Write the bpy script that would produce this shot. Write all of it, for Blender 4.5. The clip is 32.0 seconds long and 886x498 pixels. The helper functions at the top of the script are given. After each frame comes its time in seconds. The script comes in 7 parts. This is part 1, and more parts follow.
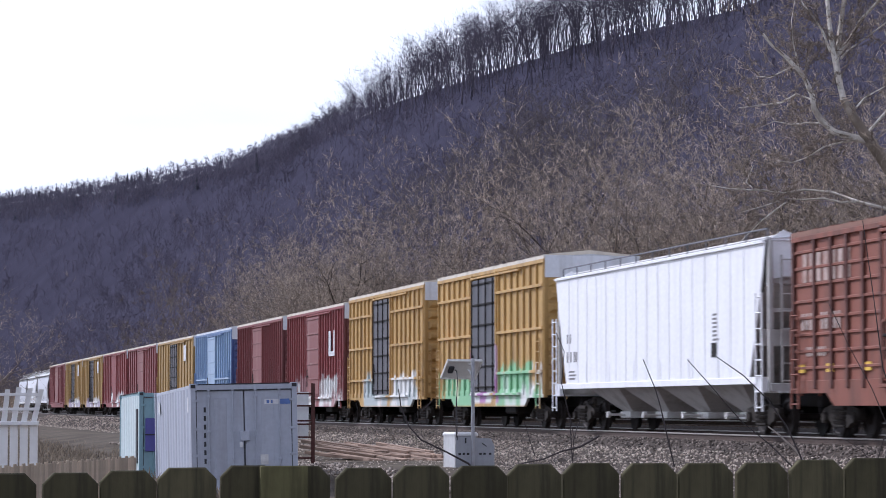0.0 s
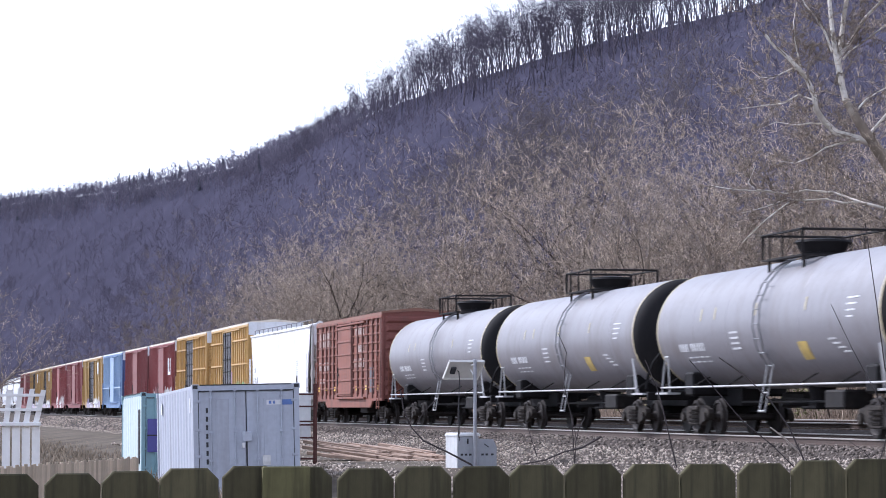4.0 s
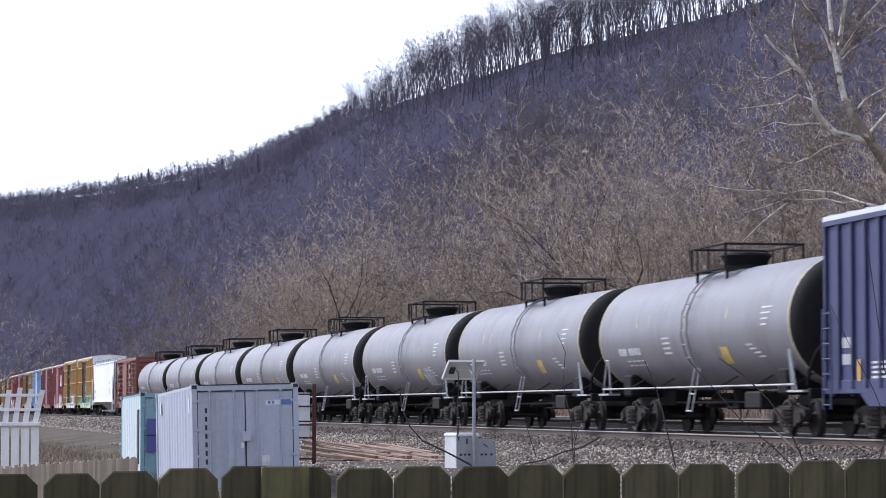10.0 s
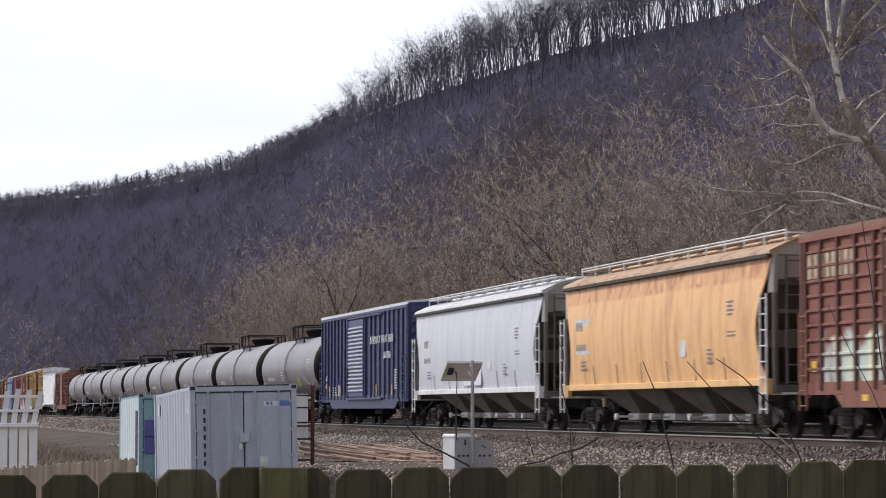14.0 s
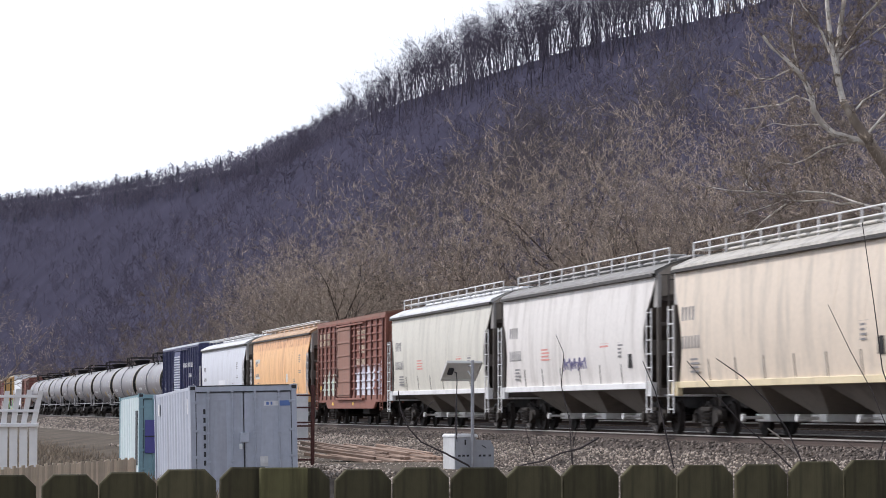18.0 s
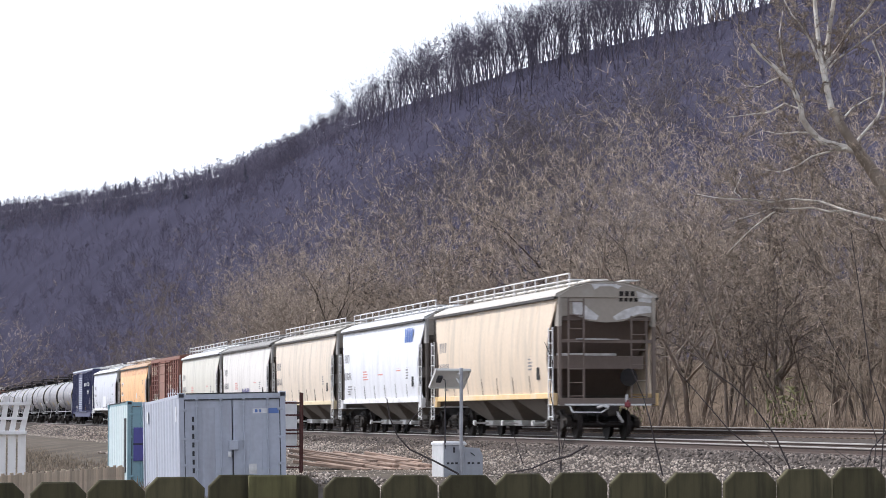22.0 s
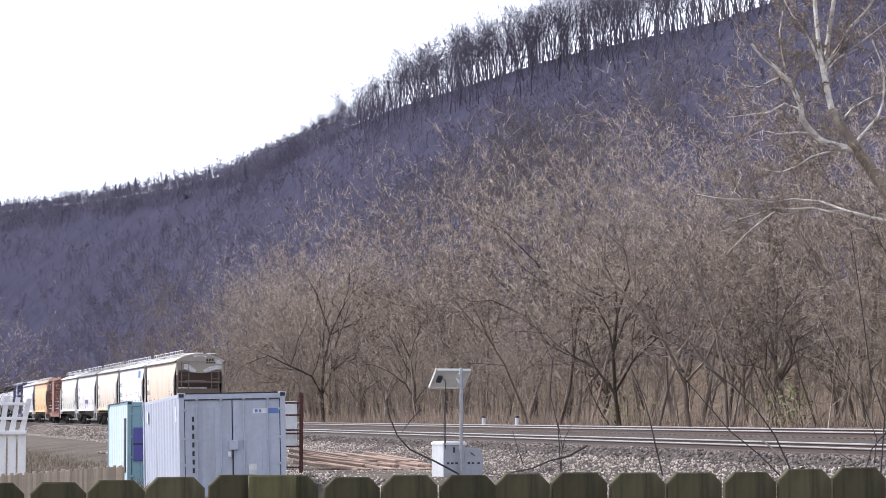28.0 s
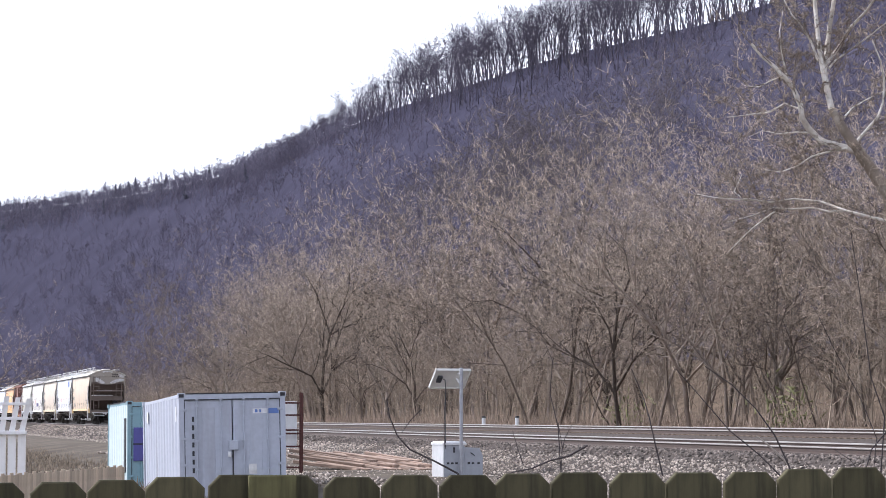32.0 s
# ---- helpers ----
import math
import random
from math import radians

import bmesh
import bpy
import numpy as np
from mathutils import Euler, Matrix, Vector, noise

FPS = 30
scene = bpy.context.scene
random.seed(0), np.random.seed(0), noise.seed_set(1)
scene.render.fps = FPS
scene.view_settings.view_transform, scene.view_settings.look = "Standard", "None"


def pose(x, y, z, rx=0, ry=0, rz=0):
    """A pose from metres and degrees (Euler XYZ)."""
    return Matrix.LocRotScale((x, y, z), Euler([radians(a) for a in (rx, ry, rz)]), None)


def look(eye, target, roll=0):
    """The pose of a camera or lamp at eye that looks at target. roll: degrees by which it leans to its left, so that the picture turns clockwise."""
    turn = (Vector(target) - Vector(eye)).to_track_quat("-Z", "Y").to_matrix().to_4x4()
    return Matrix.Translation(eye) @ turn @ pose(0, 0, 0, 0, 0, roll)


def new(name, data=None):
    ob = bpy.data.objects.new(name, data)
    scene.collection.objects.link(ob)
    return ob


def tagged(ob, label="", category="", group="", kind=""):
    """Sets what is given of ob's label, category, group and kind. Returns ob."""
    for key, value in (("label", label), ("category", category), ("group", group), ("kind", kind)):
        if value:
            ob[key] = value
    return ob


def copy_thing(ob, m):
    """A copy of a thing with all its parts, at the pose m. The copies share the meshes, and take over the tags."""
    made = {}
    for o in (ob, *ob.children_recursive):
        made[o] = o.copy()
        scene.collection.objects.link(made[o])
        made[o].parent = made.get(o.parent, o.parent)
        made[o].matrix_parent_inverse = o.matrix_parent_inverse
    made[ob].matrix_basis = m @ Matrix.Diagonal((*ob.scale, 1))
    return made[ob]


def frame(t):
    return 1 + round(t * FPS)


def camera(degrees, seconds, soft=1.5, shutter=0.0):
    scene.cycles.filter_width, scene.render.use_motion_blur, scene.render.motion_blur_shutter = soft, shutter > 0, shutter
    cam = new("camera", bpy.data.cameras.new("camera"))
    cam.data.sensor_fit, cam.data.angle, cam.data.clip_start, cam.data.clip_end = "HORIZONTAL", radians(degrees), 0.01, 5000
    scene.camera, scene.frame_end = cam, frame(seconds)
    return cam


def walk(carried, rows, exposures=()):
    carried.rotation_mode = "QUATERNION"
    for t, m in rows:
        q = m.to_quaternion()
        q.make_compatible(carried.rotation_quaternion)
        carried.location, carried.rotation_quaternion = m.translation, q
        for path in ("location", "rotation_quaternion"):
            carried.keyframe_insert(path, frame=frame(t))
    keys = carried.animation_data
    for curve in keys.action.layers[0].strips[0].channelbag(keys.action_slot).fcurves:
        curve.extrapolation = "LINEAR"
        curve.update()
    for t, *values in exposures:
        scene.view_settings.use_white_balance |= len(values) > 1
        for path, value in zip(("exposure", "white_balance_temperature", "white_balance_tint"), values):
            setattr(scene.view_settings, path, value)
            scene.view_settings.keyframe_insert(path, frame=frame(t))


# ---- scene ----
cam = camera(18.83, 32.0, soft=0.9, shutter=0.4)
EYE = (0.0, 0.0, 2.043)
FOCAL = 4728.7  # focal length in the same units as the small swings below


def aim(dx, dy):
    """Camera pose: level bearing plus a small swing."""
    return pose(*EYE, 90 + math.degrees(math.atan2(297.5 + dy, FOCAL)), 0, math.degrees(math.atan2(dx, FOCAL)))


SWING = [(0.0, 20.5, -16.5), (0.5, 25, -16.5), (1.0, 26, -16.5), (3.0, 26, -16.5), (3.5, 24.5, -15.3), (5.5, 24, -15.5),
         (6.0, 23, -15.5), (7.0, 22.7, -15.5), (10.0, 22.7, -15.3), (10.5, 23.3, -14.2), (12.0, 22.7, -13.6),
         (12.5, 21.5, -13.5), (13.0, 20.3, -13), (14.0, 19.8, -13.3), (16.5, 19.8, -13.5), (18.2, 19.9, -13.4),
         (18.5, 21, -12.8), (19.0, 9.5, -6.2), (19.5, 0, 0), (20.0, 0, 0), (26.0, 0, 0), (32.0, 0, 0)]
EXPOSURES = [(0.0, -0.45, 5450, 17), (1.0, -0.54, 5450, 17), (2.0, -0.38, 5450, 17), (3.0, 0.18, 5400, 16), (3.6, 0.22, 5400, 16), (6.0, -0.06, 5400, 16), (9.0, -0.1, 5400, 15.5), (12.0, -0.32, 5700, 14), (13.0, -0.55, 5900, 13.5), (14.0, -0.6, 6000, 13), (17.0, -0.6, 5900, 13), (18.0, -0.35, 5850, 12.5), (20.0, -0.2, 5800, 12), (22.0, 0.0, 5800, 11.5), (25.0, 0.57, 5800, 12), (28.0, 0.3, 5700, 14), (32.0, 0.28, 5700, 14)]
walk(cam, [(t, aim(dx, dy)) for t, dx, dy in SWING], EXPOSURES)

# ---- world, sun ----
SUN_DIR = Vector((-0.64, 0.43, 0.64)).normalized()
sun_data = bpy.data.lights.new("sun", "SUN")
sun_data.energy, sun_data.angle, sun_data.color = 4.1, radians(1.0), (1.0, 0.93, 0.84)
sun = new("sun", sun_data)
sun.matrix_world = look((0, 0, 60), Vector((0, 0, 60)) - SUN_DIR)
world = bpy.data.worlds.new("sky")
scene.world = world
world.use_nodes = True
wn, wl = world.node_tree.nodes, world.node_tree.links
sky = wn.new("ShaderNodeTexSky")
sky.sky_type, sky.sun_disc = "NISHITA", False
sky.sun_elevation = math.asin(SUN_DIR.z)
sky.sun_rotation = math.atan2(SUN_DIR.x, SUN_DIR.y)
sky.air_density, sky.dust_density = 1.0, 2.5
back = wn["Background"]
back.inputs["Strength"].default_value = 0.118
coord = wn.new("ShaderNodeTexCoord")
stretch = wn.new("ShaderNodeMapping")
stretch.inputs["Scale"].default_value = (3.0, 3.0, 14.0)
cloud = wn.new("ShaderNodeTexNoise")
cloud.inputs["Scale"].default_value, cloud.inputs["Detail"].default_value = 1.6, 6.0
veil = wn.new("ShaderNodeMapRange")
veil.inputs["From Min"].default_value, veil.inputs["From Max"].default_value = 0.3, 0.55
veil.inputs["To Min"].default_value, veil.inputs["To Max"].default_value = 0.82, 1.0
split = wn.new("ShaderNodeSeparateXYZ")
low = wn.new("ShaderNodeMapRange")
low.inputs["From Min"].default_value, low.inputs["From Max"].default_value = 0.12, 0.75
low.inputs["To Min"].default_value, low.inputs["To Max"].default_value = 1.0, 0.35
wl.new(coord.outputs["Generated"], split.inputs[0])
wl.new(split.outputs["Z"], low.inputs["Value"])
haze = wn.new("ShaderNodeMath")
haze.operation = "MULTIPLY"
blend = wn.new("ShaderNodeMix")
blend.data_type = "RGBA"
blend.inputs["B"].default_value = (13.6, 13.6, 13.65, 1)
wl.new(coord.outputs["Generated"], stretch.inputs["Vector"])
wl.new(stretch.outputs["Vector"], cloud.inputs["Vector"])
wl.new(cloud.outputs["Fac"], veil.inputs["Value"])
wl.new(veil.outputs["Result"], haze.inputs[0])
wl.new(low.outputs["Result"], haze.inputs[1])
wl.new(haze.outputs[0], blend.inputs["Factor"])
wl.new(sky.outputs["Color"], blend.inputs["A"])
wl.new(blend.outputs["Result"], back.inputs["Color"])


# ---- materials ----
def surface(name, color, rough=0.7, metal=0.0, spread=0.12, grain=6.0, dirt=None, dirt_amount=0.3, dirt_scale=0.8,
            streak=(1, 1, 1), bump=0.15, bump_scale=40.0, bump_depth=0.004, per_object=0.0, per_island=0.0, coat=0.0, spec=0.5, wander=0.0):
    """A painted, worn or natural surface: fine grain, larger stains, relief."""
    m = bpy.data.materials.new(name)
    m.use_nodes = True
    n, l = m.node_tree.nodes, m.node_tree.links
    b = n["Principled BSDF"]
    b.inputs["Roughness"].default_value, b.inputs["Metallic"].default_value = rough, metal
    b.inputs["Coat Weight"].default_value = coat
    b.inputs["Specular IOR Level"].default_value = spec
    co = n.new("ShaderNodeTexCoord")
    fine = n.new("ShaderNodeTexNoise")
    fine.inputs["Scale"].default_value, fine.inputs["Detail"].default_value = grain, 8
    l.new(co.outputs["Object"], fine.inputs["Vector"])
    shade = n.new("ShaderNodeMapRange")
    shade.inputs["From Min"].default_value, shade.inputs["From Max"].default_value = 0.25, 0.75
    shade.inputs["To Min"].default_value, shade.inputs["To Max"].default_value = 1 - spread, 1 + spread
    l.new(fine.outputs["Fac"], shade.inputs["Value"])
    tone = shade.outputs["Result"]
    for amount, kind, out in ((per_object, "ShaderNodeObjectInfo", "Random"), (per_island, "ShaderNodeNewGeometry", "Random Per Island")):
        if amount:
            info = n.new(kind)
            vary = n.new("ShaderNodeMapRange")
            vary.inputs["To Min"].default_value, vary.inputs["To Max"].default_value = 1 - amount, 1 + amount
            l.new(info.outputs[out], vary.inputs["Value"])
            times = n.new("ShaderNodeMath")
            times.operation = "MULTIPLY"
            l.new(tone, times.inputs[0]), l.new(vary.outputs["Result"], times.inputs[1])
            tone = times.outputs[0]
    base = n.new("ShaderNodeMix")
    base.data_type, base.blend_type = "RGBA", "MULTIPLY"
    base.inputs["Factor"].default_value = 1
    base.inputs["A"].default_value = (*color, 1)
    l.new(tone, base.inputs["B"])
    out = base.outputs["Result"]
    if dirt:
        mp = n.new("ShaderNodeMapping")
        mp.inputs["Scale"].default_value = streak
        if wander:
            each = n.new("ShaderNodeObjectInfo")
            far_off = n.new("ShaderNodeVectorMath")
            far_off.operation = "MULTIPLY_ADD"
            far_off.inputs[1].default_value = (wander, wander, wander)
            l.new(each.outputs["Random"], far_off.inputs[0])
            l.new(co.outputs["Object"], far_off.inputs[2])
            l.new(far_off.outputs[0], mp.inputs["Vector"])
        else:
            l.new(co.outputs["Object"], mp.inputs["Vector"])
        big = n.new("ShaderNodeTexNoise")
        big.inputs["Scale"].default_value, big.inputs["Detail"].default_value = dirt_scale, 7
        big.inputs["Roughness"].default_value = 0.65
        l.new(mp.outputs["Vector"], big.inputs["Vector"])
        mask = n.new("ShaderNodeMapRange")
        mask.inputs["From Min"].default_value, mask.inputs["From Max"].default_value = 0.48, 0.72
        mask.inputs["To Max"].default_value = dirt_amount
        l.new(big.outputs["Fac"], mask.inputs["Value"])
        stain = n.new("ShaderNodeMix")
        stain.data_type = "RGBA"
        stain.inputs["B"].default_value = (*dirt, 1)
        l.new(mask.outputs["Result"], stain.inputs["Factor"])
        l.new(out, stain.inputs["A"])
        out = stain.outputs["Result"]
    l.new(out, b.inputs["Base Color"])
    if bump:
        rough_tex = n.new("ShaderNodeTexNoise")
        rough_tex.inputs["Scale"].default_value, rough_tex.inputs["Detail"].default_value = bump_scale, 5
        l.new(co.outputs["Object"], rough_tex.inputs["Vector"])
        bp = n.new("ShaderNodeBump")
        bp.inputs["Strength"].default_value, bp.inputs["Distance"].default_value = bump, bump_depth
        l.new(rough_tex.outputs["Fac"], bp.inputs["Height"])
        l.new(bp.outputs["Normal"], b.inputs["Normal"])
    return m


def paint(name, color, rough=0.5, dirt=(0.10, 0.075, 0.055), amount=0.35, **more):
    """Weathered paint with dirt running down."""
    opts = dict(dirt=dirt, dirt_amount=amount, dirt_scale=1.1, streak=(1.6, 1.6, 0.22), spread=0.07, grain=9, bump=0.12, bump_scale=3, bump_depth=0.02, wander=40.0)
    opts.update(more)
    return surface(name, color, rough, **opts)


M = {
    "earth": surface("earth", (0.096, 0.078, 0.060), 0.95, spread=0.5, grain=0.35, dirt=(0.16, 0.134, 0.102), dirt_amount=0.8, dirt_scale=0.13, bump=0.6, bump_scale=2.0, bump_depth=0.1, spec=0.1),
    "ballast": surface("ballast", (0.085, 0.070, 0.060), 0.95, spread=0.35, grain=7, dirt=(0.085, 0.07, 0.06), dirt_amount=0.7, dirt_scale=0.35, bump=1.0, bump_scale=11, bump_depth=0.08, spec=0.1),
    "stone": surface("stone", (0.37, 0.312, 0.262), 0.9, spread=0.2, grain=9, dirt=(0.11, 0.08, 0.062), dirt_amount=0.75, dirt_scale=0.33, per_island=0.8, bump=0.3, spec=0.25),
    "oily_stone": surface("oily_stone", (0.17, 0.14, 0.12), 0.85, spread=0.2, grain=9, dirt=(0.06, 0.045, 0.036), dirt_amount=0.85, dirt_scale=0.5, per_island=0.8, bump=0.3, spec=0.25),
    "tie": surface("tie", (0.14, 0.105, 0.08), 0.9, spread=0.25, grain=5, per_object=0.25, bump=0.4, spec=0.15),
    # Rust-brown steel, kept dark also for the shade on the web.
    "rail": surface("rail", (0.075, 0.05, 0.04), 0.7, 0.3, spread=0.2, grain=12),
    # Polished steel, with the sunlit head side's brightness in the colour.
    "rail_top": surface("rail_top", (0.42, 0.385, 0.35), 0.35, 0.35, spread=0.15, grain=0.6),
    "bark": surface("bark", (0.11, 0.086, 0.07), 0.95, spread=0.3, grain=5, bump=0.5, bump_scale=14, bump_depth=0.02, per_object=0.5, spec=0.1),
    "twig": surface("twig", (0.375, 0.302, 0.235), 0.9, spread=0.25, grain=3, bump=0, per_object=0.32, per_island=0.6, spec=0.15),
    "pale_bark": surface("pale_bark", (0.54, 0.485, 0.42), 0.9, spread=0.35, grain=3.5, dirt=(0.80, 0.76, 0.69), dirt_amount=1.0, dirt_scale=2.3, bump=0.3),
    "limb_bark": surface("limb_bark", (0.20, 0.158, 0.128), 0.95, spread=0.35, grain=1.2, dirt=(0.42, 0.37, 0.32), dirt_amount=0.8, dirt_scale=1.1, per_object=0.35, bump=0, spec=0.1),
    # Greyer and dimmer than the near twigs: distance haze put into the colour.
    "grey_wood": surface("grey_wood", (0.20, 0.165, 0.150), 0.95, spread=0.3, grain=0.05, bump=0, per_island=0.4, spec=0.05),
    "clump_wood": surface("clump_wood", (0.165, 0.142, 0.142), 0.95, spread=0.3, grain=0.03, bump=0, per_island=0.3, spec=0.0),
    # Needle colour matched to the haze tint painted on the hill.
    "hazy_needles": surface("hazy_needles", (0.078, 0.080, 0.098), 0.95, spread=0.3, grain=0.05, bump=0, per_island=0.3, spec=0.0),
    "patchy_bark": surface("patchy_bark", (0.23, 0.185, 0.145), 0.9, spread=0.3, grain=2.5, dirt=(0.48, 0.43, 0.37), dirt_amount=0.9, dirt_scale=1.5, bump=0.4, spec=0.2),
    # Haze-tinted like the hillside wood, and lightened to offset shade on the crest.
    "hazy_crest_wood": surface("hazy_crest_wood", (0.19, 0.172, 0.215), 0.95, spread=0.3, grain=0.02, bump=0, per_island=0.25, spec=0.0),
    # Far woods: blue-violet air haze is put into the base colour.
    "hazy_hill_wood": surface("hazy_hill_wood", (0.147, 0.131, 0.170), 0.95, spread=0.35, grain=0.02, bump=0, per_island=0.2, spec=0.0),
    # Ridge trees: violet-grey of haze and backlight is part of the colour.
    "hazy_ridge_wood": surface("hazy_ridge_wood", (0.110, 0.098, 0.122), 0.95, spread=0.3, grain=0.02, bump=0, per_island=0.35, spec=0.0),
    "thicket": surface("thicket", (0.28, 0.225, 0.175), 0.95, spread=0.3, grain=1, bump=0, per_island=0.5, spec=0.1),
    # Hillside floor tinted blue-violet to stand for distance haze.
    "hazy_hill_floor": surface("hazy_hill_floor", (0.055, 0.052, 0.076), 0.98, spread=0.2, grain=0.06, bump=0, spec=0.0),
    "fence": surface("fence", (0.088, 0.078, 0.044), 0.92, spread=0.3, grain=9, dirt=(0.028, 0.026, 0.019), dirt_amount=0.95, dirt_scale=2.2, streak=(9, 9, 0.7), bump=0.6, bump_scale=30, per_object=0.3, spec=0.15),
    "fence_new": surface("fence_new", (0.125, 0.115, 0.055), 0.92, spread=0.35, grain=9, dirt=(0.05, 0.045, 0.025), dirt_amount=0.9, dirt_scale=2.2, streak=(9, 9, 0.7), bump=0.6, bump_scale=30, spec=0.15),
    "black_steel": surface("black_steel", (0.018, 0.016, 0.016), 0.7, 0.1, spread=0.3, grain=6, dirt=(0.055, 0.044, 0.036), dirt_amount=0.6, dirt_scale=1.6, spec=0.2),
    "wheel": surface("wheel", (0.034, 0.028, 0.026), 0.65, 0.3, spec=0.3, spread=0.3, grain=6),
    "box_blue": paint("box_blue", (0.40, 0.42, 0.485), 0.5, amount=0.3),
    # Darker front paint; the sunlit sides use their own paler copy.
    "teal": paint("teal", (0.21, 0.34, 0.385), 0.5, amount=0.2),
}


def tagged_paint(name, color, tags, **more):
    """Weathered paint sprayed with graffiti: tags are (x0, x1, z0, z1, colour a, colour b, size)."""
    m = paint(name, color, **more)
    n, l = m.node_tree.nodes, m.node_tree.links
    b = n["Principled BSDF"]
    out = b.inputs["Base Color"].links[0].from_socket
    co = n.new("ShaderNodeTexCoord")
    sep = n.new("ShaderNodeSeparateXYZ")
    l.new(co.outputs["Object"], sep.inputs[0])

    def ramp(sock, a, bb):
        q = n.new("ShaderNodeMapRange")
        q.inputs["From Min"].default_value, q.inputs["From Max"].default_value = a, bb
        l.new(sock, q.inputs["Value"])
        return q.outputs["Result"]

    def mul(a, bb):
        q = n.new("ShaderNodeMath")
        q.operation = "MULTIPLY"
        l.new(a, q.inputs[0]), l.new(bb, q.inputs[1])
        return q.outputs[0]

    wob = n.new("ShaderNodeTexNoise")
    wob.inputs["Scale"].default_value = 1.3
    l.new(co.outputs["Object"], wob.inputs["Vector"])
    shift = n.new("ShaderNodeMath")
    shift.operation = "MULTIPLY_ADD"
    l.new(wob.outputs["Fac"], shift.inputs[0])
    shift.inputs[1].default_value = 1.5
    l.new(sep.outputs["Z"], shift.inputs[2])
    for x0, x1, z0, z1, ca, cb, size in tags:
        flat = n.new("ShaderNodeMapping")
        flat.inputs["Scale"].default_value = (1.0, 0.0, 0.55)
        l.new(co.outputs["Object"], flat.inputs["Vector"])
        cells = n.new("ShaderNodeTexVoronoi")
        cells.feature = "SMOOTH_F1"
        cells.inputs["Scale"].default_value = size
        l.new(flat.outputs["Vector"], cells.inputs["Vector"])
        strokes = ramp(cells.outputs["Distance"], 0.30, 0.42)
        tone = n.new("ShaderNodeMix")
        tone.data_type = "RGBA"
        tone.inputs["A"].default_value, tone.inputs["B"].default_value = (*ca, 1), (*cb, 1)
        l.new(strokes, tone.inputs["Factor"])
        gaps = n.new("ShaderNodeTexNoise")
        gaps.inputs["Scale"].default_value = size * 0.8
        l.new(flat.outputs["Vector"], gaps.inputs["Vector"])
        mask = mul(mul(ramp(sep.outputs["X"], x0 - 0.1, x0 + 0.1), ramp(sep.outputs["X"], x1 + 0.1, x1 - 0.1)), mul(ramp(sep.outputs["Z"], z0 - 0.05, z0 + 0.05), ramp(shift.outputs[0], z1 + 0.85, z1 + 0.65)))
        mask = mul(mask, ramp(gaps.outputs["Fac"], 0.36, 0.42))
        lay = n.new("ShaderNodeMix")
        lay.data_type = "RGBA"
        l.new(mask, lay.inputs["Factor"]), l.new(out, lay.inputs["A"]), l.new(tone.outputs["Result"], lay.inputs["B"])
        out = lay.outputs["Result"]
    l.new(out, b.inputs["Base Color"])
    return m


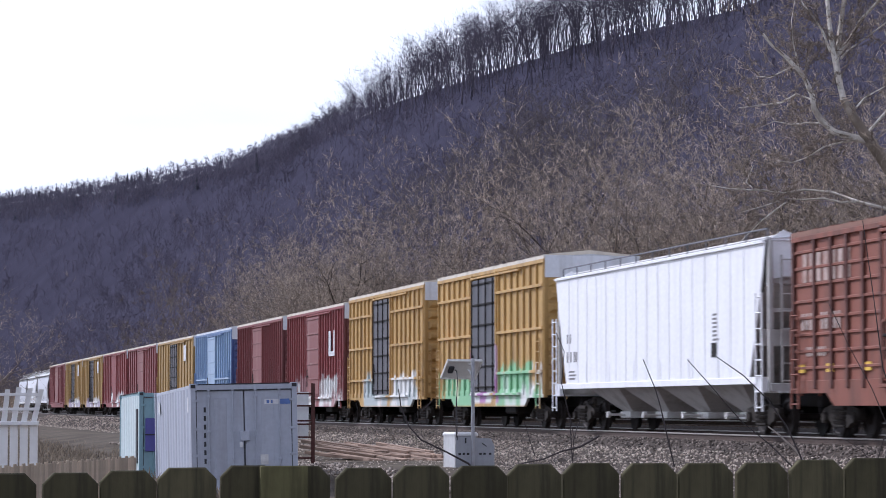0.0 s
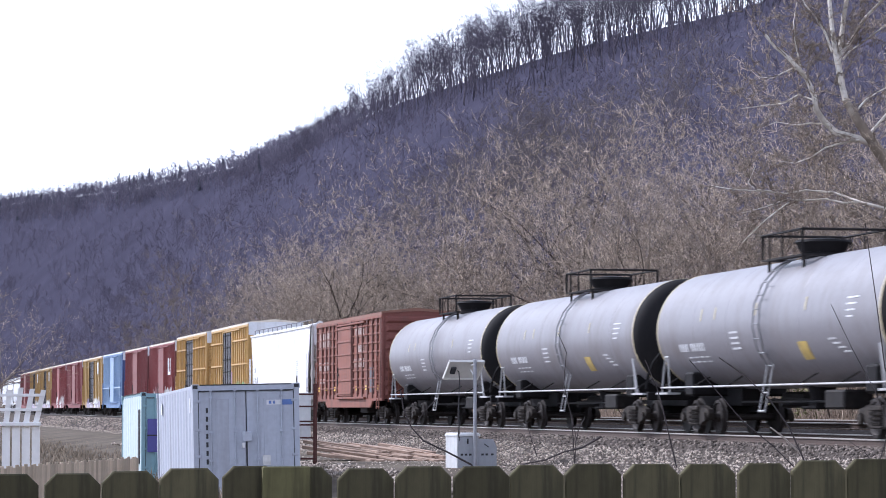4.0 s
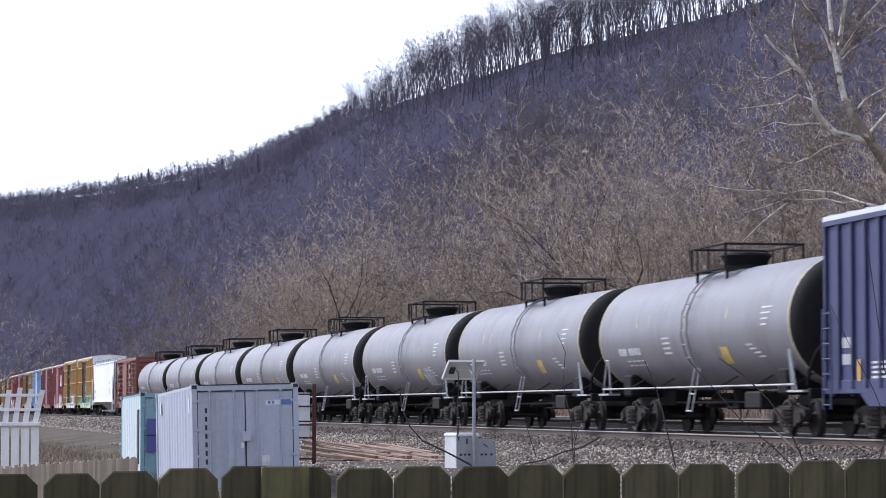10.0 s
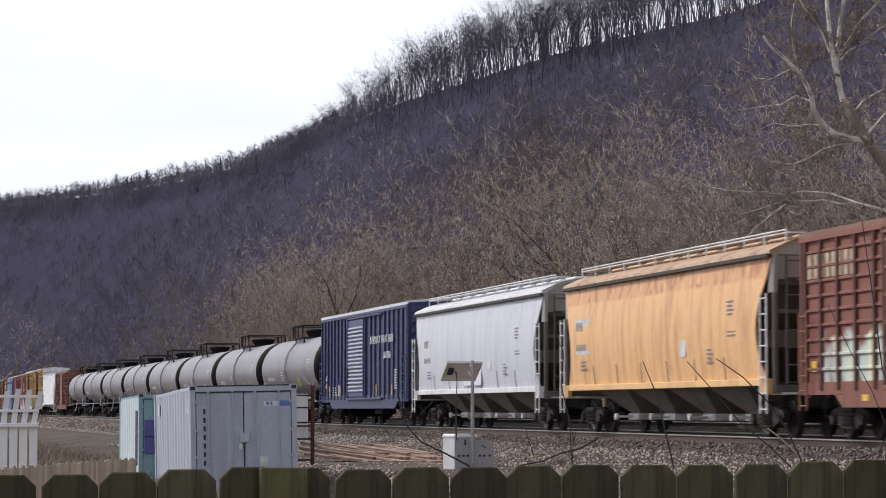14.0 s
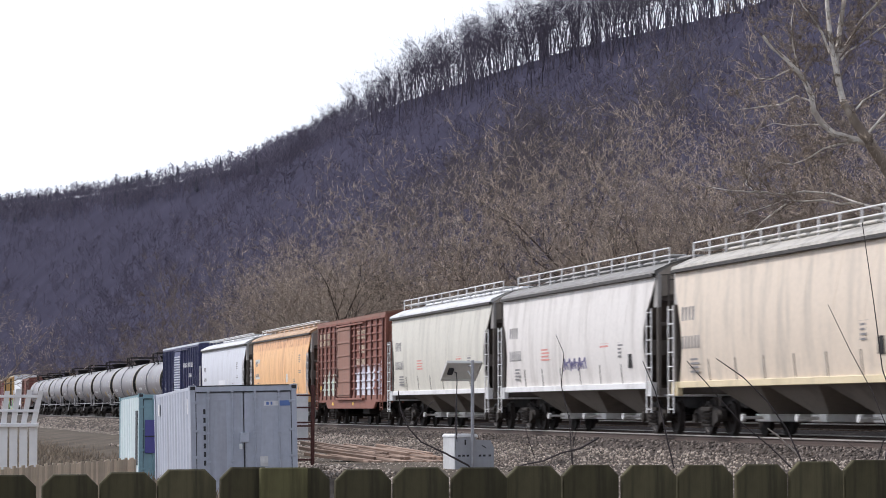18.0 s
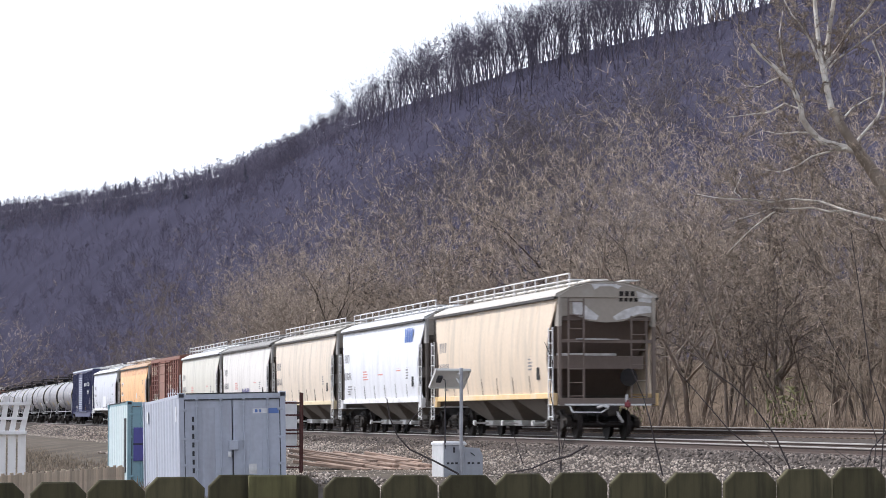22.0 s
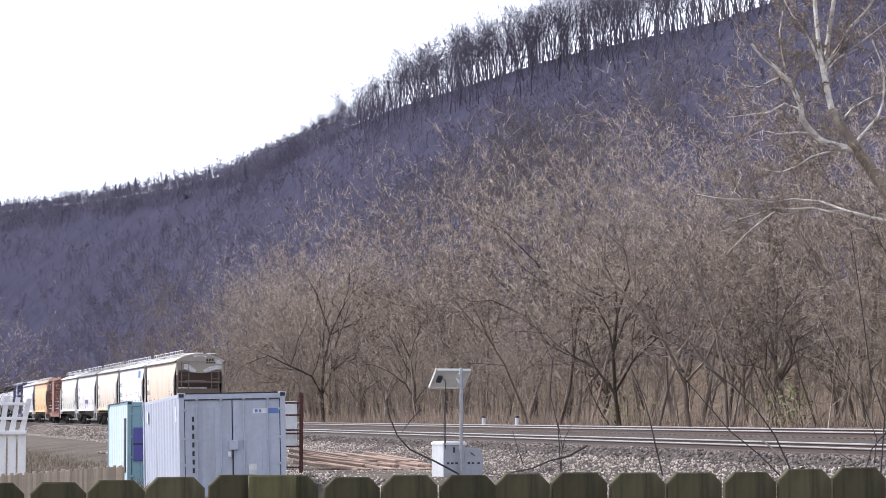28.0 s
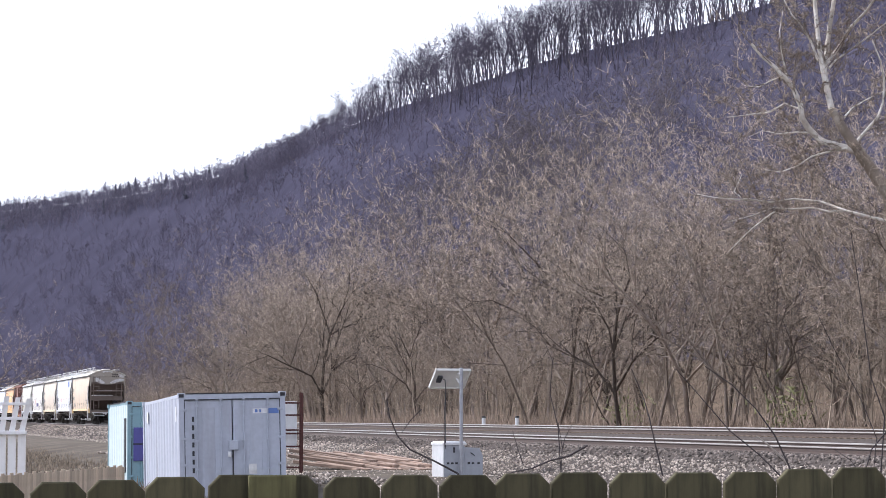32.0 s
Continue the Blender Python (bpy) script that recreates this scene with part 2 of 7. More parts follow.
WHITE_T, BLACK_T, GREEN_T, PINK_T, CREAM_T = (0.72, 0.72, 0.70), (0.05, 0.05, 0.055), (0.25, 0.50, 0.28), (0.45, 0.22, 0.45), (0.66, 0.66, 0.45)
RUSTY = (0.16, 0.065, 0.035)
GREY_DIRT = (0.20, 0.18, 0.155)
M.update({
    "cast": surface("cast", (0.032, 0.027, 0.024), 0.8, 0.1, spread=0.3, grain=7, dirt=(0.11, 0.088, 0.07), dirt_amount=0.5, dirt_scale=3, spec=0.2),
    "galvanised": surface("galvanised", (0.72, 0.71, 0.70), 0.5, 0.1, spread=0.15, grain=5, dirt=(0.3, 0.24, 0.19), dirt_amount=0.5, dirt_scale=2),
    "end_grey": paint("end_grey", (0.31, 0.27, 0.225), 0.6, (0.42, 0.39, 0.35), 0.6, dirt_scale=0.8, streak=(1, 1, 1)),
    "post_grey": paint("post_grey", (0.33, 0.31, 0.29), 0.6, (0.16, 0.14, 0.12), 0.6),
    # Shade line under the hopper roof edge, given as a dark colour.
    "eave_shade": surface("eave_shade", (0.05, 0.045, 0.042), 0.8, spread=0.3),
    "roof_grey": paint("roof_grey", (0.42, 0.41, 0.40), 0.55),
    "roof_silver": paint("roof_silver", (0.62, 0.64, 0.68), 0.45, amount=0.2),
    "roof_cream": paint("roof_cream", (0.66, 0.60, 0.50), 0.55),
    "roof_rust": paint("roof_rust", (0.24, 0.12, 0.085), 0.75, amount=0.6),
    "roof_white": paint("roof_white", (0.66, 0.66, 0.66), 0.5, GREY_DIRT, 0.5),
    "roof_tan": paint("roof_tan", (0.58, 0.54, 0.48), 0.6, GREY_DIRT, 0.6),
    "roof_dirty": paint("roof_dirty", (0.46, 0.43, 0.38), 0.7, (0.12, 0.11, 0.1), 0.8),
    "roof_dark": paint("roof_dark", (0.22, 0.21, 0.20), 0.75, (0.5, 0.48, 0.45), 0.5),
    "roof_orange": paint("roof_orange", (0.50, 0.33, 0.20), 0.7, RUSTY, 0.85),
    "cream_tan": paint("cream_tan", (0.66, 0.53, 0.39), 0.5, (0.34, 0.29, 0.23), 0.65),
    "cream": paint("cream", (0.67, 0.565, 0.45), 0.5, (0.30, 0.27, 0.23), 0.75),
    "off_white": paint("off_white", (0.70, 0.66, 0.62), 0.5, (0.33, 0.29, 0.25), 0.6),
    "greenish": paint("greenish", (0.61, 0.58, 0.50), 0.5, GREY_DIRT, 0.4),
    "clean_white": paint("clean_white", (0.74, 0.74, 0.77), 0.4, GREY_DIRT, 0.25),
    "pale_grey": paint("pale_grey", (0.60, 0.61, 0.66), 0.45, GREY_DIRT, 0.3),
    "orange": tagged_paint("orange", (0.82, 0.48, 0.21), [(-9.2, 9.2, 3.62, 4.4, (0.50, 0.22, 0.09), (0.70, 0.37, 0.16), 3.4)], rough=0.5, dirt=(0.45, 0.19, 0.08), amount=0.8, dirt_scale=1.5, streak=(1.8, 1.8, 0.3)),
    "old_white": paint("old_white", (0.87, 0.87, 0.89), 0.5, (0.6, 0.58, 0.56), 0.4),
    "sill_white": paint("sill_white", (0.75, 0.74, 0.73), 0.5, amount=0.3),
    "sill_cream": paint("sill_cream", (0.68, 0.57, 0.36), 0.5, amount=0.3),
    "sill_yellow": paint("sill_yellow", (0.72, 0.50, 0.22), 0.5, (0.7, 0.66, 0.58), 0.7),
    "sill_orange": paint("sill_orange", (0.80, 0.50, 0.20), 0.5, amount=0.3),
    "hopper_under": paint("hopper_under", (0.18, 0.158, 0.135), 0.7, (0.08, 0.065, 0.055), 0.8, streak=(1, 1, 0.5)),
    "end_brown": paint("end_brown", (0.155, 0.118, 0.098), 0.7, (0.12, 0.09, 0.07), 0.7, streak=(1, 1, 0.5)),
    # Darker than on the last car: shade in the end recesses is in the colour.
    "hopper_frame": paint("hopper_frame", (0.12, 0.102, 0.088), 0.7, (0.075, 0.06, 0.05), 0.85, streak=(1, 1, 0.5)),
    "pale_frame": paint("pale_frame", (0.52, 0.50, 0.48), 0.65, (0.2, 0.17, 0.14), 0.7),
    "rust": paint("rust", (0.23, 0.085, 0.055), 0.7, (0.10, 0.05, 0.035), 0.6),
    "rust_dark": paint("rust_dark", (0.10, 0.034, 0.026), 0.7, (0.17, 0.075, 0.05), 0.5),
    "rust_door": paint("rust_door", (0.26, 0.125, 0.085), 0.7, (0.09, 0.06, 0.045), 0.6),
    "rust_tagged": tagged_paint("rust_tagged", (0.225, 0.075, 0.05), [(3.0, 6.7, 0.7, 2.15, CREAM_T, (0.50, 0.55, 0.50), 1.1), (-6.9, -1.3, 0.7, 2.35, (0.62, 0.62, 0.68), (0.45, 0.44, 0.52), 1.0)], rough=0.7, dirt=(0.10, 0.05, 0.035), amount=0.55),
    "red_brown": paint("red_brown", (0.225, 0.072, 0.044), 0.65, (0.085, 0.036, 0.024), 0.8),
    "red_end": paint("red_end", (0.17, 0.055, 0.042), 0.7, (0.08, 0.04, 0.03), 0.5),
    "navy": paint("navy", (0.030, 0.033, 0.100), 0.5, (0.075, 0.08, 0.15), 0.45),
    "navy_door": paint("navy_door", (0.05, 0.058, 0.15), 0.5, (0.12, 0.12, 0.18), 0.5),
    "louver": paint("louver", (0.42, 0.44, 0.52), 0.5, (0.16, 0.16, 0.22), 0.5),
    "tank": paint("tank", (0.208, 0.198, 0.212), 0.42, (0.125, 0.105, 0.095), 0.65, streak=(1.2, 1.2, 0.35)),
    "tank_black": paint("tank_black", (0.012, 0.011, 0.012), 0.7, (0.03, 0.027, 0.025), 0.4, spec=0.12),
    "tank_fitting": surface("tank_fitting", (0.24, 0.24, 0.25), 0.55, 0.3),
    "white_steel": paint("white_steel", (0.44, 0.43, 0.43), 0.5, amount=0.5),
    "pale_yellow": surface("pale_yellow", (0.50, 0.42, 0.25), 0.5, spread=0.3),
    "mark_white": surface("mark_white", (0.62, 0.62, 0.63), 0.6, spread=0.25),
    "mark_pale": surface("mark_pale", (0.58, 0.57, 0.56), 0.6, spread=0.3),
    "mark_faded": surface("mark_faded", (0.46, 0.36, 0.32), 0.7, spread=0.4, grain=4, dirt=(0.28, 0.12, 0.08), dirt_amount=0.8, dirt_scale=1.2),
    "mark_cream": surface("mark_cream", (0.55, 0.44, 0.32), 0.7, spread=0.4, grain=4, dirt=(0.27, 0.11, 0.07), dirt_amount=0.7, dirt_scale=1.2),
    "mark_grey": surface("mark_grey", (0.20, 0.19, 0.19), 0.7, spread=0.3),
    "mark_red": surface("mark_red", (0.60, 0.27, 0.23), 0.7, spread=0.3),
    "tag_violet": surface("tag_violet", (0.26, 0.24, 0.40), 0.7, spread=0.3),
    "emblem_blue": surface("emblem_blue", (0.10, 0.18, 0.48), 0.5, spread=0.15),
    "dull_yellow": surface("dull_yellow", (0.50, 0.36, 0.10), 0.7, spread=0.35, grain=3),
    "yellow_mark": surface("yellow_mark", (0.75, 0.48, 0.06), 0.6, spread=0.2),
    "slate": paint("slate", (0.10, 0.10, 0.115), 0.6, (0.22, 0.19, 0.2), 0.5),
    "spill": surface("spill", (0.60, 0.58, 0.57), 0.85, spread=0.25, grain=6, dirt=(0.32, 0.28, 0.24), dirt_amount=0.7, dirt_scale=2.5, bump=0.4),
    "marker_red": surface("marker_red", (0.20, 0.035, 0.04), 0.5, spread=0.15),
    "end_white": paint("end_white", (0.66, 0.67, 0.70), 0.5, GREY_DIRT, 0.4),
    "yellow_end": paint("yellow_end", (0.42, 0.25, 0.075), 0.6, (0.2, 0.13, 0.06), 0.5),
    "yellow_a": tagged_paint("yellow_a", (0.50, 0.315, 0.105), [(1.9, 7.0, 0.7, 1.75, CREAM_T, GREEN_T, 0.9), (-7.4, -1.2, 0.7, 2.0, GREEN_T, WHITE_T, 0.9), (-1.6, 2.2, 0.8, 2.5, PINK_T, WHITE_T, 1.2), (5.4, 6.4, 2.9, 3.9, (0.30, 0.16, 0.12), (0.5, 0.3, 0.1), 0.9)], rough=0.6, dirt=(0.16, 0.09, 0.045), amount=0.75),
    "yellow_b": tagged_paint("yellow_b", (0.48, 0.30, 0.10), [(-6.6, 4.4, 0.7, 1.9, WHITE_T, (0.42, 0.47, 0.47), 0.9)], rough=0.6, dirt=(0.16, 0.09, 0.045), amount=0.75),
    "yellow_far": tagged_paint("yellow_far", (0.36, 0.225, 0.07), [(-8.0, 6.0, 0.7, 1.5, WHITE_T, (0.35, 0.3, 0.4), 0.7)], rough=0.6, amount=0.5),
    "maroon_a": tagged_paint("maroon_a", (0.235, 0.050, 0.050), [(-7.4, 5.0, 0.7, 2.0, WHITE_T, (0.35, 0.2, 0.2), 0.9)], rough=0.6, dirt=(0.11, 0.038, 0.036), amount=0.5),
    "maroon_b": paint("maroon_b", (0.20, 0.045, 0.046), 0.6, (0.10, 0.038, 0.036), 0.55),
    "maroon_door": paint("maroon_door", (0.20, 0.062, 0.058), 0.6, (0.36, 0.24, 0.22), 0.5),
    "maroon_end": paint("maroon_end", (0.14, 0.04, 0.04), 0.65),
    "red_far": tagged_paint("red_far", (0.22, 0.045, 0.045), [(-8.0, 6.0, 0.7, 1.8, WHITE_T, (0.22, 0.05, 0.05), 0.6)], rough=0.6, amount=0.4),
    "sky_blue": paint("sky_blue", (0.11, 0.19, 0.36), 0.55, (0.4, 0.5, 0.6), 0.5),
    "sky_post": paint("sky_post", (0.30, 0.40, 0.54), 0.5, (0.2, 0.3, 0.5), 0.4),
    "blue_end": paint("blue_end", (0.06, 0.09, 0.24), 0.6),
    "slope_wood": surface("slope_wood", (0.27, 0.225, 0.18), 0.95, spread=0.3, grain=0.05, bump=0, per_island=0.3, spec=0.1),
    "dry_weed": surface("dry_weed", (0.25, 0.19, 0.145), 0.95, spread=0.3, grain=0.3, bump=0, per_island=0.35, spec=0.1),
    "dull_grass": surface("dull_grass", (0.165, 0.132, 0.098), 0.95, spread=0.4, grain=0.15, bump=0, per_island=0.4, spec=0.1),
    "leaf_litter": surface("leaf_litter", (0.125, 0.095, 0.07), 0.97, spread=0.4, grain=0.8, bump=0.5, bump_scale=3, bump_depth=0.1, spec=0.0),
    # Sunlight on the turquoise container's sides, put into a paler paint.
    "teal_sunlit": paint("teal_sunlit", (0.60, 0.69, 0.69), 0.5, (0.74, 0.76, 0.74), 0.6),
    "dark_twig": surface("dark_twig", (0.045, 0.035, 0.035), 0.9, spread=0.3, grain=8, bump=0.2),
    "pale_twig": surface("pale_twig", (0.34, 0.29, 0.25), 0.9, spread=0.3, grain=8, bump=0.2),
    "rust_steel": surface("rust_steel", (0.072, 0.025, 0.021), 0.8, 0.2, spread=0.3, grain=6, dirt=(0.09, 0.04, 0.03), dirt_amount=0.6),
    "old_plank": surface("old_plank", (0.31, 0.22, 0.165), 0.9, spread=0.3, grain=5, dirt=(0.12, 0.07, 0.05), dirt_amount=0.6, per_object=0.35, bump=0.5),
    "tan_board": surface("tan_board", (0.52, 0.42, 0.31), 0.9, spread=0.2, grain=5, per_object=0.25, bump=0.4, bump_scale=20),
    "white_slat": surface("white_slat", (0.72, 0.71, 0.71), 0.6, spread=0.08, grain=4, dirt=(0.4, 0.38, 0.35), dirt_amount=0.4),
    "cabinet_white": paint("cabinet_white", (0.70, 0.70, 0.70), 0.5, amount=0.25),
    # Grey of the cabinet's shaded front, put into the paint colour.
    "cabinet_shaded": paint("cabinet_shaded", (0.36, 0.37, 0.40), 0.5, amount=0.3),
    "pole_grey": surface("pole_grey", (0.36, 0.36, 0.38), 0.55, 0.2, spread=0.2, grain=5),
    "panel_back": surface("panel_back", (0.62, 0.60, 0.56), 0.5, spread=0.06),
    "solar_cell": surface("solar_cell", (0.02, 0.025, 0.06), 0.12, spread=0.1, coat=0.6),
    "violet_panel": paint("violet_panel", (0.075, 0.07, 0.27), 0.5, amount=0.2),
    "plate_blue": surface("plate_blue", (0.10, 0.17, 0.42), 0.5),
    "gasket": surface("gasket", (0.03, 0.03, 0.035), 0.8),
    "green_leaf": surface("green_leaf", (0.17, 0.165, 0.07), 0.8, spread=0.3, grain=3, bump=0, per_island=0.3),
})

# ---- track line ----
RAIL_Z = 1.40
KNOT_S = [-60, -20, 20, 60, 110, 160, 220, 300, 400, 460]
KNOT_K = [1.034e-3, 0.616e-3, 0.093e-3, -0.021e-3, 0.073e-3, -0.027e-3, -0.091e-3, -0.134e-3, -0.169e-3, 0.0]
ARC = np.arange(-420.0, 900.0, 1.0)
bend = np.interp(ARC, KNOT_S, KNOT_K)
bend[ARC < -60] = 0.0
TURN = np.cumsum(bend)
TURN += 0.2132 - np.interp(0, ARC, TURN)
LINE_X, LINE_Y = np.cumsum(-np.sin(TURN)), np.cumsum(np.cos(TURN))
LINE_X += 7.313 - np.interp(0, ARC, LINE_X)
LINE_Y += 66.388 - np.interp(0, ARC, LINE_Y)


def on_track(s, side=0.0, z=RAIL_Z):
    """Place and heading (radians) at s metres along the line, side metres to the right of travel."""
    x, y, a = (float(np.interp(s, ARC, q)) for q in (LINE_X, LINE_Y, TURN))
    return Vector((x + math.cos(a) * side, y + math.sin(a) * side, z)), a


def travelled(t):
    """Metres that the train has gone by t seconds."""
    u = (t - 16) / 16
    return 160 * (1.58807 * u - 0.02472 * u ** 2 - 0.01761 * u ** 3 - 0.00209 * u ** 4)


# ---- mesh helpers ----
class Shape:
    """Collects vertices and faces for one mesh."""

    def __init__(self):
        self.v, self.f = [], []

    def add(self, verts, faces):
        k = len(self.v)
        self.v += [tuple(p) for p in verts]
        self.f += [tuple(k + i for i in q) for q in faces]
        return self

    def box(self, x0, x1, y0, y1, z0, z1, c=0.0):
        if c <= 0:
            p = [(x, y, z) for z in (z0, z1) for y in (y0, y1) for x in (x0, x1)]
            return self.add(p, [(0, 2, 3, 1), (4, 5, 7, 6), (0, 1, 5, 4), (2, 6, 7, 3), (0, 4, 6, 2), (1, 3, 7, 5)])
        mid = Vector(((x0 + x1) / 2, (y0 + y1) / 2, (z0 + z1) / 2))
        hx, hy, hz = (x1 - x0) / 2, (y1 - y0) / 2, (z1 - z0) / 2
        bm = bmesh.new()
        bmesh.ops.create_cube(bm, size=2)
        for q in bm.verts:
            q.co = Vector((q.co.x * hx, q.co.y * hy, q.co.z * hz))
        bmesh.ops.bevel(bm, geom=bm.edges[:], offset=c, segments=1, affect="EDGES")
        bm.verts.index_update()
        self.add([q.co + mid for q in bm.verts], [[q.index for q in f.verts] for f in bm.faces])
        bm.free()
        return self

    def tube(self, a, b, r0, r1=None, n=8, caps=True):
        a, b = Vector(a), Vector(b)
        r1 = r0 if r1 is None else r1
        d = (b - a).normalized()
        u = d.orthogonal().normalized()
        w = d.cross(u)
        ring = [u * math.cos(2 * math.pi * i / n) + w * math.sin(2 * math.pi * i / n) for i in range(n)]
        p = [a + q * r0 for q in ring] + [b + q * r1 for q in ring]
        f = [(i, (i + 1) % n, n + (i + 1) % n, n + i) for i in range(n)]
        if caps:
            f += [tuple(range(n))[::-1], tuple(range(n, 2 * n))]
        return self.add(p, f)

    def pipe(self, points, r, n=6):
        """One bent pipe through the points."""
        pts = [Vector(p) for p in points]
        rings, u = [], None
        for k, p in enumerate(pts):
            a = (pts[k] - pts[k - 1]).normalized() if k else None
            b = (pts[k + 1] - pts[k]).normalized() if k + 1 < len(pts) else None
            d = ((a or b) + (b or a)).normalized()
            u = d.orthogonal() if u is None else u - d * u.dot(d)
            u = u.normalized() if u.length > 1e-4 else d.orthogonal().normalized()
            w = d.cross(u)
            wide = 1 / max(0.6, d.dot(a or b))
            rings.append([p + (u * math.cos(2 * math.pi * i / n) + w * math.sin(2 * math.pi * i / n)) * r * wide for i in range(n)])
        return self.loft(rings)

    def loft(self, rings, close=True, caps=True):
        """Rings of equally many points, skinned in order."""
        n = len(rings[0])
        p = [q for ring in rings for q in ring]
        f = []
        for k in range(len(rings) - 1):
            for i in range(n if close else n - 1):
                j = (i + 1) % n
                f.append((k * n + i, k * n + j, (k + 1) * n + j, (k + 1) * n + i))
        if caps:
            f += [tuple(range(n))[::-1], tuple(range((len(rings) - 1) * n, len(rings) * n))]
        return self.add(p, f)


def mesh_of(name, shape, material, smooth=0):
    me = bpy.data.meshes.new(name)
    me.from_pydata(shape.v, [], shape.f)
    bm = bmesh.new()
    bm.from_mesh(me)
    bmesh.ops.recalc_face_normals(bm, faces=bm.faces[:])
    bm.to_mesh(me)
    bm.free()
    if smooth:
        me.polygons.foreach_set("use_smooth", [True] * len(me.polygons))
        me.set_sharp_from_angle(angle=radians(smooth))
    me.materials.append(material)
    return me


def part(name, shape, material=None, parent=None, label="", smooth=0, m=None):
    """One mesh object, under a thing or a part."""
    ob = new(name, shape if isinstance(shape, bpy.types.Mesh) else mesh_of(name, shape, material, smooth))
    if parent:
        ob.parent = parent
    if m is not None:
        ob.matrix_basis = m
    return tagged(ob, label)


def thing(name, label, category, group="", m=None):
    ob = new(name)
    ob.empty_display_size = 0.1
    if m is not None:
        ob.matrix_basis = m
    return tagged(ob, label, category, group)


def raw_mesh(name, verts, faces, material):
    """A large mesh straight from arrays of triangles or quads."""
    me = bpy.data.meshes.new(name)
    me.vertices.add(len(verts))
    me.vertices.foreach_set("co", np.asarray(verts, dtype=np.float32).ravel())
    faces = np.asarray(faces, dtype=np.int32)
    me.loops.add(faces.size)
    me.loops.foreach_set("vertex_index", faces.ravel())
    me.polygons.add(len(faces))
    me.polygons.foreach_set("loop_start", np.arange(0, faces.size, faces.shape[1], dtype=np.int32))
    me.update(calc_edges=True)
    me.validate()
    me.materials.append(material)
    return me


# ---- ground and hill ----
RIDGE_U = [300, 620, 785, 845, 925, 1065, 1200, 1300, 1475, 1615, 1790, 2025, 2400]
RIDGE_H = [100, 111, 123, 126, 130, 137, 141, 141, 149, 149, 152, 161, 168]
AXIS = Vector((-math.sin(0.222), math.cos(0.222), 0))
ACROSS = Vector((math.cos(0.222), math.sin(0.222), 0))
ORIGIN, _ = on_track(20, 0, 0)


def along(x, y):
    """Metres along the valley and metres beyond the track."""
    dx, dy = x - ORIGIN.x, y - ORIGIN.y
    return dx * AXIS.x + dy * AXIS.y, dx * ACROSS.x + dy * ACROSS.y


def smooth01(v):
    v = np.clip(v, 0, 1)
    return v * v * (3 - 2 * v)


def hill_height(u, w):
    """Height of the land at u metres along the valley, w metres beyond the track; the ridge bends in far up the valley."""
    w = w + 0.22 * np.maximum(0, u - 1500)
    h = np.interp(u, RIDGE_U, RIDGE_H)
    foot = np.clip((w - 48) / 168, 0, 1)
    rise = h * (0.82 * foot + 0.18 * smooth01(foot))
    rough = (np.sin(u * 0.021 + w * 0.013) * 3 + np.sin(u * 0.047 - w * 0.03) * 1.6) * foot * (1 - foot)
    back = -np.clip(w - 222, 0, 400) * 0.10
    return rise + rough + back + 1.2 * smooth01((w - 6) / 6) + 0.5 * smooth01((w + 12.5) / 5)


us = np.concatenate([np.arange(-600, -100, 50), np.arange(-100, 700, 12), np.arange(700, 2600, 20), np.arange(2600, 4900, 100)])
ws = np.concatenate([np.arange(-2600, -200, 200), np.arange(-200, -20, 6), np.arange(-20, 40, 2.0), np.arange(40, 190, 10), np.arange(190, 250, 4), np.arange(250, 900, 50)])
gu, gw = np.meshgrid(us, ws, indexing="ij")
gz = hill_height(gu, gw)
gx = ORIGIN.x + gu * AXIS.x + gw * ACROSS.x
gy = ORIGIN.y + gu * AXIS.y + gw * ACROSS.y
nu, nw = gu.shape
idx = np.arange(nu * nw).reshape(nu, nw)
quads = np.stack([idx[:-1, :-1], idx[1:, :-1], idx[1:, 1:], idx[:-1, 1:]], -1).reshape(-1, 4)
ground = part("ground", raw_mesh("ground", np.stack([gx, gy, gz], -1).reshape(-1, 3), quads, M["earth"]), None)
tagged(ground, "dry brown yard earth rising into a wooded hillside", "ground", kind="structure")
ground.data.materials.append(M["hazy_hill_floor"])
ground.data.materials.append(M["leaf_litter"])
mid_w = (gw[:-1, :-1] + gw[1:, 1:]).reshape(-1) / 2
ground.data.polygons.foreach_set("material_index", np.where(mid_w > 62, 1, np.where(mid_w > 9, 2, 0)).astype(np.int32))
ground.data.polygons.foreach_set("use_smooth", [True] * len(ground.data.polygons))


def sweep(profile, s_list, side=0.0):
    """A cross-section of (side, z) points drawn along the line."""
    sh, rings = Shape(), []
    for s in s_list:
        ring = []
        for dy, z in profile:
            p, _ = on_track(s, side + dy, z)
            ring.append(p)
        rings.append(ring)
    return sh.loft(rings, close=True, caps=True)


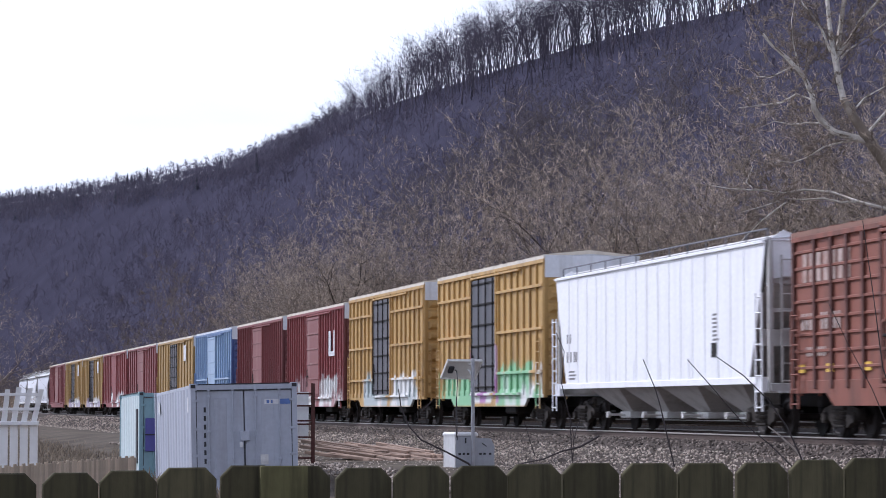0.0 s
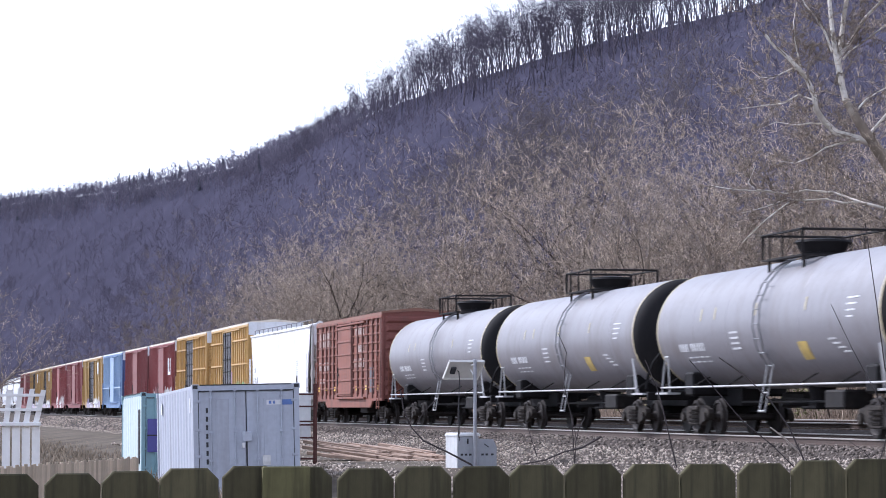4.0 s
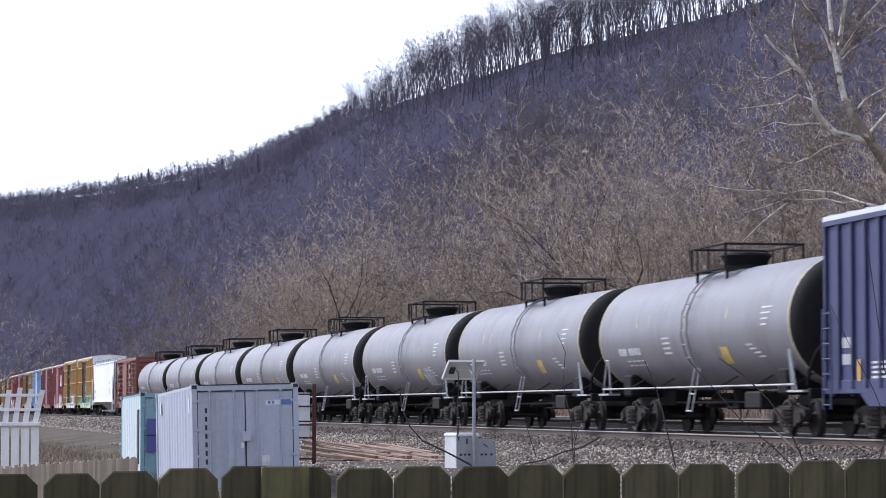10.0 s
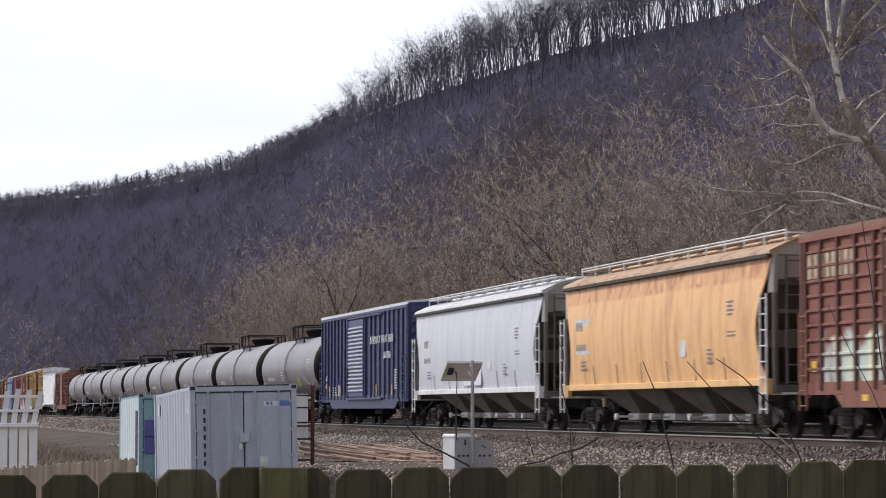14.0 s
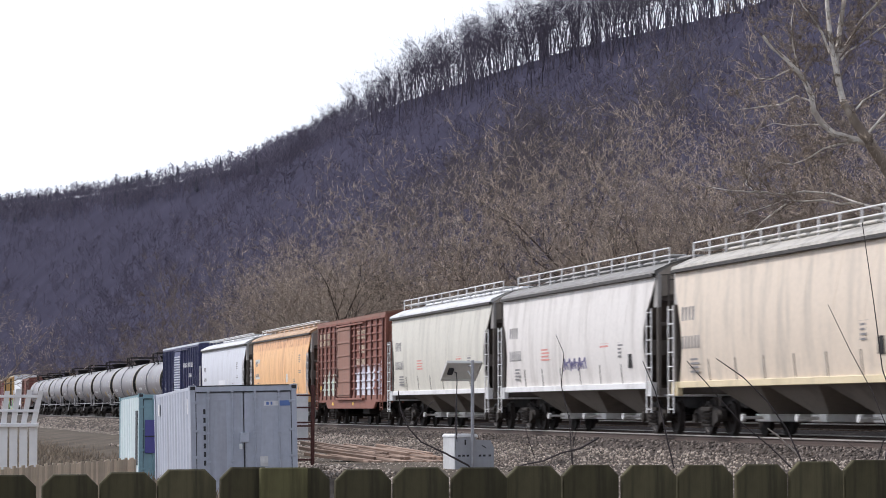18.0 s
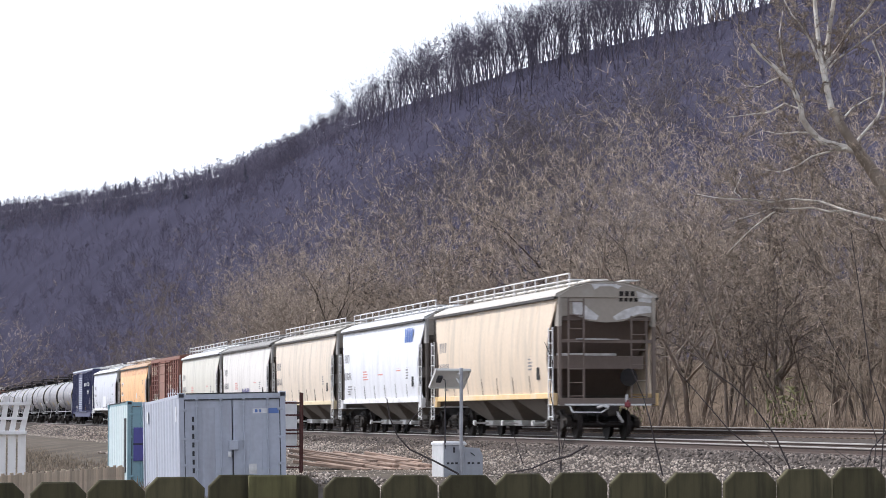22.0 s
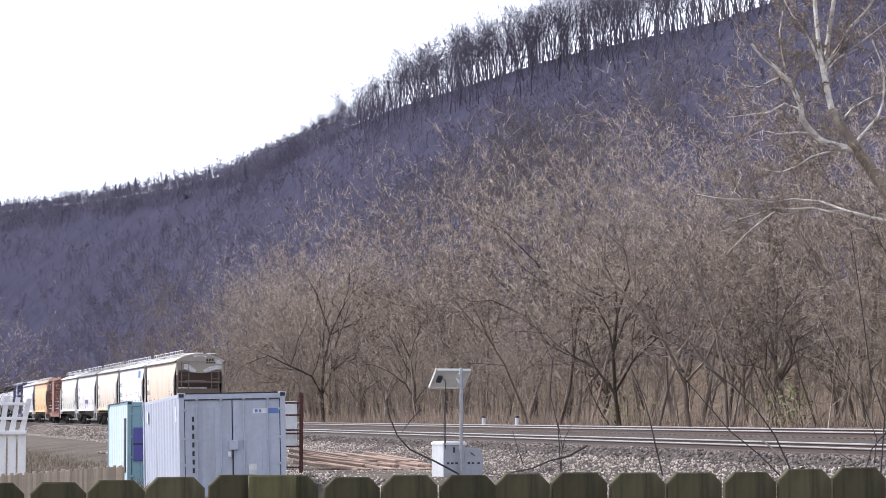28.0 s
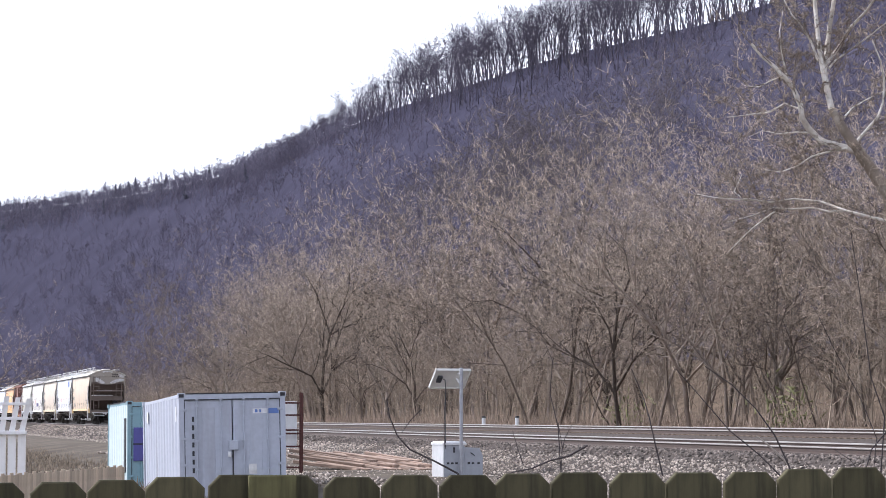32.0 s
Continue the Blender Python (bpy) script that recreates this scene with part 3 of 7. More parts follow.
BED = [-400, -200, -60, -30] + list(range(-20, 200, 10)) + list(range(200, 880, 40))
SPACING = 4.1
bed = part("ballast_bed", sweep([(-5.4, 0.2), (-4.9, 0.48), (-2.2, 1.20), (-1.36, 1.222), (1.6, 1.27), (2.5, 1.50), (SPACING + 2.0, 1.55), (SPACING + 4.0, 0.9), (SPACING + 4.0, 0.2)], BED), M["ballast"])
tagged(bed, "grey crushed stone ballast bank under two tracks", "ballast", kind="structure")
RAILS = [(-0.755, 0.0), (0.755, 0.05), (SPACING - 0.755, 0.27), (SPACING + 0.755, 0.33)]
for side, up in RAILS:
    a = 1.235 + up
    foot = sweep([(-0.07, a), (0.07, a), (0.07, a + 0.015), (0.012, a + 0.035), (0.012, a + 0.115), (0.036, a + 0.125), (0.030, a + 0.160), (-0.030, a + 0.160), (-0.036, a + 0.125), (-0.012, a + 0.115), (-0.012, a + 0.035), (-0.07, a + 0.015)], BED, side)
    rail = part("rail", foot, M["rail"])
    tagged(rail, "rust-brown steel rail with a polished head", "rail", "rails of the two tracks", kind="structure")
    # Pale strip draws the polished head and the sunlight on its side.
    part("rail_head", sweep([(-0.038, a + 0.136), (0.038, a + 0.136), (0.038, a + 0.16), (0.03, a + 0.165), (-0.03, a + 0.165), (-0.038, a + 0.16)], BED, side), M["rail_top"], rail, "worn running surface, sunlit brightness in its colour")
TIE = mesh_of("tie", Shape().box(-1.3, 1.3, -0.115, 0.115, -0.17, 0, 0.012), M["tie"])
for k in range(280):
    p, a = on_track(-36 + 0.5 * k, 0.0, 1.245)
    part("tie", TIE, None, bed, m=Matrix.Translation(p) @ pose(0, 0, 0, 0, -1.8, math.degrees(a)))
far_ties = Shape()
for k in range(260):
    p, a = on_track(-36 + 0.5 * k, SPACING, 1.53)
    c, t = Vector((math.cos(a), math.sin(a), 0)), Vector((-math.sin(a), math.cos(a), 0))
    far_ties.add([p + c * x + t * y + Vector((0, 0, z)) for z in (-0.17, 0) for y in (-0.115, 0.115) for x in (-1.3, 1.3)], [(0, 2, 3, 1), (4, 5, 7, 6), (0, 1, 5, 4), (2, 6, 7, 3), (0, 4, 6, 2), (1, 3, 7, 5)])
tagged(part("far_tie", far_ties, M["tie"], bed), kind="stuff")

# loose stones on the bank
rs = np.random.default_rng(3)


def stones(name, count, s0, s1, side0, side1, label, size=(0.025, 0.06), material="stone"):
    vs, fs = [], []
    octa = np.array([[1, 0, 0], [-1, 0, 0], [0, 1, 0], [0, -1, 0], [0, 0, 1], [0, 0, -1]], float)
    tri = np.array([[0, 2, 4], [2, 1, 4], [1, 3, 4], [3, 0, 4], [2, 0, 5], [1, 2, 5], [3, 1, 5], [0, 3, 5]])
    for i in range(count):
        s, d = rs.uniform(s0, s1), rs.uniform(side0, side1)
        p, _ = on_track(s, d, 0)
        z = np.interp(d, [-9, -4.9, -2.2, 1.6, 2.4], [0.42, 0.48, 1.20, 1.24, 1.45])
        q, _ = np.linalg.qr(rs.normal(size=(3, 3)))
        vs.append((octa * rs.uniform(0.6, 1.25, (6, 1)) * rs.uniform(*size)) @ q + np.array([p.x, p.y, z + 0.01]))
        fs.append(tri + 6 * i)
    ob = part(name, raw_mesh(name, np.concatenate(vs), np.concatenate(fs), M[material]))
    return tagged(ob, label, "ballast stones", kind="stuff")


stones("ballast_stones", 25000, -22, 75, -6.5, -2.75, "loose grey and rust-stained crushed stones", (0.02, 0.046))
stones("ballast_stones", 7000, -22, 75, -2.9, -0.95, "oil-darkened crushed stones beside the rail", material="oily_stone")
stones("ballast_stones", 6000, -22, 60, -10.5, -6.4, "scattered grey stones at the foot of the bank", (0.03, 0.07))
stones("ballast_stones", 5000, 75, 220, -6.5, -0.95, "loose grey crushed stones farther down the line", (0.04, 0.09))

# ---- bare trees ----
rng = np.random.default_rng(7)


def grow(height, spread, levels, kids, twigs, twig_len, seed, lean=(0, 0), trunk_r=None, fork=0.35, coarse=False, crook=1.0):
    """A bare tree as (limb segments, twig segments): arrays of start, end, start radius, end radius."""
    r = np.random.default_rng(seed)
    limbs, ends = [], []

    def limb(p, d, length, rad, level):
        steps = (4 if level == 0 else 3) - coarse
        pts = [p]
        for k in range(steps):
            wob = r.normal(0, (0.13 if level == 0 else 0.26) * crook, 3)
            d = d + wob + np.array([0, 0, 0.10 if level else 0.0])
            d = d / np.linalg.norm(d)
            q = p + d * length / steps
            ra, rb = rad * (1 - 0.62 * k / steps), rad * (1 - 0.62 * (k + 1) / steps)
            limbs.append((p, q, ra, rb))
            p = q
            pts.append(p)
            if level < levels:
                first = k + 1 >= (steps * fork if level == 0 else 1)
                if first:
                    for _ in range(kids[level] if level < len(kids) else 2):
                        side = r.normal(0, 1, 3)
                        side -= d * side.dot(d)
                        side /= np.linalg.norm(side) + 1e-6
                        ang = r.uniform(0.45, 0.95) * spread
                        nd = d * math.cos(ang) + side * math.sin(ang)
                        limb(p, nd, length * r.uniform(0.42, 0.68), rb * r.uniform(0.5, 0.72), level + 1)
            if level >= levels - 1:
                ends.append((p, d, rb))
        ends.append((p, d, rb))

    d0 = np.array([lean[0], lean[1], 1.0])
    limb(np.zeros(3), d0 / np.linalg.norm(d0), height * 0.72, trunk_r or height * 0.016, 0)
    tw = []
    pick = r.integers(0, len(ends), twigs)
    for i in pick:
        p, d, rad = ends[i]
        nd = d + r.normal(0, 0.55, 3) + np.array([0, 0, 0.25])
        nd /= np.linalg.norm(nd)
        ln = twig_len * r.uniform(0.5, 1.3)
        tw.append((p, p + nd * ln, rad))
    return limbs, tw


def limb_mesh(limbs, sides=5):
    a = np.array([q[0] for q in limbs]); b = np.array([q[1] for q in limbs])
    ra = np.array([q[2] for q in limbs]); rb = np.array([q[3] for q in limbs])
    d = b - a
    d /= np.linalg.norm(d, axis=1)[:, None] + 1e-9
    ref = np.where(np.abs(d[:, 2:3]) > 0.9, np.array([[1.0, 0, 0]]), np.array([[0, 0, 1.0]]))
    u = np.cross(d, ref)
    u /= np.linalg.norm(u, axis=1)[:, None] + 1e-9
    w = np.cross(d, u)
    ang = np.arange(sides) * 2 * math.pi / sides
    ring = u[:, None, :] * np.cos(ang)[None, :, None] + w[:, None, :] * np.sin(ang)[None, :, None]
    va = a[:, None, :] + ring * ra[:, None, None]
    vb = b[:, None, :] + ring * rb[:, None, None]
    v = np.concatenate([va, vb], 1).reshape(-1, 3)
    i = np.arange(sides)
    j = (i + 1) % sides
    q = np.stack([i, j, j + sides, i + sides], 1)
    f = (np.arange(len(limbs)) * 2 * sides)[:, None, None] + q[None]
    f = f.reshape(-1, 4)
    return v, np.concatenate([f[:, [0, 1, 2]], f[:, [0, 2, 3]]], 0)


def twig_mesh(tw, radius, sliver=False):
    a = np.array([q[0] for q in tw]); b = np.array([q[1] for q in tw])
    d = b - a
    d /= np.linalg.norm(d, axis=1)[:, None] + 1e-9
    ref = np.where(np.abs(d[:, 2:3]) > 0.9, np.array([[1.0, 0, 0]]), np.array([[0, 0, 1.0]]))
    u = np.cross(d, ref)
    u /= np.linalg.norm(u, axis=1)[:, None] + 1e-9
    w = np.cross(d, u)
    if sliver:
        turn = (np.arange(len(tw)) * 2.4)[:, None]
        e = (u * np.cos(turn) + w * np.sin(turn)) * radius
        return np.stack([a + e, a - e, b], 1).reshape(-1, 3), np.arange(3 * len(tw)).reshape(-1, 3)
    v = np.stack([a + u * radius, a + (-0.5 * u + 0.87 * w) * radius, a + (-0.5 * u - 0.87 * w) * radius, b], 1).reshape(-1, 3)
    q = np.array([[0, 1, 3], [1, 2, 3], [2, 0, 3]])
    f = (np.arange(len(tw)) * 4)[:, None, None] + q[None]
    return v, f.reshape(-1, 3)


def twigs_two(tw, r, shoots=2):
    """Each twig bends once and carries side shoots."""
    out = []
    for a, b, rad in tw:
        ln = np.linalg.norm(b - a)
        mid = a + (b - a) * 0.55 + r.normal(0, 0.14, 3) * ln
        out += [(a, mid + (mid - a) * 0.12, rad), (mid, b + r.normal(0, 0.12, 3) * ln, rad)]
        for k in range(shoots):
            t = r.uniform(0.25, 1.0)
            p = a + (mid - a) * t
            d = (b - a) + r.normal(0, 0.6, 3) * ln
            out.append((p, p + d * r.uniform(0.3, 0.6), rad))
    return out


# tree line behind the tracks: each tree a thing, made from a few grown shapes
KINDS, TALL = [], []
for k in range(8):
    limbs, tw = grow(12.0, 0.95 + 0.1 * (k % 3), 3, ((2, 2, 2), (3, 2, 1), (2, 3, 1))[k % 3], 660, 0.56, 100 + k, lean=(0.25 * (k % 3 - 1), 0.1 * (k % 2)), fork=(0.12, 0.25, 0.45)[k % 3], trunk_r=0.10 + 0.02 * (k % 4), crook=1.35)
    tw = twigs_two(tw, np.random.default_rng(k), 1)
    TALL.append(max(q[1][2] for q in tw))
    KINDS.append((raw_mesh("trunk", *limb_mesh(limbs, 3), M["limb_bark"] if k % 3 else M["bark"]), raw_mesh("crown", *twig_mesh(tw, 0.0098), M["twig"])))


def valley(u, w):
    return ORIGIN.x + u * AXIS.x + w * ACROSS.x, ORIGIN.y + u * AXIS.y + w * ACROSS.y


def place_tree(kind, u, w, size, turn, label="bare brown deciduous tree with fine twigs behind the tracks"):
    x, y = valley(u, w)
    t = thing("bare_tree", label, "tree", "tree line behind the tracks", Matrix.Translation((x, y, float(hill_height(u, w)) - 0.15)) @ pose(0, 0, 0, 0, 0, turn) @ Matrix.Scale(size, 4))
    part("trunk", KINDS[kind][0], None, t)
    part("crown", KINDS[kind][1], None, t)
    return t


for i in range(83):
    u = -52 + i * 2.95 + rng.uniform(-1.4, 1.4)
    w = SPACING + 6.5 + 15 * rng.uniform(0, 1) ** 1.4
    if valley(u, w)[0] < -0.088 * valley(u, w)[1]:
        continue
    place_tree(i % 8, u, w, rng.uniform(0.62, 0.92) + (0.16 if w > 20 else 0) + (0.12 if u > 90 else 0), rng.uniform(0, 360))
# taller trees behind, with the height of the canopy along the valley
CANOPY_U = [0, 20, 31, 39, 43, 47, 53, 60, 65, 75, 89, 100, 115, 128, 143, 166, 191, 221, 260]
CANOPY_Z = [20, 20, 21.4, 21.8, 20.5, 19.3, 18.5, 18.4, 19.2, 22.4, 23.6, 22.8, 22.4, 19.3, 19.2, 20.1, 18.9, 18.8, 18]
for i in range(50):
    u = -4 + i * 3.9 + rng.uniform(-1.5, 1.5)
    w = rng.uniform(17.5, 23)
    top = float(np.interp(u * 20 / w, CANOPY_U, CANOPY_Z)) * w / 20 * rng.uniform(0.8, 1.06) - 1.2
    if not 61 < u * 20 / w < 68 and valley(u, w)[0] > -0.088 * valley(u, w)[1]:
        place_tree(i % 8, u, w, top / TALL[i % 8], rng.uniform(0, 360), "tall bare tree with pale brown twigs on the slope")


def woods(name, count, u0, u1, w0, w1, height, seed, material, label, twigs=70, rad=0.05, levels=2, trunk=0.011, fork=0.4, skew=1.0, spread=0.85, twig=0.24):
    """Far woods joined in one mesh; height is one number or (u, height) knots along the valley."""
    r = np.random.default_rng(seed)
    knots = height if isinstance(height, tuple) else ((0, height), (1, height))
    ku, kh = [q[0] for q in knots], [q[1] for q in knots]
    protos = []
    for k in range(6):
        limbs, tw = grow(1.0, spread, levels, (2, 2) if levels > 1 else (3,), twigs, twig, seed + k, fork=fork, trunk_r=trunk, coarse=True)
        if twig < 0.2:
            tw = twigs_two(tw, r, 1)
        lv, lf = limb_mesh(limbs, 3)
        tv, tf = twig_mesh(tw, rad / max(kh), max(abs(u0), abs(u1)) > 400)
        v = np.concatenate([lv, tv])
        protos.append((v / v[:, 2].max(), np.concatenate([lf, tf + len(lv)])))
    vs, fs, base = [], [], 0
    for i in range(count):
        u = u0 + (u1 - u0) * r.uniform(0, 1) ** skew
        w = r.uniform(w0, w1) - 0.22 * max(0, u - 1500)
        h = float(np.interp(u, ku, kh)) * r.uniform(0.68, 1.08)
        a = r.uniform(0, 6.283)
        v, f = protos[int(r.integers(0, 6))]
        c, s = math.cos(a) * r.uniform(0.8, 1.25), math.sin(a)
        vv = np.stack([(v[:, 0] * c - v[:, 1] * s) * h, (v[:, 0] * s + v[:, 1] * c) * h, v[:, 2] * h], 1)
        vv += np.array([ORIGIN.x + u * AXIS.x + w * ACROSS.x, ORIGIN.y + u * AXIS.y + w * ACROSS.y, float(hill_height(u, w)) - 0.2])
        vs.append(vv), fs.append(f + base)
        base += len(v)
    ob = part(name, raw_mesh(name, np.concatenate(vs), np.concatenate(fs), material))
    return tagged(ob, label, "woods", kind="stuff")


woods("valley_woods", 360, 165, 760, 10, 46, ((185, 17), (230, 15), (290, 10.5), (760, 9)), 30, M["grey_wood"], "bare grey trees farther down the line", 420, 0.026, twig=0.075)
woods("foot_woods", 150, -20, 300, 27, 50, 14, 40, M["slope_wood"], "bare grey-brown trees on the foot of the slope", 480, 0.016, twig=0.06)
woods("slope_clump", 70, 395, 575, 104, 140, 21, 45, M["clump_wood"], "bare grey trees in a clump halfway up the slope", 700, 0.05, fork=0.25, spread=1.0, twig=0.05, levels=3)
woods("hill_woods", 3300, 150, 2100, 52, 212, 11.5, 50, M["hazy_hill_wood"], "bare hillside woods with distance haze in their colour", 60, 0.095, levels=1, trunk=0.008, fork=0.2)
woods("crest_woods", 1300, 1050, 2150, 192, 221, ((1050, 10), (1150, 12), (1300, 14), (1500, 13), (2150, 12)), 80, M["hazy_crest_wood"], "bare woods along the far crest of the hill", 95, 0.10, levels=1, trunk=0.012, fork=0.1, skew=0.8)
woods("crest_brush", 1500, 1050, 2150, 205, 222, 6.0, 85, M["hazy_crest_wood"], "low bare brush on the crest of the hill", 70, 0.17, levels=1, trunk=0.02, fork=0.0, skew=0.6, spread=1.2)
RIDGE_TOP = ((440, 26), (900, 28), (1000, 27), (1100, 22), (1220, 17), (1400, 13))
woods("ridge_woods", 640, 440, 1400, 200, 220, RIDGE_TOP, 90, M["hazy_ridge_wood"], "bare trees along the ridge against the sky", 75, 0.05, trunk=0.0125, fork=0.5, skew=1.1, spread=0.55, twig=0.15)
woods("ridge_woods", 240, 440, 1080, 220, 244, RIDGE_TOP, 97, M["hazy_ridge_wood"], "bare trees on the plateau behind the ridge", 75, 0.05, trunk=0.0125, fork=0.5, spread=0.55, twig=0.15)
woods("ridge_woods", 230, 440, 1000, 188, 214, RIDGE_TOP, 95, M["hazy_ridge_wood"], "bare trees standing close below the ridge", 75, 0.05, trunk=0.0125, fork=0.5, spread=0.55, twig=0.15)

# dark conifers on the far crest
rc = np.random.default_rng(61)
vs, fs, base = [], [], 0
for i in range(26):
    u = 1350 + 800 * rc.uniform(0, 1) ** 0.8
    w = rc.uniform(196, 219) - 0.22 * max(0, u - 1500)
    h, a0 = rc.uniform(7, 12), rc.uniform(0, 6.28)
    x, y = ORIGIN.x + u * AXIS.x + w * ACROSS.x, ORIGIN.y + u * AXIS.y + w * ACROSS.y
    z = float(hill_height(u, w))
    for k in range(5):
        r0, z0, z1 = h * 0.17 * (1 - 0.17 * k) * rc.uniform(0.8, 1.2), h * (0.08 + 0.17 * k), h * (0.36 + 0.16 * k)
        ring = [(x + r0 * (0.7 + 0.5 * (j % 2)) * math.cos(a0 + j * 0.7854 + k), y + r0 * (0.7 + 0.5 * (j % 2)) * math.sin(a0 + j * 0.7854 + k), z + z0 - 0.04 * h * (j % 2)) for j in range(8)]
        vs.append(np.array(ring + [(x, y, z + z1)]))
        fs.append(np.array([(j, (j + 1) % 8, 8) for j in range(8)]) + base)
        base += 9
tagged(part("far_conifers", raw_mesh("far_conifers", np.concatenate(vs), np.concatenate(fs), M["hazy_needles"])), "dark conifers among the woods on the far crest", "woods", kind="stuff")

woods("thicket", 560, -55, 230, 9.5, 30, 6.0, 70, M["thicket"], "dense bare undergrowth between the trunks", 90, 0.011, twig=0.14, fork=0.1, spread=1.25, trunk=0.007)

# dry brush at the foot of the trees
r = np.random.default_rng(11)
tw = []
for i in range(16000):
    u, w = r.uniform(-50, 260), SPACING + 3.6 + 11 * r.uniform(0, 1) ** 1.3
    x, y = valley(u, w)
    z = float(hill_height(u, w)) - 0.05
    h = r.uniform(0.3, 1.7) * (0.35 + 0.65 * abs(math.sin(u * 0.31) * math.sin(u * 0.13 + 1)))
    tw.append((np.array([x, y, z]), np.array([x + r.normal(0, 0.3) * h, y + r.normal(0, 0.3) * h, z + h]), 0))
tagged(part("dry_brush", raw_mesh("dry_brush", *twig_mesh(tw, 0.016), M["dry_weed"])), "dry tan weeds and brush along the far track", "brush", kind="stuff")
tw = []
for i in range(13000):
    y = r.uniform(45, 260)
    x = r.uniform(-0.175, -0.085) * y
    h = r.uniform(0.12, 0.4)
    tw.append((np.array([x, y, 0.0]), np.array([x + r.normal(0, 0.12), y + r.normal(0, 0.12), h]), 0))
tagged(part("dry_grass", raw_mesh("dry_grass", *twig_mesh(tw, 0.03), M["dull_grass"])), "sparse dry grass on the yard earth", "grass", kind="stuff")

# green shoots low in the brush
for u, w, n in ((8, 11.5, 110), (-12, 11.0, 90), (30, 12, 70)):
    x, y = valley(u, w)
    leaf = []
    for i in range(n):
        p = np.array([x + r.normal(0, 0.5), y + r.normal(0, 0.5), float(hill_height(u, w)) + abs(r.normal(0, 0.8))])
        leaf.append((p, p + r.normal(0, 0.22, 3) + np.array([0, 0, 0.1]), 0))
    bush = thing("green_bush", "small yellow-green bush among the bare trunks", "bush", m=pose(0, 0, 0))
    part("leaves", raw_mesh("leaves", *twig_mesh(leaf, 0.05), M["green_leaf"]), None, bush)
    part("stem", Shape().tube((x, y, float(hill_height(u, w)) - 0.1), (x, y, float(hill_height(u, w)) + 1.2), 0.025, 0.01, 6), M["bark"], bush)


# ---- pale-limbed tree and its neighbours ----
def spot(px, py, d):
    """A place d metres out, by bearing and rise in thousandths."""
    return np.array([px * d / 1000, d, EYE[2] + py * d / 1000])


def offshoots(pts, count, length, seed):
    """Crooked side branches along a bough, forking once, with bent twigs: (limb segments, twigs)."""
    q = np.random.default_rng(seed)
    limbs, tw = [], []

    def shoot(p, d, ln, rad, level):
        for k in range(3):
            d = d + q.normal(0, 0.33, 3) + np.array([0, 0, 0.06])
            d = d / np.linalg.norm(d)
            e = p + d * ln / 3
            limbs.append((p, e, rad * (1 - 0.28 * k), rad * (1 - 0.28 * (k + 1))))
            p = e
            if level < 2:
                nd = d + q.normal(0, 0.6, 3)
                shoot(p, nd / np.linalg.norm(nd), ln * q.uniform(0.35, 0.6), rad * 0.5, level + 1)
            for _ in range(2):
                td = d + q.normal(0, 0.6, 3)
                tw.append((p, p + td * ln * q.uniform(0.12, 0.3) * (1 + 0.4 * level), 0))

    for i in range(count):
        k = int(q.integers(0, len(pts) - 1))
        p = pts[k] + (pts[k + 1] - pts[k]) * q.uniform(0, 1)
        d = (pts[k + 1] - pts[k]) / np.linalg.norm(pts[k + 1] - pts[k]) + q.normal(0, 0.7, 3)
        shoot(p, d / np.linalg.norm(d), length * q.uniform(0.5, 1.3), 0.022, 0)
    return limbs, tw


def bough_shape(segments):
    """One smooth tapering bough through the segments."""
    rings = []
    pts = [Vector(q[0]) for q in segments] + [Vector(segments[-1][1])]
    rad = [q[2] for q in segments] + [segments[-1][3]]
    for k, p in enumerate(pts):
        d = (pts[min(k + 1, len(pts) - 1)] - pts[max(k - 1, 0)]).normalized()
        a = d.cross(Vector((0, 1, 0))).normalized()
        b = d.cross(a)
        rings.append([p + (a * math.cos(t) + b * math.sin(t)) * rad[k] for t in [i * math.pi / 4 for i in range(8)]])
    return Shape().loft(rings)


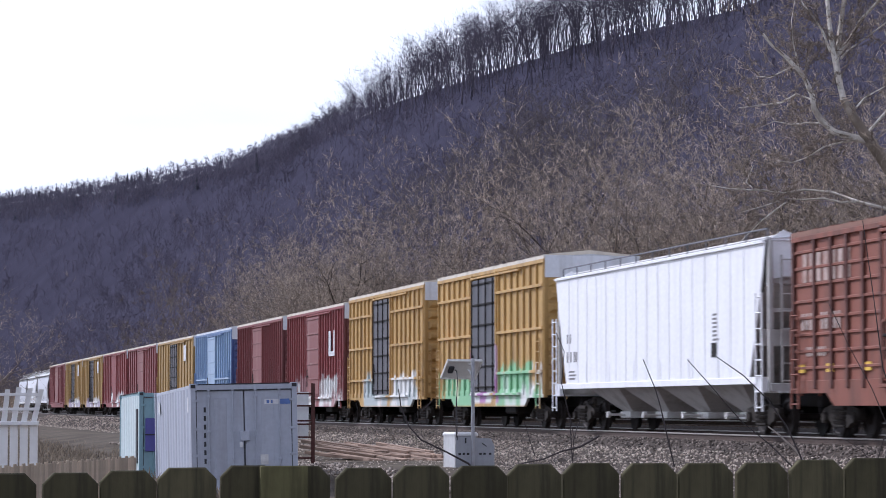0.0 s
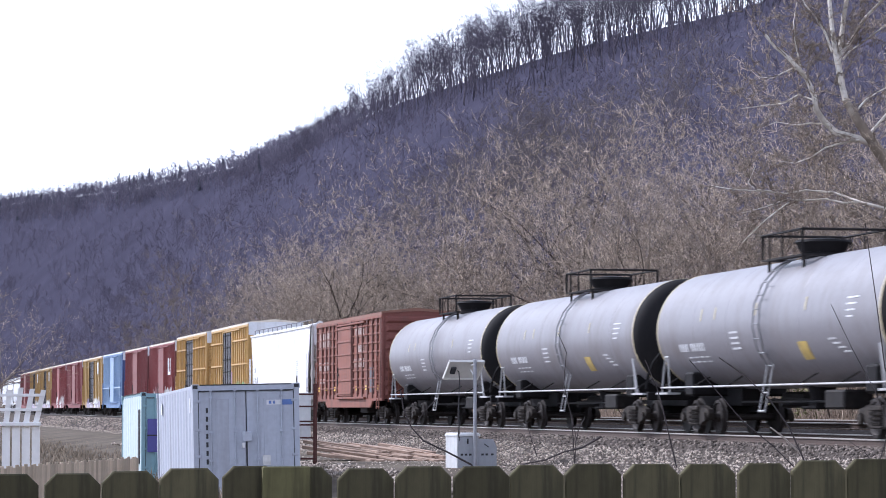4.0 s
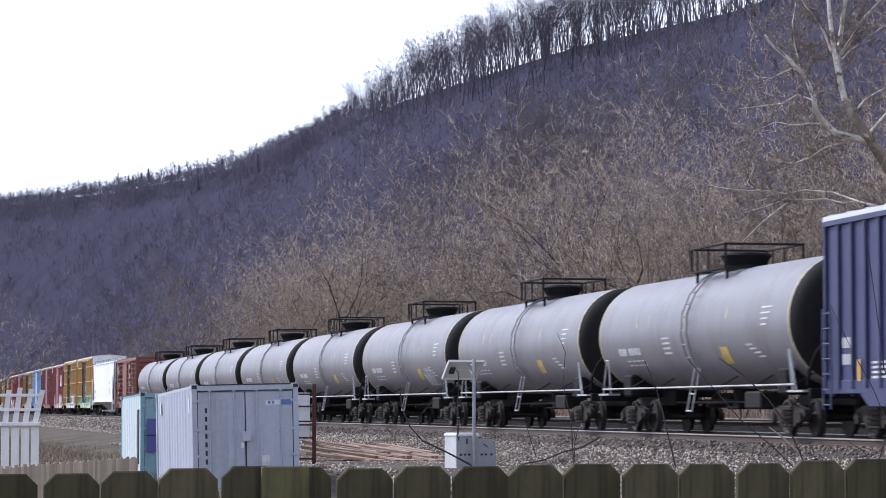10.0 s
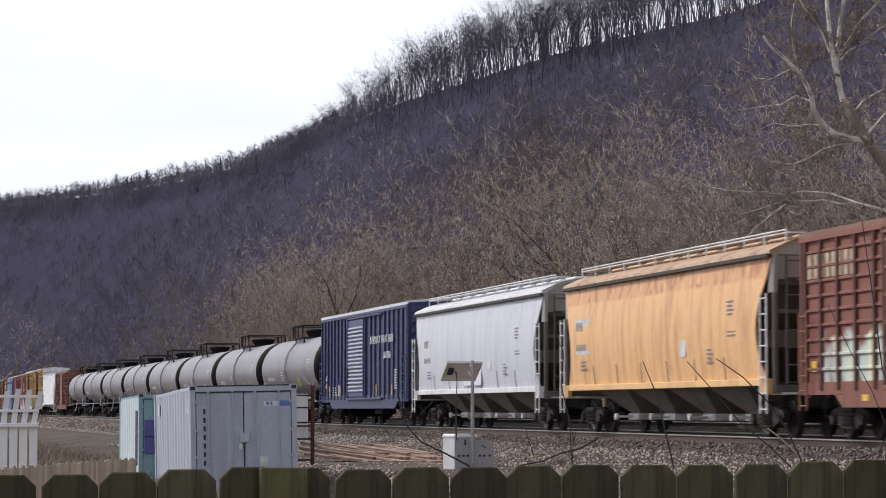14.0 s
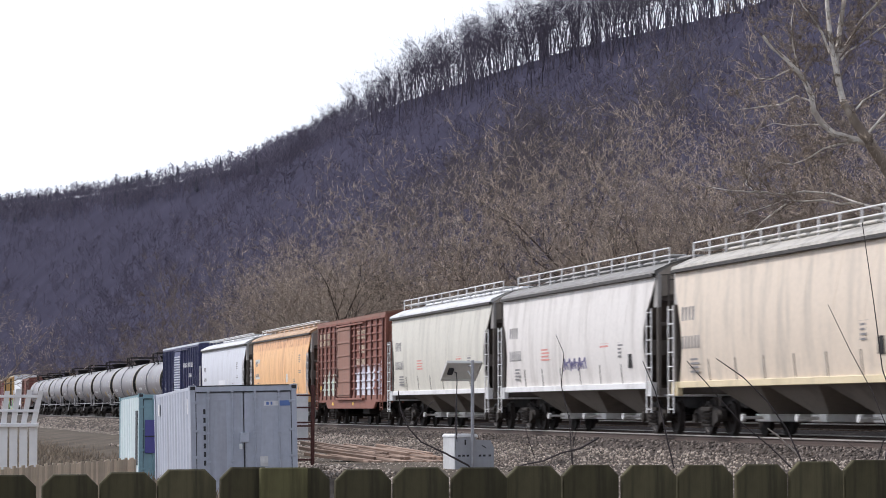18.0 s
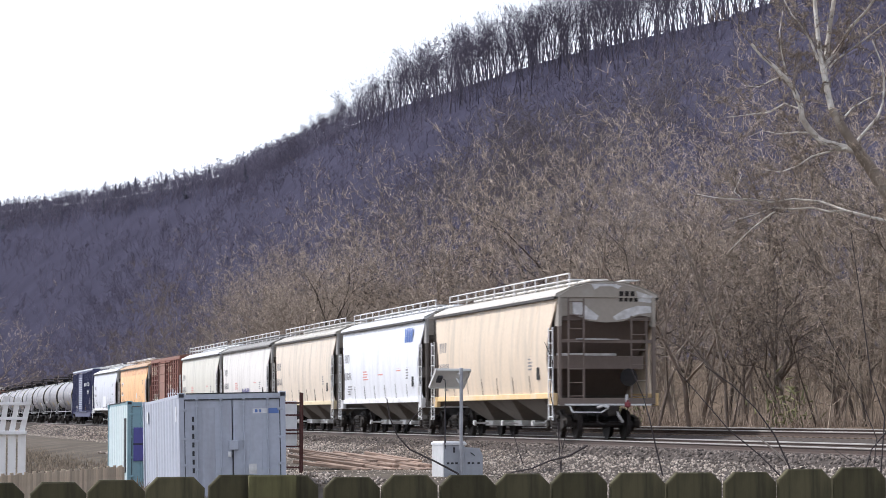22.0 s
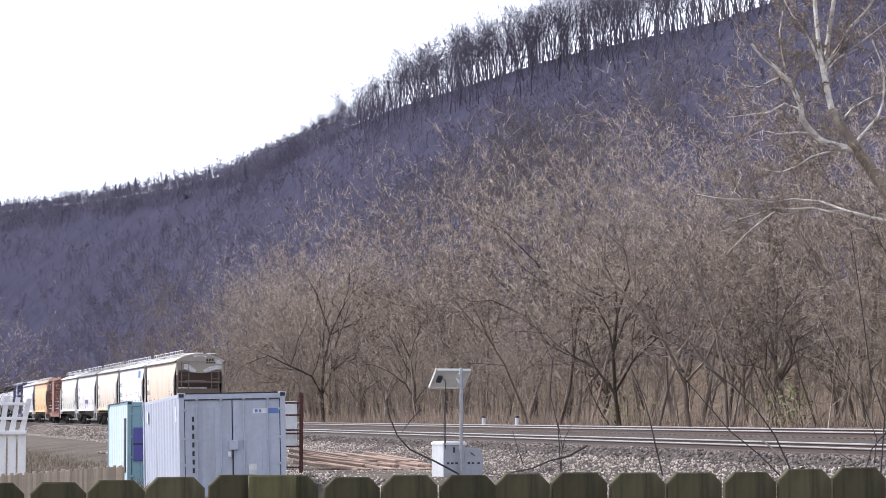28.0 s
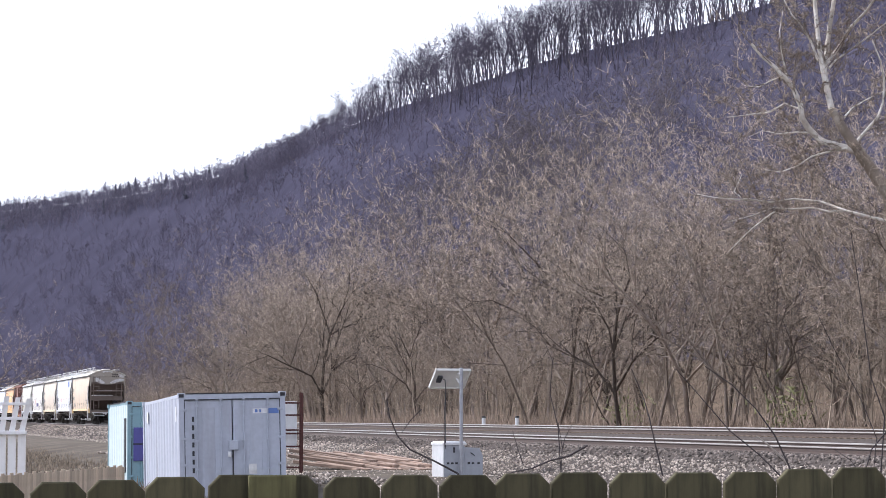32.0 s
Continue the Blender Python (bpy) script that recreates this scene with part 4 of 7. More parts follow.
syc = thing("sycamore_tree", "tall leaning sycamore with pale mottled limbs", "tree")
BOUGHS = [
    ("trunk", [(189.5, -10.9), (181.0, 37.7), (173.4, 71.6), (166.2, 84.7), (159.9, 94.4), (154.0, 102.9), (149.3, 110.1), (145.9, 116.4)], 0.3, 0.115, 0),
    ("limb", [(146.3, 115.6), (144.2, 124.5), (142.7, 132.9), (141.3, 143.5), (140.6, 151.9), (139.8, 162.5)], 0.1, 0.06, 20),
    ("limb", [(145.1, 121.3), (143.6, 129.7), (144.6, 137.6), (145.9, 147.7), (147.4, 156.2), (148.5, 163.6)], 0.1, 0.06, 16),
    ("limb", [(143.8, 131.9), (149.3, 139.3), (153.5, 146.4), (158.8, 151.9), (163.3, 157.9)], 0.07, 0.035, 14),
    ("limb", [(145.5, 131.2), (148.0, 134.2), (154.0, 138.4), (160.9, 143.5), (167.3, 148.6)], 0.04, 0.015, 14),
    ("limb", [(155.6, 99.9), (148.5, 101.6), (142.1, 103.7), (137.7, 108.0), (135.1, 112.2), (134.5, 117.3), (132.0, 123.2), (129.6, 126.6), (125.2, 131.4), (119.7, 136.1), (116.1, 140.5)], 0.125, 0.045, 30),
    ("limb", [(134.5, 115.6), (131.1, 116.8), (128.6, 117.9), (123.1, 114.5), (117.6, 113.9), (112.5, 113.2), (107.0, 112.6)], 0.035, 0.012, 14),
    ("limb", [(129.8, 126.4), (126.9, 127.8), (123.5, 126.4), (118.8, 124.0), (113.8, 124.5)], 0.032, 0.012, 14),
    ("limb", [(151.8, 100.8), (145.1, 99.5), (138.7, 97.8), (132.8, 94.0), (126.9, 91.9), (121.0, 92.7)], 0.04, 0.012, 16),
    ("limb", [(139.2, 106.7), (132.8, 106.9), (126.5, 106.3), (120.1, 107.5), (115.0, 105.2)], 0.03, 0.01, 14),
    ("limb", [(151.0, 112.6), (153.7, 115.8), (158.0, 118.5), (163.3, 121.3), (167.5, 123.2)], 0.035, 0.012, 10),
    ("limb", [(155.6, 103.5), (160.1, 108.6), (163.7, 112.8), (165.6, 118.1), (166.2, 126.6), (164.7, 134.2), (161.8, 141.8)], 0.055, 0.02, 16),
    ("limb", [(172.6, 72.0), (165.4, 73.7), (157.8, 75.6), (151.4, 77.3), (145.1, 76.9), (138.7, 78.4), (130.7, 77.9), (123.9, 78.4), (116.3, 75.6), (107.0, 73.1)], 0.055, 0.012, 24),
    ("limb", [(124.8, 77.1), (121.0, 74.5), (115.9, 70.7), (111.2, 66.1), (107.0, 61.9)], 0.03, 0.01, 10),
    ("limb", [(151.4, 77.3), (141.3, 80.9), (131.3, 81.7), (123.9, 80.5), (117.2, 81.1), (109.1, 81.7), (102.4, 82.2), (96.0, 83.4)], 0.04, 0.012, 18),
    ("limb", [(118.0, 81.3), (112.5, 81.9), (109.3, 84.5), (111.0, 88.1), (112.3, 91.0)], 0.028, 0.01, 8),
    ("limb", [(141.3, 134.2), (138.7, 141.4), (135.3, 146.9), (131.3, 151.9), (128.6, 157.2)], 0.045, 0.015, 18),
    ("limb", [(129.6, 126.6), (128.6, 132.5), (127.3, 138.4), (126.9, 145.6), (128.2, 153.0)], 0.03, 0.01, 16),
]
all_tw = []
for k, (name, marks, r0, r1, count) in enumerate(BOUGHS):
    pts = [spot(a, b, 85 + 0.9 * math.sin(0.11 * a + 0.07 * b) + 0.25 * math.sin(1.3 * a + k)) for a, b in marks]
    n = len(pts) - 1
    segs = [(pts[i], pts[i + 1], r0 + (r1 - r0) * i / n, r0 + (r1 - r0) * (i + 1) / n) for i in range(n)]
    bough = part(name, bough_shape(segs), M["patchy_bark"] if name == "trunk" else M["pale_bark"], syc, smooth=60)
    if count:
        limbs, tw = offshoots(pts, max(4, count // 2), 1.0, 20 + k)
        tagged(part("side_branch", raw_mesh("side_branch", *limb_mesh(limbs, 3), M["limb_bark"]), None, bough), kind="stuff")
        all_tw += twigs_two(tw, np.random.default_rng(k), 1)
part("crown", raw_mesh("crown", *twig_mesh(all_tw, 0.010), M["twig"]), None, syc)


def tree_at(kind, bearing, d, rise, turn, label):
    """A tree d metres out by its bearing, its top at the given rise, both in thousandths."""
    x, y = bearing * d / 1000, d
    u, w = along(x, y)
    z = float(hill_height(u, w)) - 0.15
    place_tree(kind, u, w, (EYE[2] + rise * d / 1000 - z) / TALL[kind], turn, label)


for k, (bearing, d, rise) in enumerate(((92, 106, 122), (106, 101, 128), (121, 103, 118), (132, 103, 100), (158, 99, 86), (80, 109, 112), (66, 114, 100), (147, 108, 90))):
    tree_at((1, 4, 7, 2, 5, 0, 3, 6)[k], bearing, d, rise, 47 * k, "tall bare tree with tangled brown twigs behind the sycamore")
# dark bare trees that stand out of the tree line, and one at the yard's edge
def dark_tree(seed, bearing, d, rise, lean):
    """A tree with a crooked dark trunk and few twigs."""
    limbs, tw = grow(10.0, 1.0, 3, (2, 2, 1), 260, 0.5, seed, lean=(lean, 0), fork=0.3, trunk_r=0.065, crook=1.5)
    tw = twigs_two(tw, np.random.default_rng(seed), 1)
    x, y = bearing * d / 1000, d
    z = float(hill_height(*along(x, y))) - 0.15
    t = thing("bare_tree", "dark bare tree with a crooked trunk in the tree line", "tree", "tree line behind the tracks", Matrix.Translation((x, y, z)) @ Matrix.Scale((EYE[2] + rise * d / 1000 - z) / max(q[1][2] for q in tw), 4))
    part("trunk", raw_mesh("trunk", *limb_mesh(limbs, 4), M["bark"]), None, t)
    part("crown", raw_mesh("crown", *twig_mesh(tw, 0.012), M["bark"]), None, t)


for k, (bearing, d, rise, lean) in enumerate(((33, 127, 95, -0.3), (43, 124, 99, 0.1), (64, 115, 50, -0.35), (108, 101, 60, 0.3), (140, 95, 70, -0.1))):
    dark_tree(300 + k, bearing, d, rise, lean)
for k, (x, y, top, kind) in enumerate(((-20.4, 118, 10.4, 5), (-23.5, 131, 9.2, 1))):
    t = thing("bare_tree", "bare brown tree at the edge of the yard", "tree", m=pose(x, y, 0.0, 0, 0, 130 + 70 * k) @ Matrix.Scale(top / TALL[kind], 4))
    part("trunk", KINDS[kind][0], None, t)
    part("crown", KINDS[kind][1], None, t)

# ---- fence in the foreground ----
def picket(width, h, c=0.026):
    prof = [(-width / 2, 0), (width / 2, 0), (width / 2, h - c), (width / 2 - c, h), (-width / 2 + c, h), (-width / 2, h - c)]
    inset = 0.003
    return Shape().loft([[(x * 0.975, -0.010, z - inset if z > 1 else z) for x, z in prof], [(x, -0.007, z) for x, z in prof], [(x, 0.007, z) for x, z in prof], [(x * 0.975, 0.010, z - inset if z > 1 else z) for x, z in prof]])


FENCE_DIR = Vector((0.956, 0.29, 0))
fence = thing("picket_fence", "weathered mossy dog-eared wooden board fence", "fence")
rf = random.Random(5)
EDGES = [-199.2, -177.2, -155.2, -133.0, -110.8, -88.2, -66.4, -45.3, -23.7, -2.3, 19.2, 40.4, 62.0, 82.7, 104.3, 124.3, 145.1, 165.4, 186.1]
RISES = [-24.6, -24.4, -24.2, -23.4, -22.3, -21.5, -21.7, -22.3, -21.5, -21.5, -21.0, -20.6, -20.6, -20.6, -20.4, -19.3, -18.7, -18.7]


def along_fence(bearing):
    """Metres along the fence line at a bearing in thousandths."""
    b = bearing / 1000
    return b * 6.33 / (FENCE_DIR.x - FENCE_DIR.y * b)


for k, (left, right, rise) in enumerate(zip(EDGES, EDGES[1:], RISES)):
    e0, e1 = along_fence(left), along_fence(right)
    p = Vector((0, 6.33, 0.045)) + FENCE_DIR * ((e0 + e1) / 2)
    top = EYE[2] + rise * p.y / 1000 - 0.045
    part("picket", picket(e1 - e0 - rf.uniform(0.005, 0.009), top), M["fence"], fence, m=Matrix.Translation(p) @ pose(0, 0, 0, rf.uniform(-0.3, 0.3), rf.uniform(-0.12, 0.12), 17 + rf.uniform(-1.2, 1.2)))
# a newer, paler board nailed over one gap
e0, e1 = along_fence(-73.4), along_fence(-55.8)
p = Vector((0, 6.33, 0.045)) + FENCE_DIR * ((e0 + e1) / 2) + Vector((FENCE_DIR.y, -FENCE_DIR.x, 0)) * 0.024
part("patch_board", Shape().box(-(e1 - e0) / 2, (e1 - e0) / 2, -0.009, 0.009, 0, EYE[2] - 0.0216 * p.y - 0.045, 0.003), M["fence_new"], fence, "paler yellow-green patch board", m=Matrix.Translation(p) @ pose(0, 0, 0, 0, 0, 17))
for z in (0.35, 1.45):
    a, b = Vector((0, 6.28, z)) + FENCE_DIR * -2.2, Vector((0, 6.28, z)) + FENCE_DIR * 2.3
    mid = (a + b) / 2
    part("fence_rail", Shape().box(-2.25, 2.25, -0.019, 0.019, -0.045, 0.045, 0.004), M["fence"], fence, m=Matrix.Translation(mid) @ pose(0, 0, 0, 0, 0, 17) @ Matrix.Translation((0, 0.09, 0)))

# ---- shipping containers ----
def container(label, m, length, paint_mat, ribs, side_mat=None):
    c = thing("shipping_container", label, "container", "containers in the yard", m)
    part("floor_frame", Shape().box(-1.2, 1.2, 0.03, length - 0.02, 0, 0.16, 0.01), paint_mat, c)
    for x in (-1.16, 1.16):
        part("corner_post", Shape().box(x - 0.06, x + 0.06, 0, 0.16, 0.1, 2.5, 0.008), paint_mat, c)
        part("corner_post", Shape().box(x - 0.06, x + 0.06, length - 0.12, length, 0.1, 2.5, 0.008), paint_mat, c)
        for y in (0, length - 0.18):
            for z in (0, 2.47):
                part("corner_casting", Shape().box(x - 0.082, x + 0.082, y - 0.006, y + 0.186, z, z + 0.122, 0.01), paint_mat, c)
                if z > 1 and y == 0:
                    # Flat dark plate: the hole's inner shade and the rusty face in one colour.
                    part("casting_hole", Shape().box(x - 0.055, x + 0.055, -0.010, -0.005, z + 0.02, z + 0.10), M["gasket"], c)
        part("top_rail", Shape().box(x - 0.03, x + 0.03, 0.18, length - 0.18, 2.49, 2.57, 0.008), paint_mat, c)
    # corrugated sides
    for s in (-1, 1):
        pts, y = [], 0.18
        while y < length - 0.2:
            pts += [(1.15, y), (1.15, y + ribs * 0.3), (1.20, y + ribs * 0.45), (1.20, y + ribs * 0.85)]
            y += ribs
        rings = [[(s * a, b, z) for a, b in pts] + [(s * 1.12, b, z) for a, b in reversed(pts)] for z in (0.15, 2.5)]
        part("side_wall", Shape().loft(rings), side_mat or paint_mat, c)
    part("roof_panel", Shape().box(-1.14, 1.14, 0.05, length - 0.05, 2.53, 2.555, 0.005), paint_mat, c)
    part("rear_wall", Shape().box(-1.1, 1.1, length - 0.06, length - 0.02, 0.15, 2.5), paint_mat, c)
    return c


def container_doors(c, paint_mat):
    part("door_header", Shape().box(-1.1, 1.1, 0.0, 0.12, 2.44, 2.56, 0.008), paint_mat, c)
    part("door_sill", Shape().box(-1.1, 1.1, 0.0, 0.12, 0.08, 0.2, 0.008), paint_mat, c)
    part("header_gutter", Shape().box(-1.08, 1.08, -0.008, 0.004, 2.425, 2.445), M["gasket"], c)
    for s in (-1, 1):
        x0, x1 = sorted((s * 0.012, s * 1.09))
        door = part("door", Shape().box(x0, x1, 0.03, 0.075, 0.21, 2.42, 0.008), paint_mat, c)
        for k in range(2):
            x = s * (0.26 + 0.55 * k)
            part("lock_rod", Shape().tube((x, -0.012, 0.15), (x, -0.012, 2.48), 0.017, n=8), paint_mat, door)
            for z in (0.32, 0.85, 1.5, 2.3):
                part("rod_bracket", Shape().box(x - 0.038, x + 0.038, -0.03, 0.034, z - 0.024, z + 0.024, 0.006), paint_mat, door)
            part("rod_cam", Shape().box(x - 0.034, x + 0.034, -0.035, 0.0, 2.42, 2.49, 0.008), paint_mat, door)
        for z in (0.4, 0.95, 1.55, 2.2):
            part("hinge", Shape().box(*sorted((s * 1.04, s * 1.18)), -0.012, 0.035, z - 0.03, z + 0.03, 0.006), paint_mat, door)
        part("door_gasket", Shape().box(*sorted((s * 1.083, s * 1.098)), 0.026, 0.06, 0.2, 2.43), M["gasket"], door)
        part("panel_swage", Shape().box(*sorted((s * 0.40, s * 0.68)), 0.022, 0.034, 0.4, 2.25, 0.006), paint_mat, door)


TILT = pose(-4.77, 61.2, 0.02, 0, 0, 10.2) @ pose(0, 0, 0, -0.67, -1.2, 0)
c1 = container("pale blue-grey steel shipping container with closed doors", TILT, 12.19, M["box_blue"], 0.9)
container_doors(c1, M["box_blue"])
part("lock_box", Shape().box(-0.10, 0.12, -0.09, -0.02, 1.27, 1.50, 0.015), M["box_blue"], c1, "welded padlock housing")
part("padlock", Shape().box(-0.12, -0.05, -0.1, -0.05, 1.12, 1.24, 0.01), M["cabinet_white"], c1)
part("dark_rod", Shape().tube((0.0, -0.035, 0.2), (0.0, -0.035, 1.27), 0.014), M["gasket"], c1)
lab = Shape()
for k in range(7):
    z = 2.05 - 0.195 * k
    lab.box(-0.925, -0.875, 0.021, 0.0285, z - 0.115, z)
tagged(part("marking", lab, M["gasket"], c1, "dark upright column of characters"), kind="stuff")
part("roof_edge", Shape().box(-1.05, 1.05, -0.004, 0.10, 2.562, 2.585), M["gasket"], c1, "dark roof edge")
part("label_plate", Shape().box(0.47, 1.06, 0.02, 0.027, 2.10, 2.21), M["mark_white"], c1, "white label")
part("label_plate", Shape().box(0.80, 1.065, 0.014, 0.0195, 2.095, 2.215), M["plate_blue"], c1, "blue label")
part("label_mark", Shape().box(0.52, 0.58, 0.012, 0.0195, 2.12, 2.19).box(0.62, 0.66, 0.012, 0.0195, 2.12, 2.19), M["plate_blue"], c1)
part("notice", Shape().box(0.36, 0.54, 0.0, 0.02, 0.72, 0.95), M["mark_pale"], c1, "pale blank notice")
part("side_notice", Shape().box(-1.212, -1.203, 0.9, 1.15, 1.95, 2.3), M["mark_white"], c1)
part("side_notice", Shape().box(-1.212, -1.203, 10.4, 10.9, 2.0, 2.3), M["mark_white"], c1)

# Side walls take the paler copy that carries the sunlight.
c2 = container("turquoise steel shipping container with a violet panel", pose(-8.0, 78.3, -0.08, 0, 0, 12.5) @ pose(0, 0, 0, -0.8, 0, 0), 6.06, M["teal"], 0.55, M["teal_sunlit"])
container_doors(c2, M["teal"])
part("violet_panel", Shape().box(-1.05, -0.25, -0.06, -0.036, 0.85, 1.82, 0.01), M["violet_panel"], c2, "dark violet painted panel")
part("panel_strap", Shape().box(-1.06, -0.2, -0.072, -0.06, 1.32, 1.36), M["gasket"], c2)
# No opening here: a dark strip draws the shaded gap.
part("side_slot", Shape().box(-1.225, -1.2, 0.55, 1.0, 0.5, 2.1), M["gasket"], c2, "dark upright strip for the shade in a side gap")
part("top_edge", Shape().box(-1.21, -1.15, 0.0, 6.0, 2.57, 2.595), M["gasket"], c2, "dark top edge")

# ---- wayside cabinet with a solar panel ----
cab = thing("wayside_cabinet", "steel trackside cabinet, lit side white, shaded front grey", "cabinet", m=pose(0.30, 70, 0.46, 0, 0, 24))
part("body", Shape().box(-0.46, 0.14, -0.36, 0.36, 0, 0.86, 0.02), M["cabinet_shaded"], cab)
# White sheet added so the sunlit side reads brighter than the grey body.
part("side_cover", Shape().box(-0.485, -0.46, -0.37, 0.37, 0.0, 0.88, 0.008), M["cabinet_white"], cab)
part("lid", Shape().loft([[(-0.50, -0.39, z), (0.17, -0.39, z), (0.17, 0.39, z), (-0.50, 0.39, z)] for z in (0.86, 0.91)] + [[(-0.46, -0.35, 0.95), (0.13, -0.35, 0.95), (0.13, 0.35, 0.95), (-0.46, 0.35, 0.95)]]), M["cabinet_white"], cab, "white overhanging lid")
prof = [(0.14, 0.0), (0.66, 0.0), (0.66, 0.58), (0.56, 0.78), (0.14, 0.80)]
part("tank_housing", Shape().loft([[(x, -0.34, z) for x, z in prof], [(x, 0.34, z) for x, z in prof]]), M["cabinet_shaded"], cab, "lower grey housing with a sloping corner")
for x in (-0.38, -0.26, -0.14, 0.22, 0.34, 0.5):
    part("hazard_mark", Shape().box(x, x + 0.07, -0.366 if x < 0.1 else -0.346, -0.355 if x < 0.1 else -0.335, 0.36, 0.41), M["gasket"], cab)
part("latch", Shape().box(-0.2, -0.16, -0.385, -0.36, 0.66, 0.80, 0.008), M["gasket"], cab)
part("latch", Shape().tube((0.3, -0.36, 0.66), (0.42, -0.36, 0.58), 0.012), M["gasket"], cab)
mast = thing("solar_mast", "galvanised pole carrying a small solar panel", "solar panel", m=pose(0.474, 69.45, 0.32))
part("pole", Shape().tube((0, 0, 0), (0, 0, 2.98), 0.046, n=14).tube((0, 0, 2.98), (0, 0, 3.0), 0.052, 0.04, 14), M["pole_grey"], mast, smooth=40)
FACE = pose(-0.30, 0.34, 2.74, 0, 0, 23.5) @ pose(0, 0, 0, -45, 0, 0)
part("panel_frame", Shape().box(-0.50, 0.50, -0.33, 0.33, -0.02, 0.02, 0.006), M["panel_back"], mast, "pale back of the solar panel", m=FACE)
part("cell_sheet", Shape().box(-0.47, 0.47, -0.30, 0.30, 0.021, 0.025), M["solar_cell"], mast, m=FACE)
part("frame_lip", Shape().box(-0.50, 0.50, 0.30, 0.33, -0.06, -0.02).box(-0.50, 0.50, -0.33, -0.30, -0.06, -0.02).box(-0.50, -0.47, -0.33, 0.33, -0.06, -0.02).box(0.47, 0.50, -0.33, 0.33, -0.06, -0.02), M["panel_back"], mast, m=FACE)
part("junction_box", Shape().box(-0.38, -0.24, -0.12, 0.1, -0.09, -0.02, 0.015), M["gasket"], mast, "black junction box", m=FACE)
part("bracket", Shape().tube((0, 0.02, 2.55), (-0.12, 0.25, 2.72), 0.025).tube((0, 0.02, 2.85), (-0.1, 0.15, 2.85), 0.025), M["galvanised"], mast)
part("cable", Shape().pipe([(-0.5, 0.35, 2.72), (-0.42, 0.2, 2.68), (-0.40, 0.1, 2.45), (-0.42, 0.02, 1.9), (-0.41, 0.0, 1.2), (-0.40, 0.1, 0.7)], 0.012, 5), M["gasket"], mast)

# white marker posts beyond the far track
for u_px in (15.2, 27.7):
    d = (8.2 + 21.9) / (0.9755 * u_px / 1000 + 0.2202)
    post = thing("marker_post", "short white post with a black cap", "post", "markers beyond the far track", pose(u_px * d / 1000, d, 1.15))
    part("shaft", Shape().tube((0, 0, 0), (0, 0, 0.86), 0.095, n=12), M["cabinet_white"], post, smooth=40)
    part("cap", Shape().tube((0, 0, 0.86), (0, 0, 0.94), 0.10, 0.085, 12), M["gasket"], post)

# ---- rusted rack, timber heap, board fence, trellis ----
rack = thing("steel_rack", "rust-red welded steel rack holding a pale sheet", "rack", m=pose(-4.1, 77, 0.25))
for x, y in ((0, 0), (-0.95, 0), (0, 1.0), (-0.95, 1.0)):
    part("upright", Shape().box(x - 0.03, x + 0.03, y - 0.03, y + 0.03, 0, 2.5, 0.006), M["rust_steel"], rack)
for z in (0.35, 0.95, 1.32, 1.42, 1.85, 2.2):
    part("crossbar", Shape().box(-0.95, 0.0, -0.03, 0.03, z - 0.025, z + 0.025), M["rust_steel"], rack)
part("pale_sheet", Shape().box(-0.9, -0.12, 0.3, 0.33, 0.9, 2.25), M["cabinet_white"], rack, "pale sheet standing in the rack")
PLANK = [mesh_of("timber", Shape().box(-wd / 2, wd / 2, 0, ln, 0, 0.10, 0.012), M["old_plank"]) for ln, wd in ((2.3, 0.16), (2.9, 0.12), (1.9, 0.20))]
rp = random.Random(9)
for k in range(46):
    row = 0 if k < 18 else 1 if k < 34 else 2
    f = (k / 17, (k - 18) / 16, (k - 34) / 14)[row]
    x = -2.45 + 2.2 * f + rp.uniform(-0.05, 0.05)
    ob = part("timber", PLANK[k % 3], m=pose(x, 78.6 + rp.uniform(-0.35, 0.35) + 0.5 * row, 0.44 + 0.115 * row, 5.0 + rp.uniform(-1, 1.6), rp.uniform(-4, 4), 46 + rp.uniform(-12, 12)))
    tagged(ob, "weathered rusty-brown timber in a heap by the track", "timber", "heap of old timbers")

board = thing("board_fence", "low tan wooden board fence across the yard", "fence")
for k in range(96):
    f = k / 95
    part("board", Shape().box(-0.07, 0.07, -0.01, 0.01, 0, 1.20 + 0.02 * math.sin(k * 2.3), 0.003), M["tan_board"], board, m=pose(-7.3 + 1.75 * f, 32 + 14.5 * f, 0, 0, 0, 83))
trellis = thing("white_trellis", "tall white slatted wooden trellis with a flared top", "trellis", m=pose(-7.92, 46, 0.0, 0, 0, 4))
for k in range(9):
    x = -0.68 + 0.17 * k
    part("lower_slat", Shape().box(x - 0.068, x + 0.068, -0.015, 0.015, 0, 1.74, 0.005), M["white_slat"], trellis)
    flare = (k - 2) * 0.022
    part("upper_slat", Shape().add([(x - 0.048, -0.015, 1.8), (x + 0.048, -0.015, 1.8), (x + 0.042 + flare, -0.1, 2.40 - 0.02 * (k % 3)), (x - 0.042 + flare, -0.1, 2.40 - 0.02 * (k % 3)), (x - 0.048, 0.01, 1.8), (x + 0.048, 0.01, 1.8), (x + 0.042 + flare, -0.075, 2.40 - 0.02 * (k % 3)), (x - 0.042 + flare, -0.075, 2.40 - 0.02 * (k % 3))],
                                   [(0, 1, 2, 3), (4, 5, 6, 7), (0, 1, 5, 4), (1, 2, 6, 5), (2, 3, 7, 6), (3, 0, 4, 7)]), M["white_slat"], trellis)
part("ledge", Shape().box(-0.8, 0.76, -0.1, 0.12, 1.74, 1.81, 0.01), M["white_slat"], trellis)
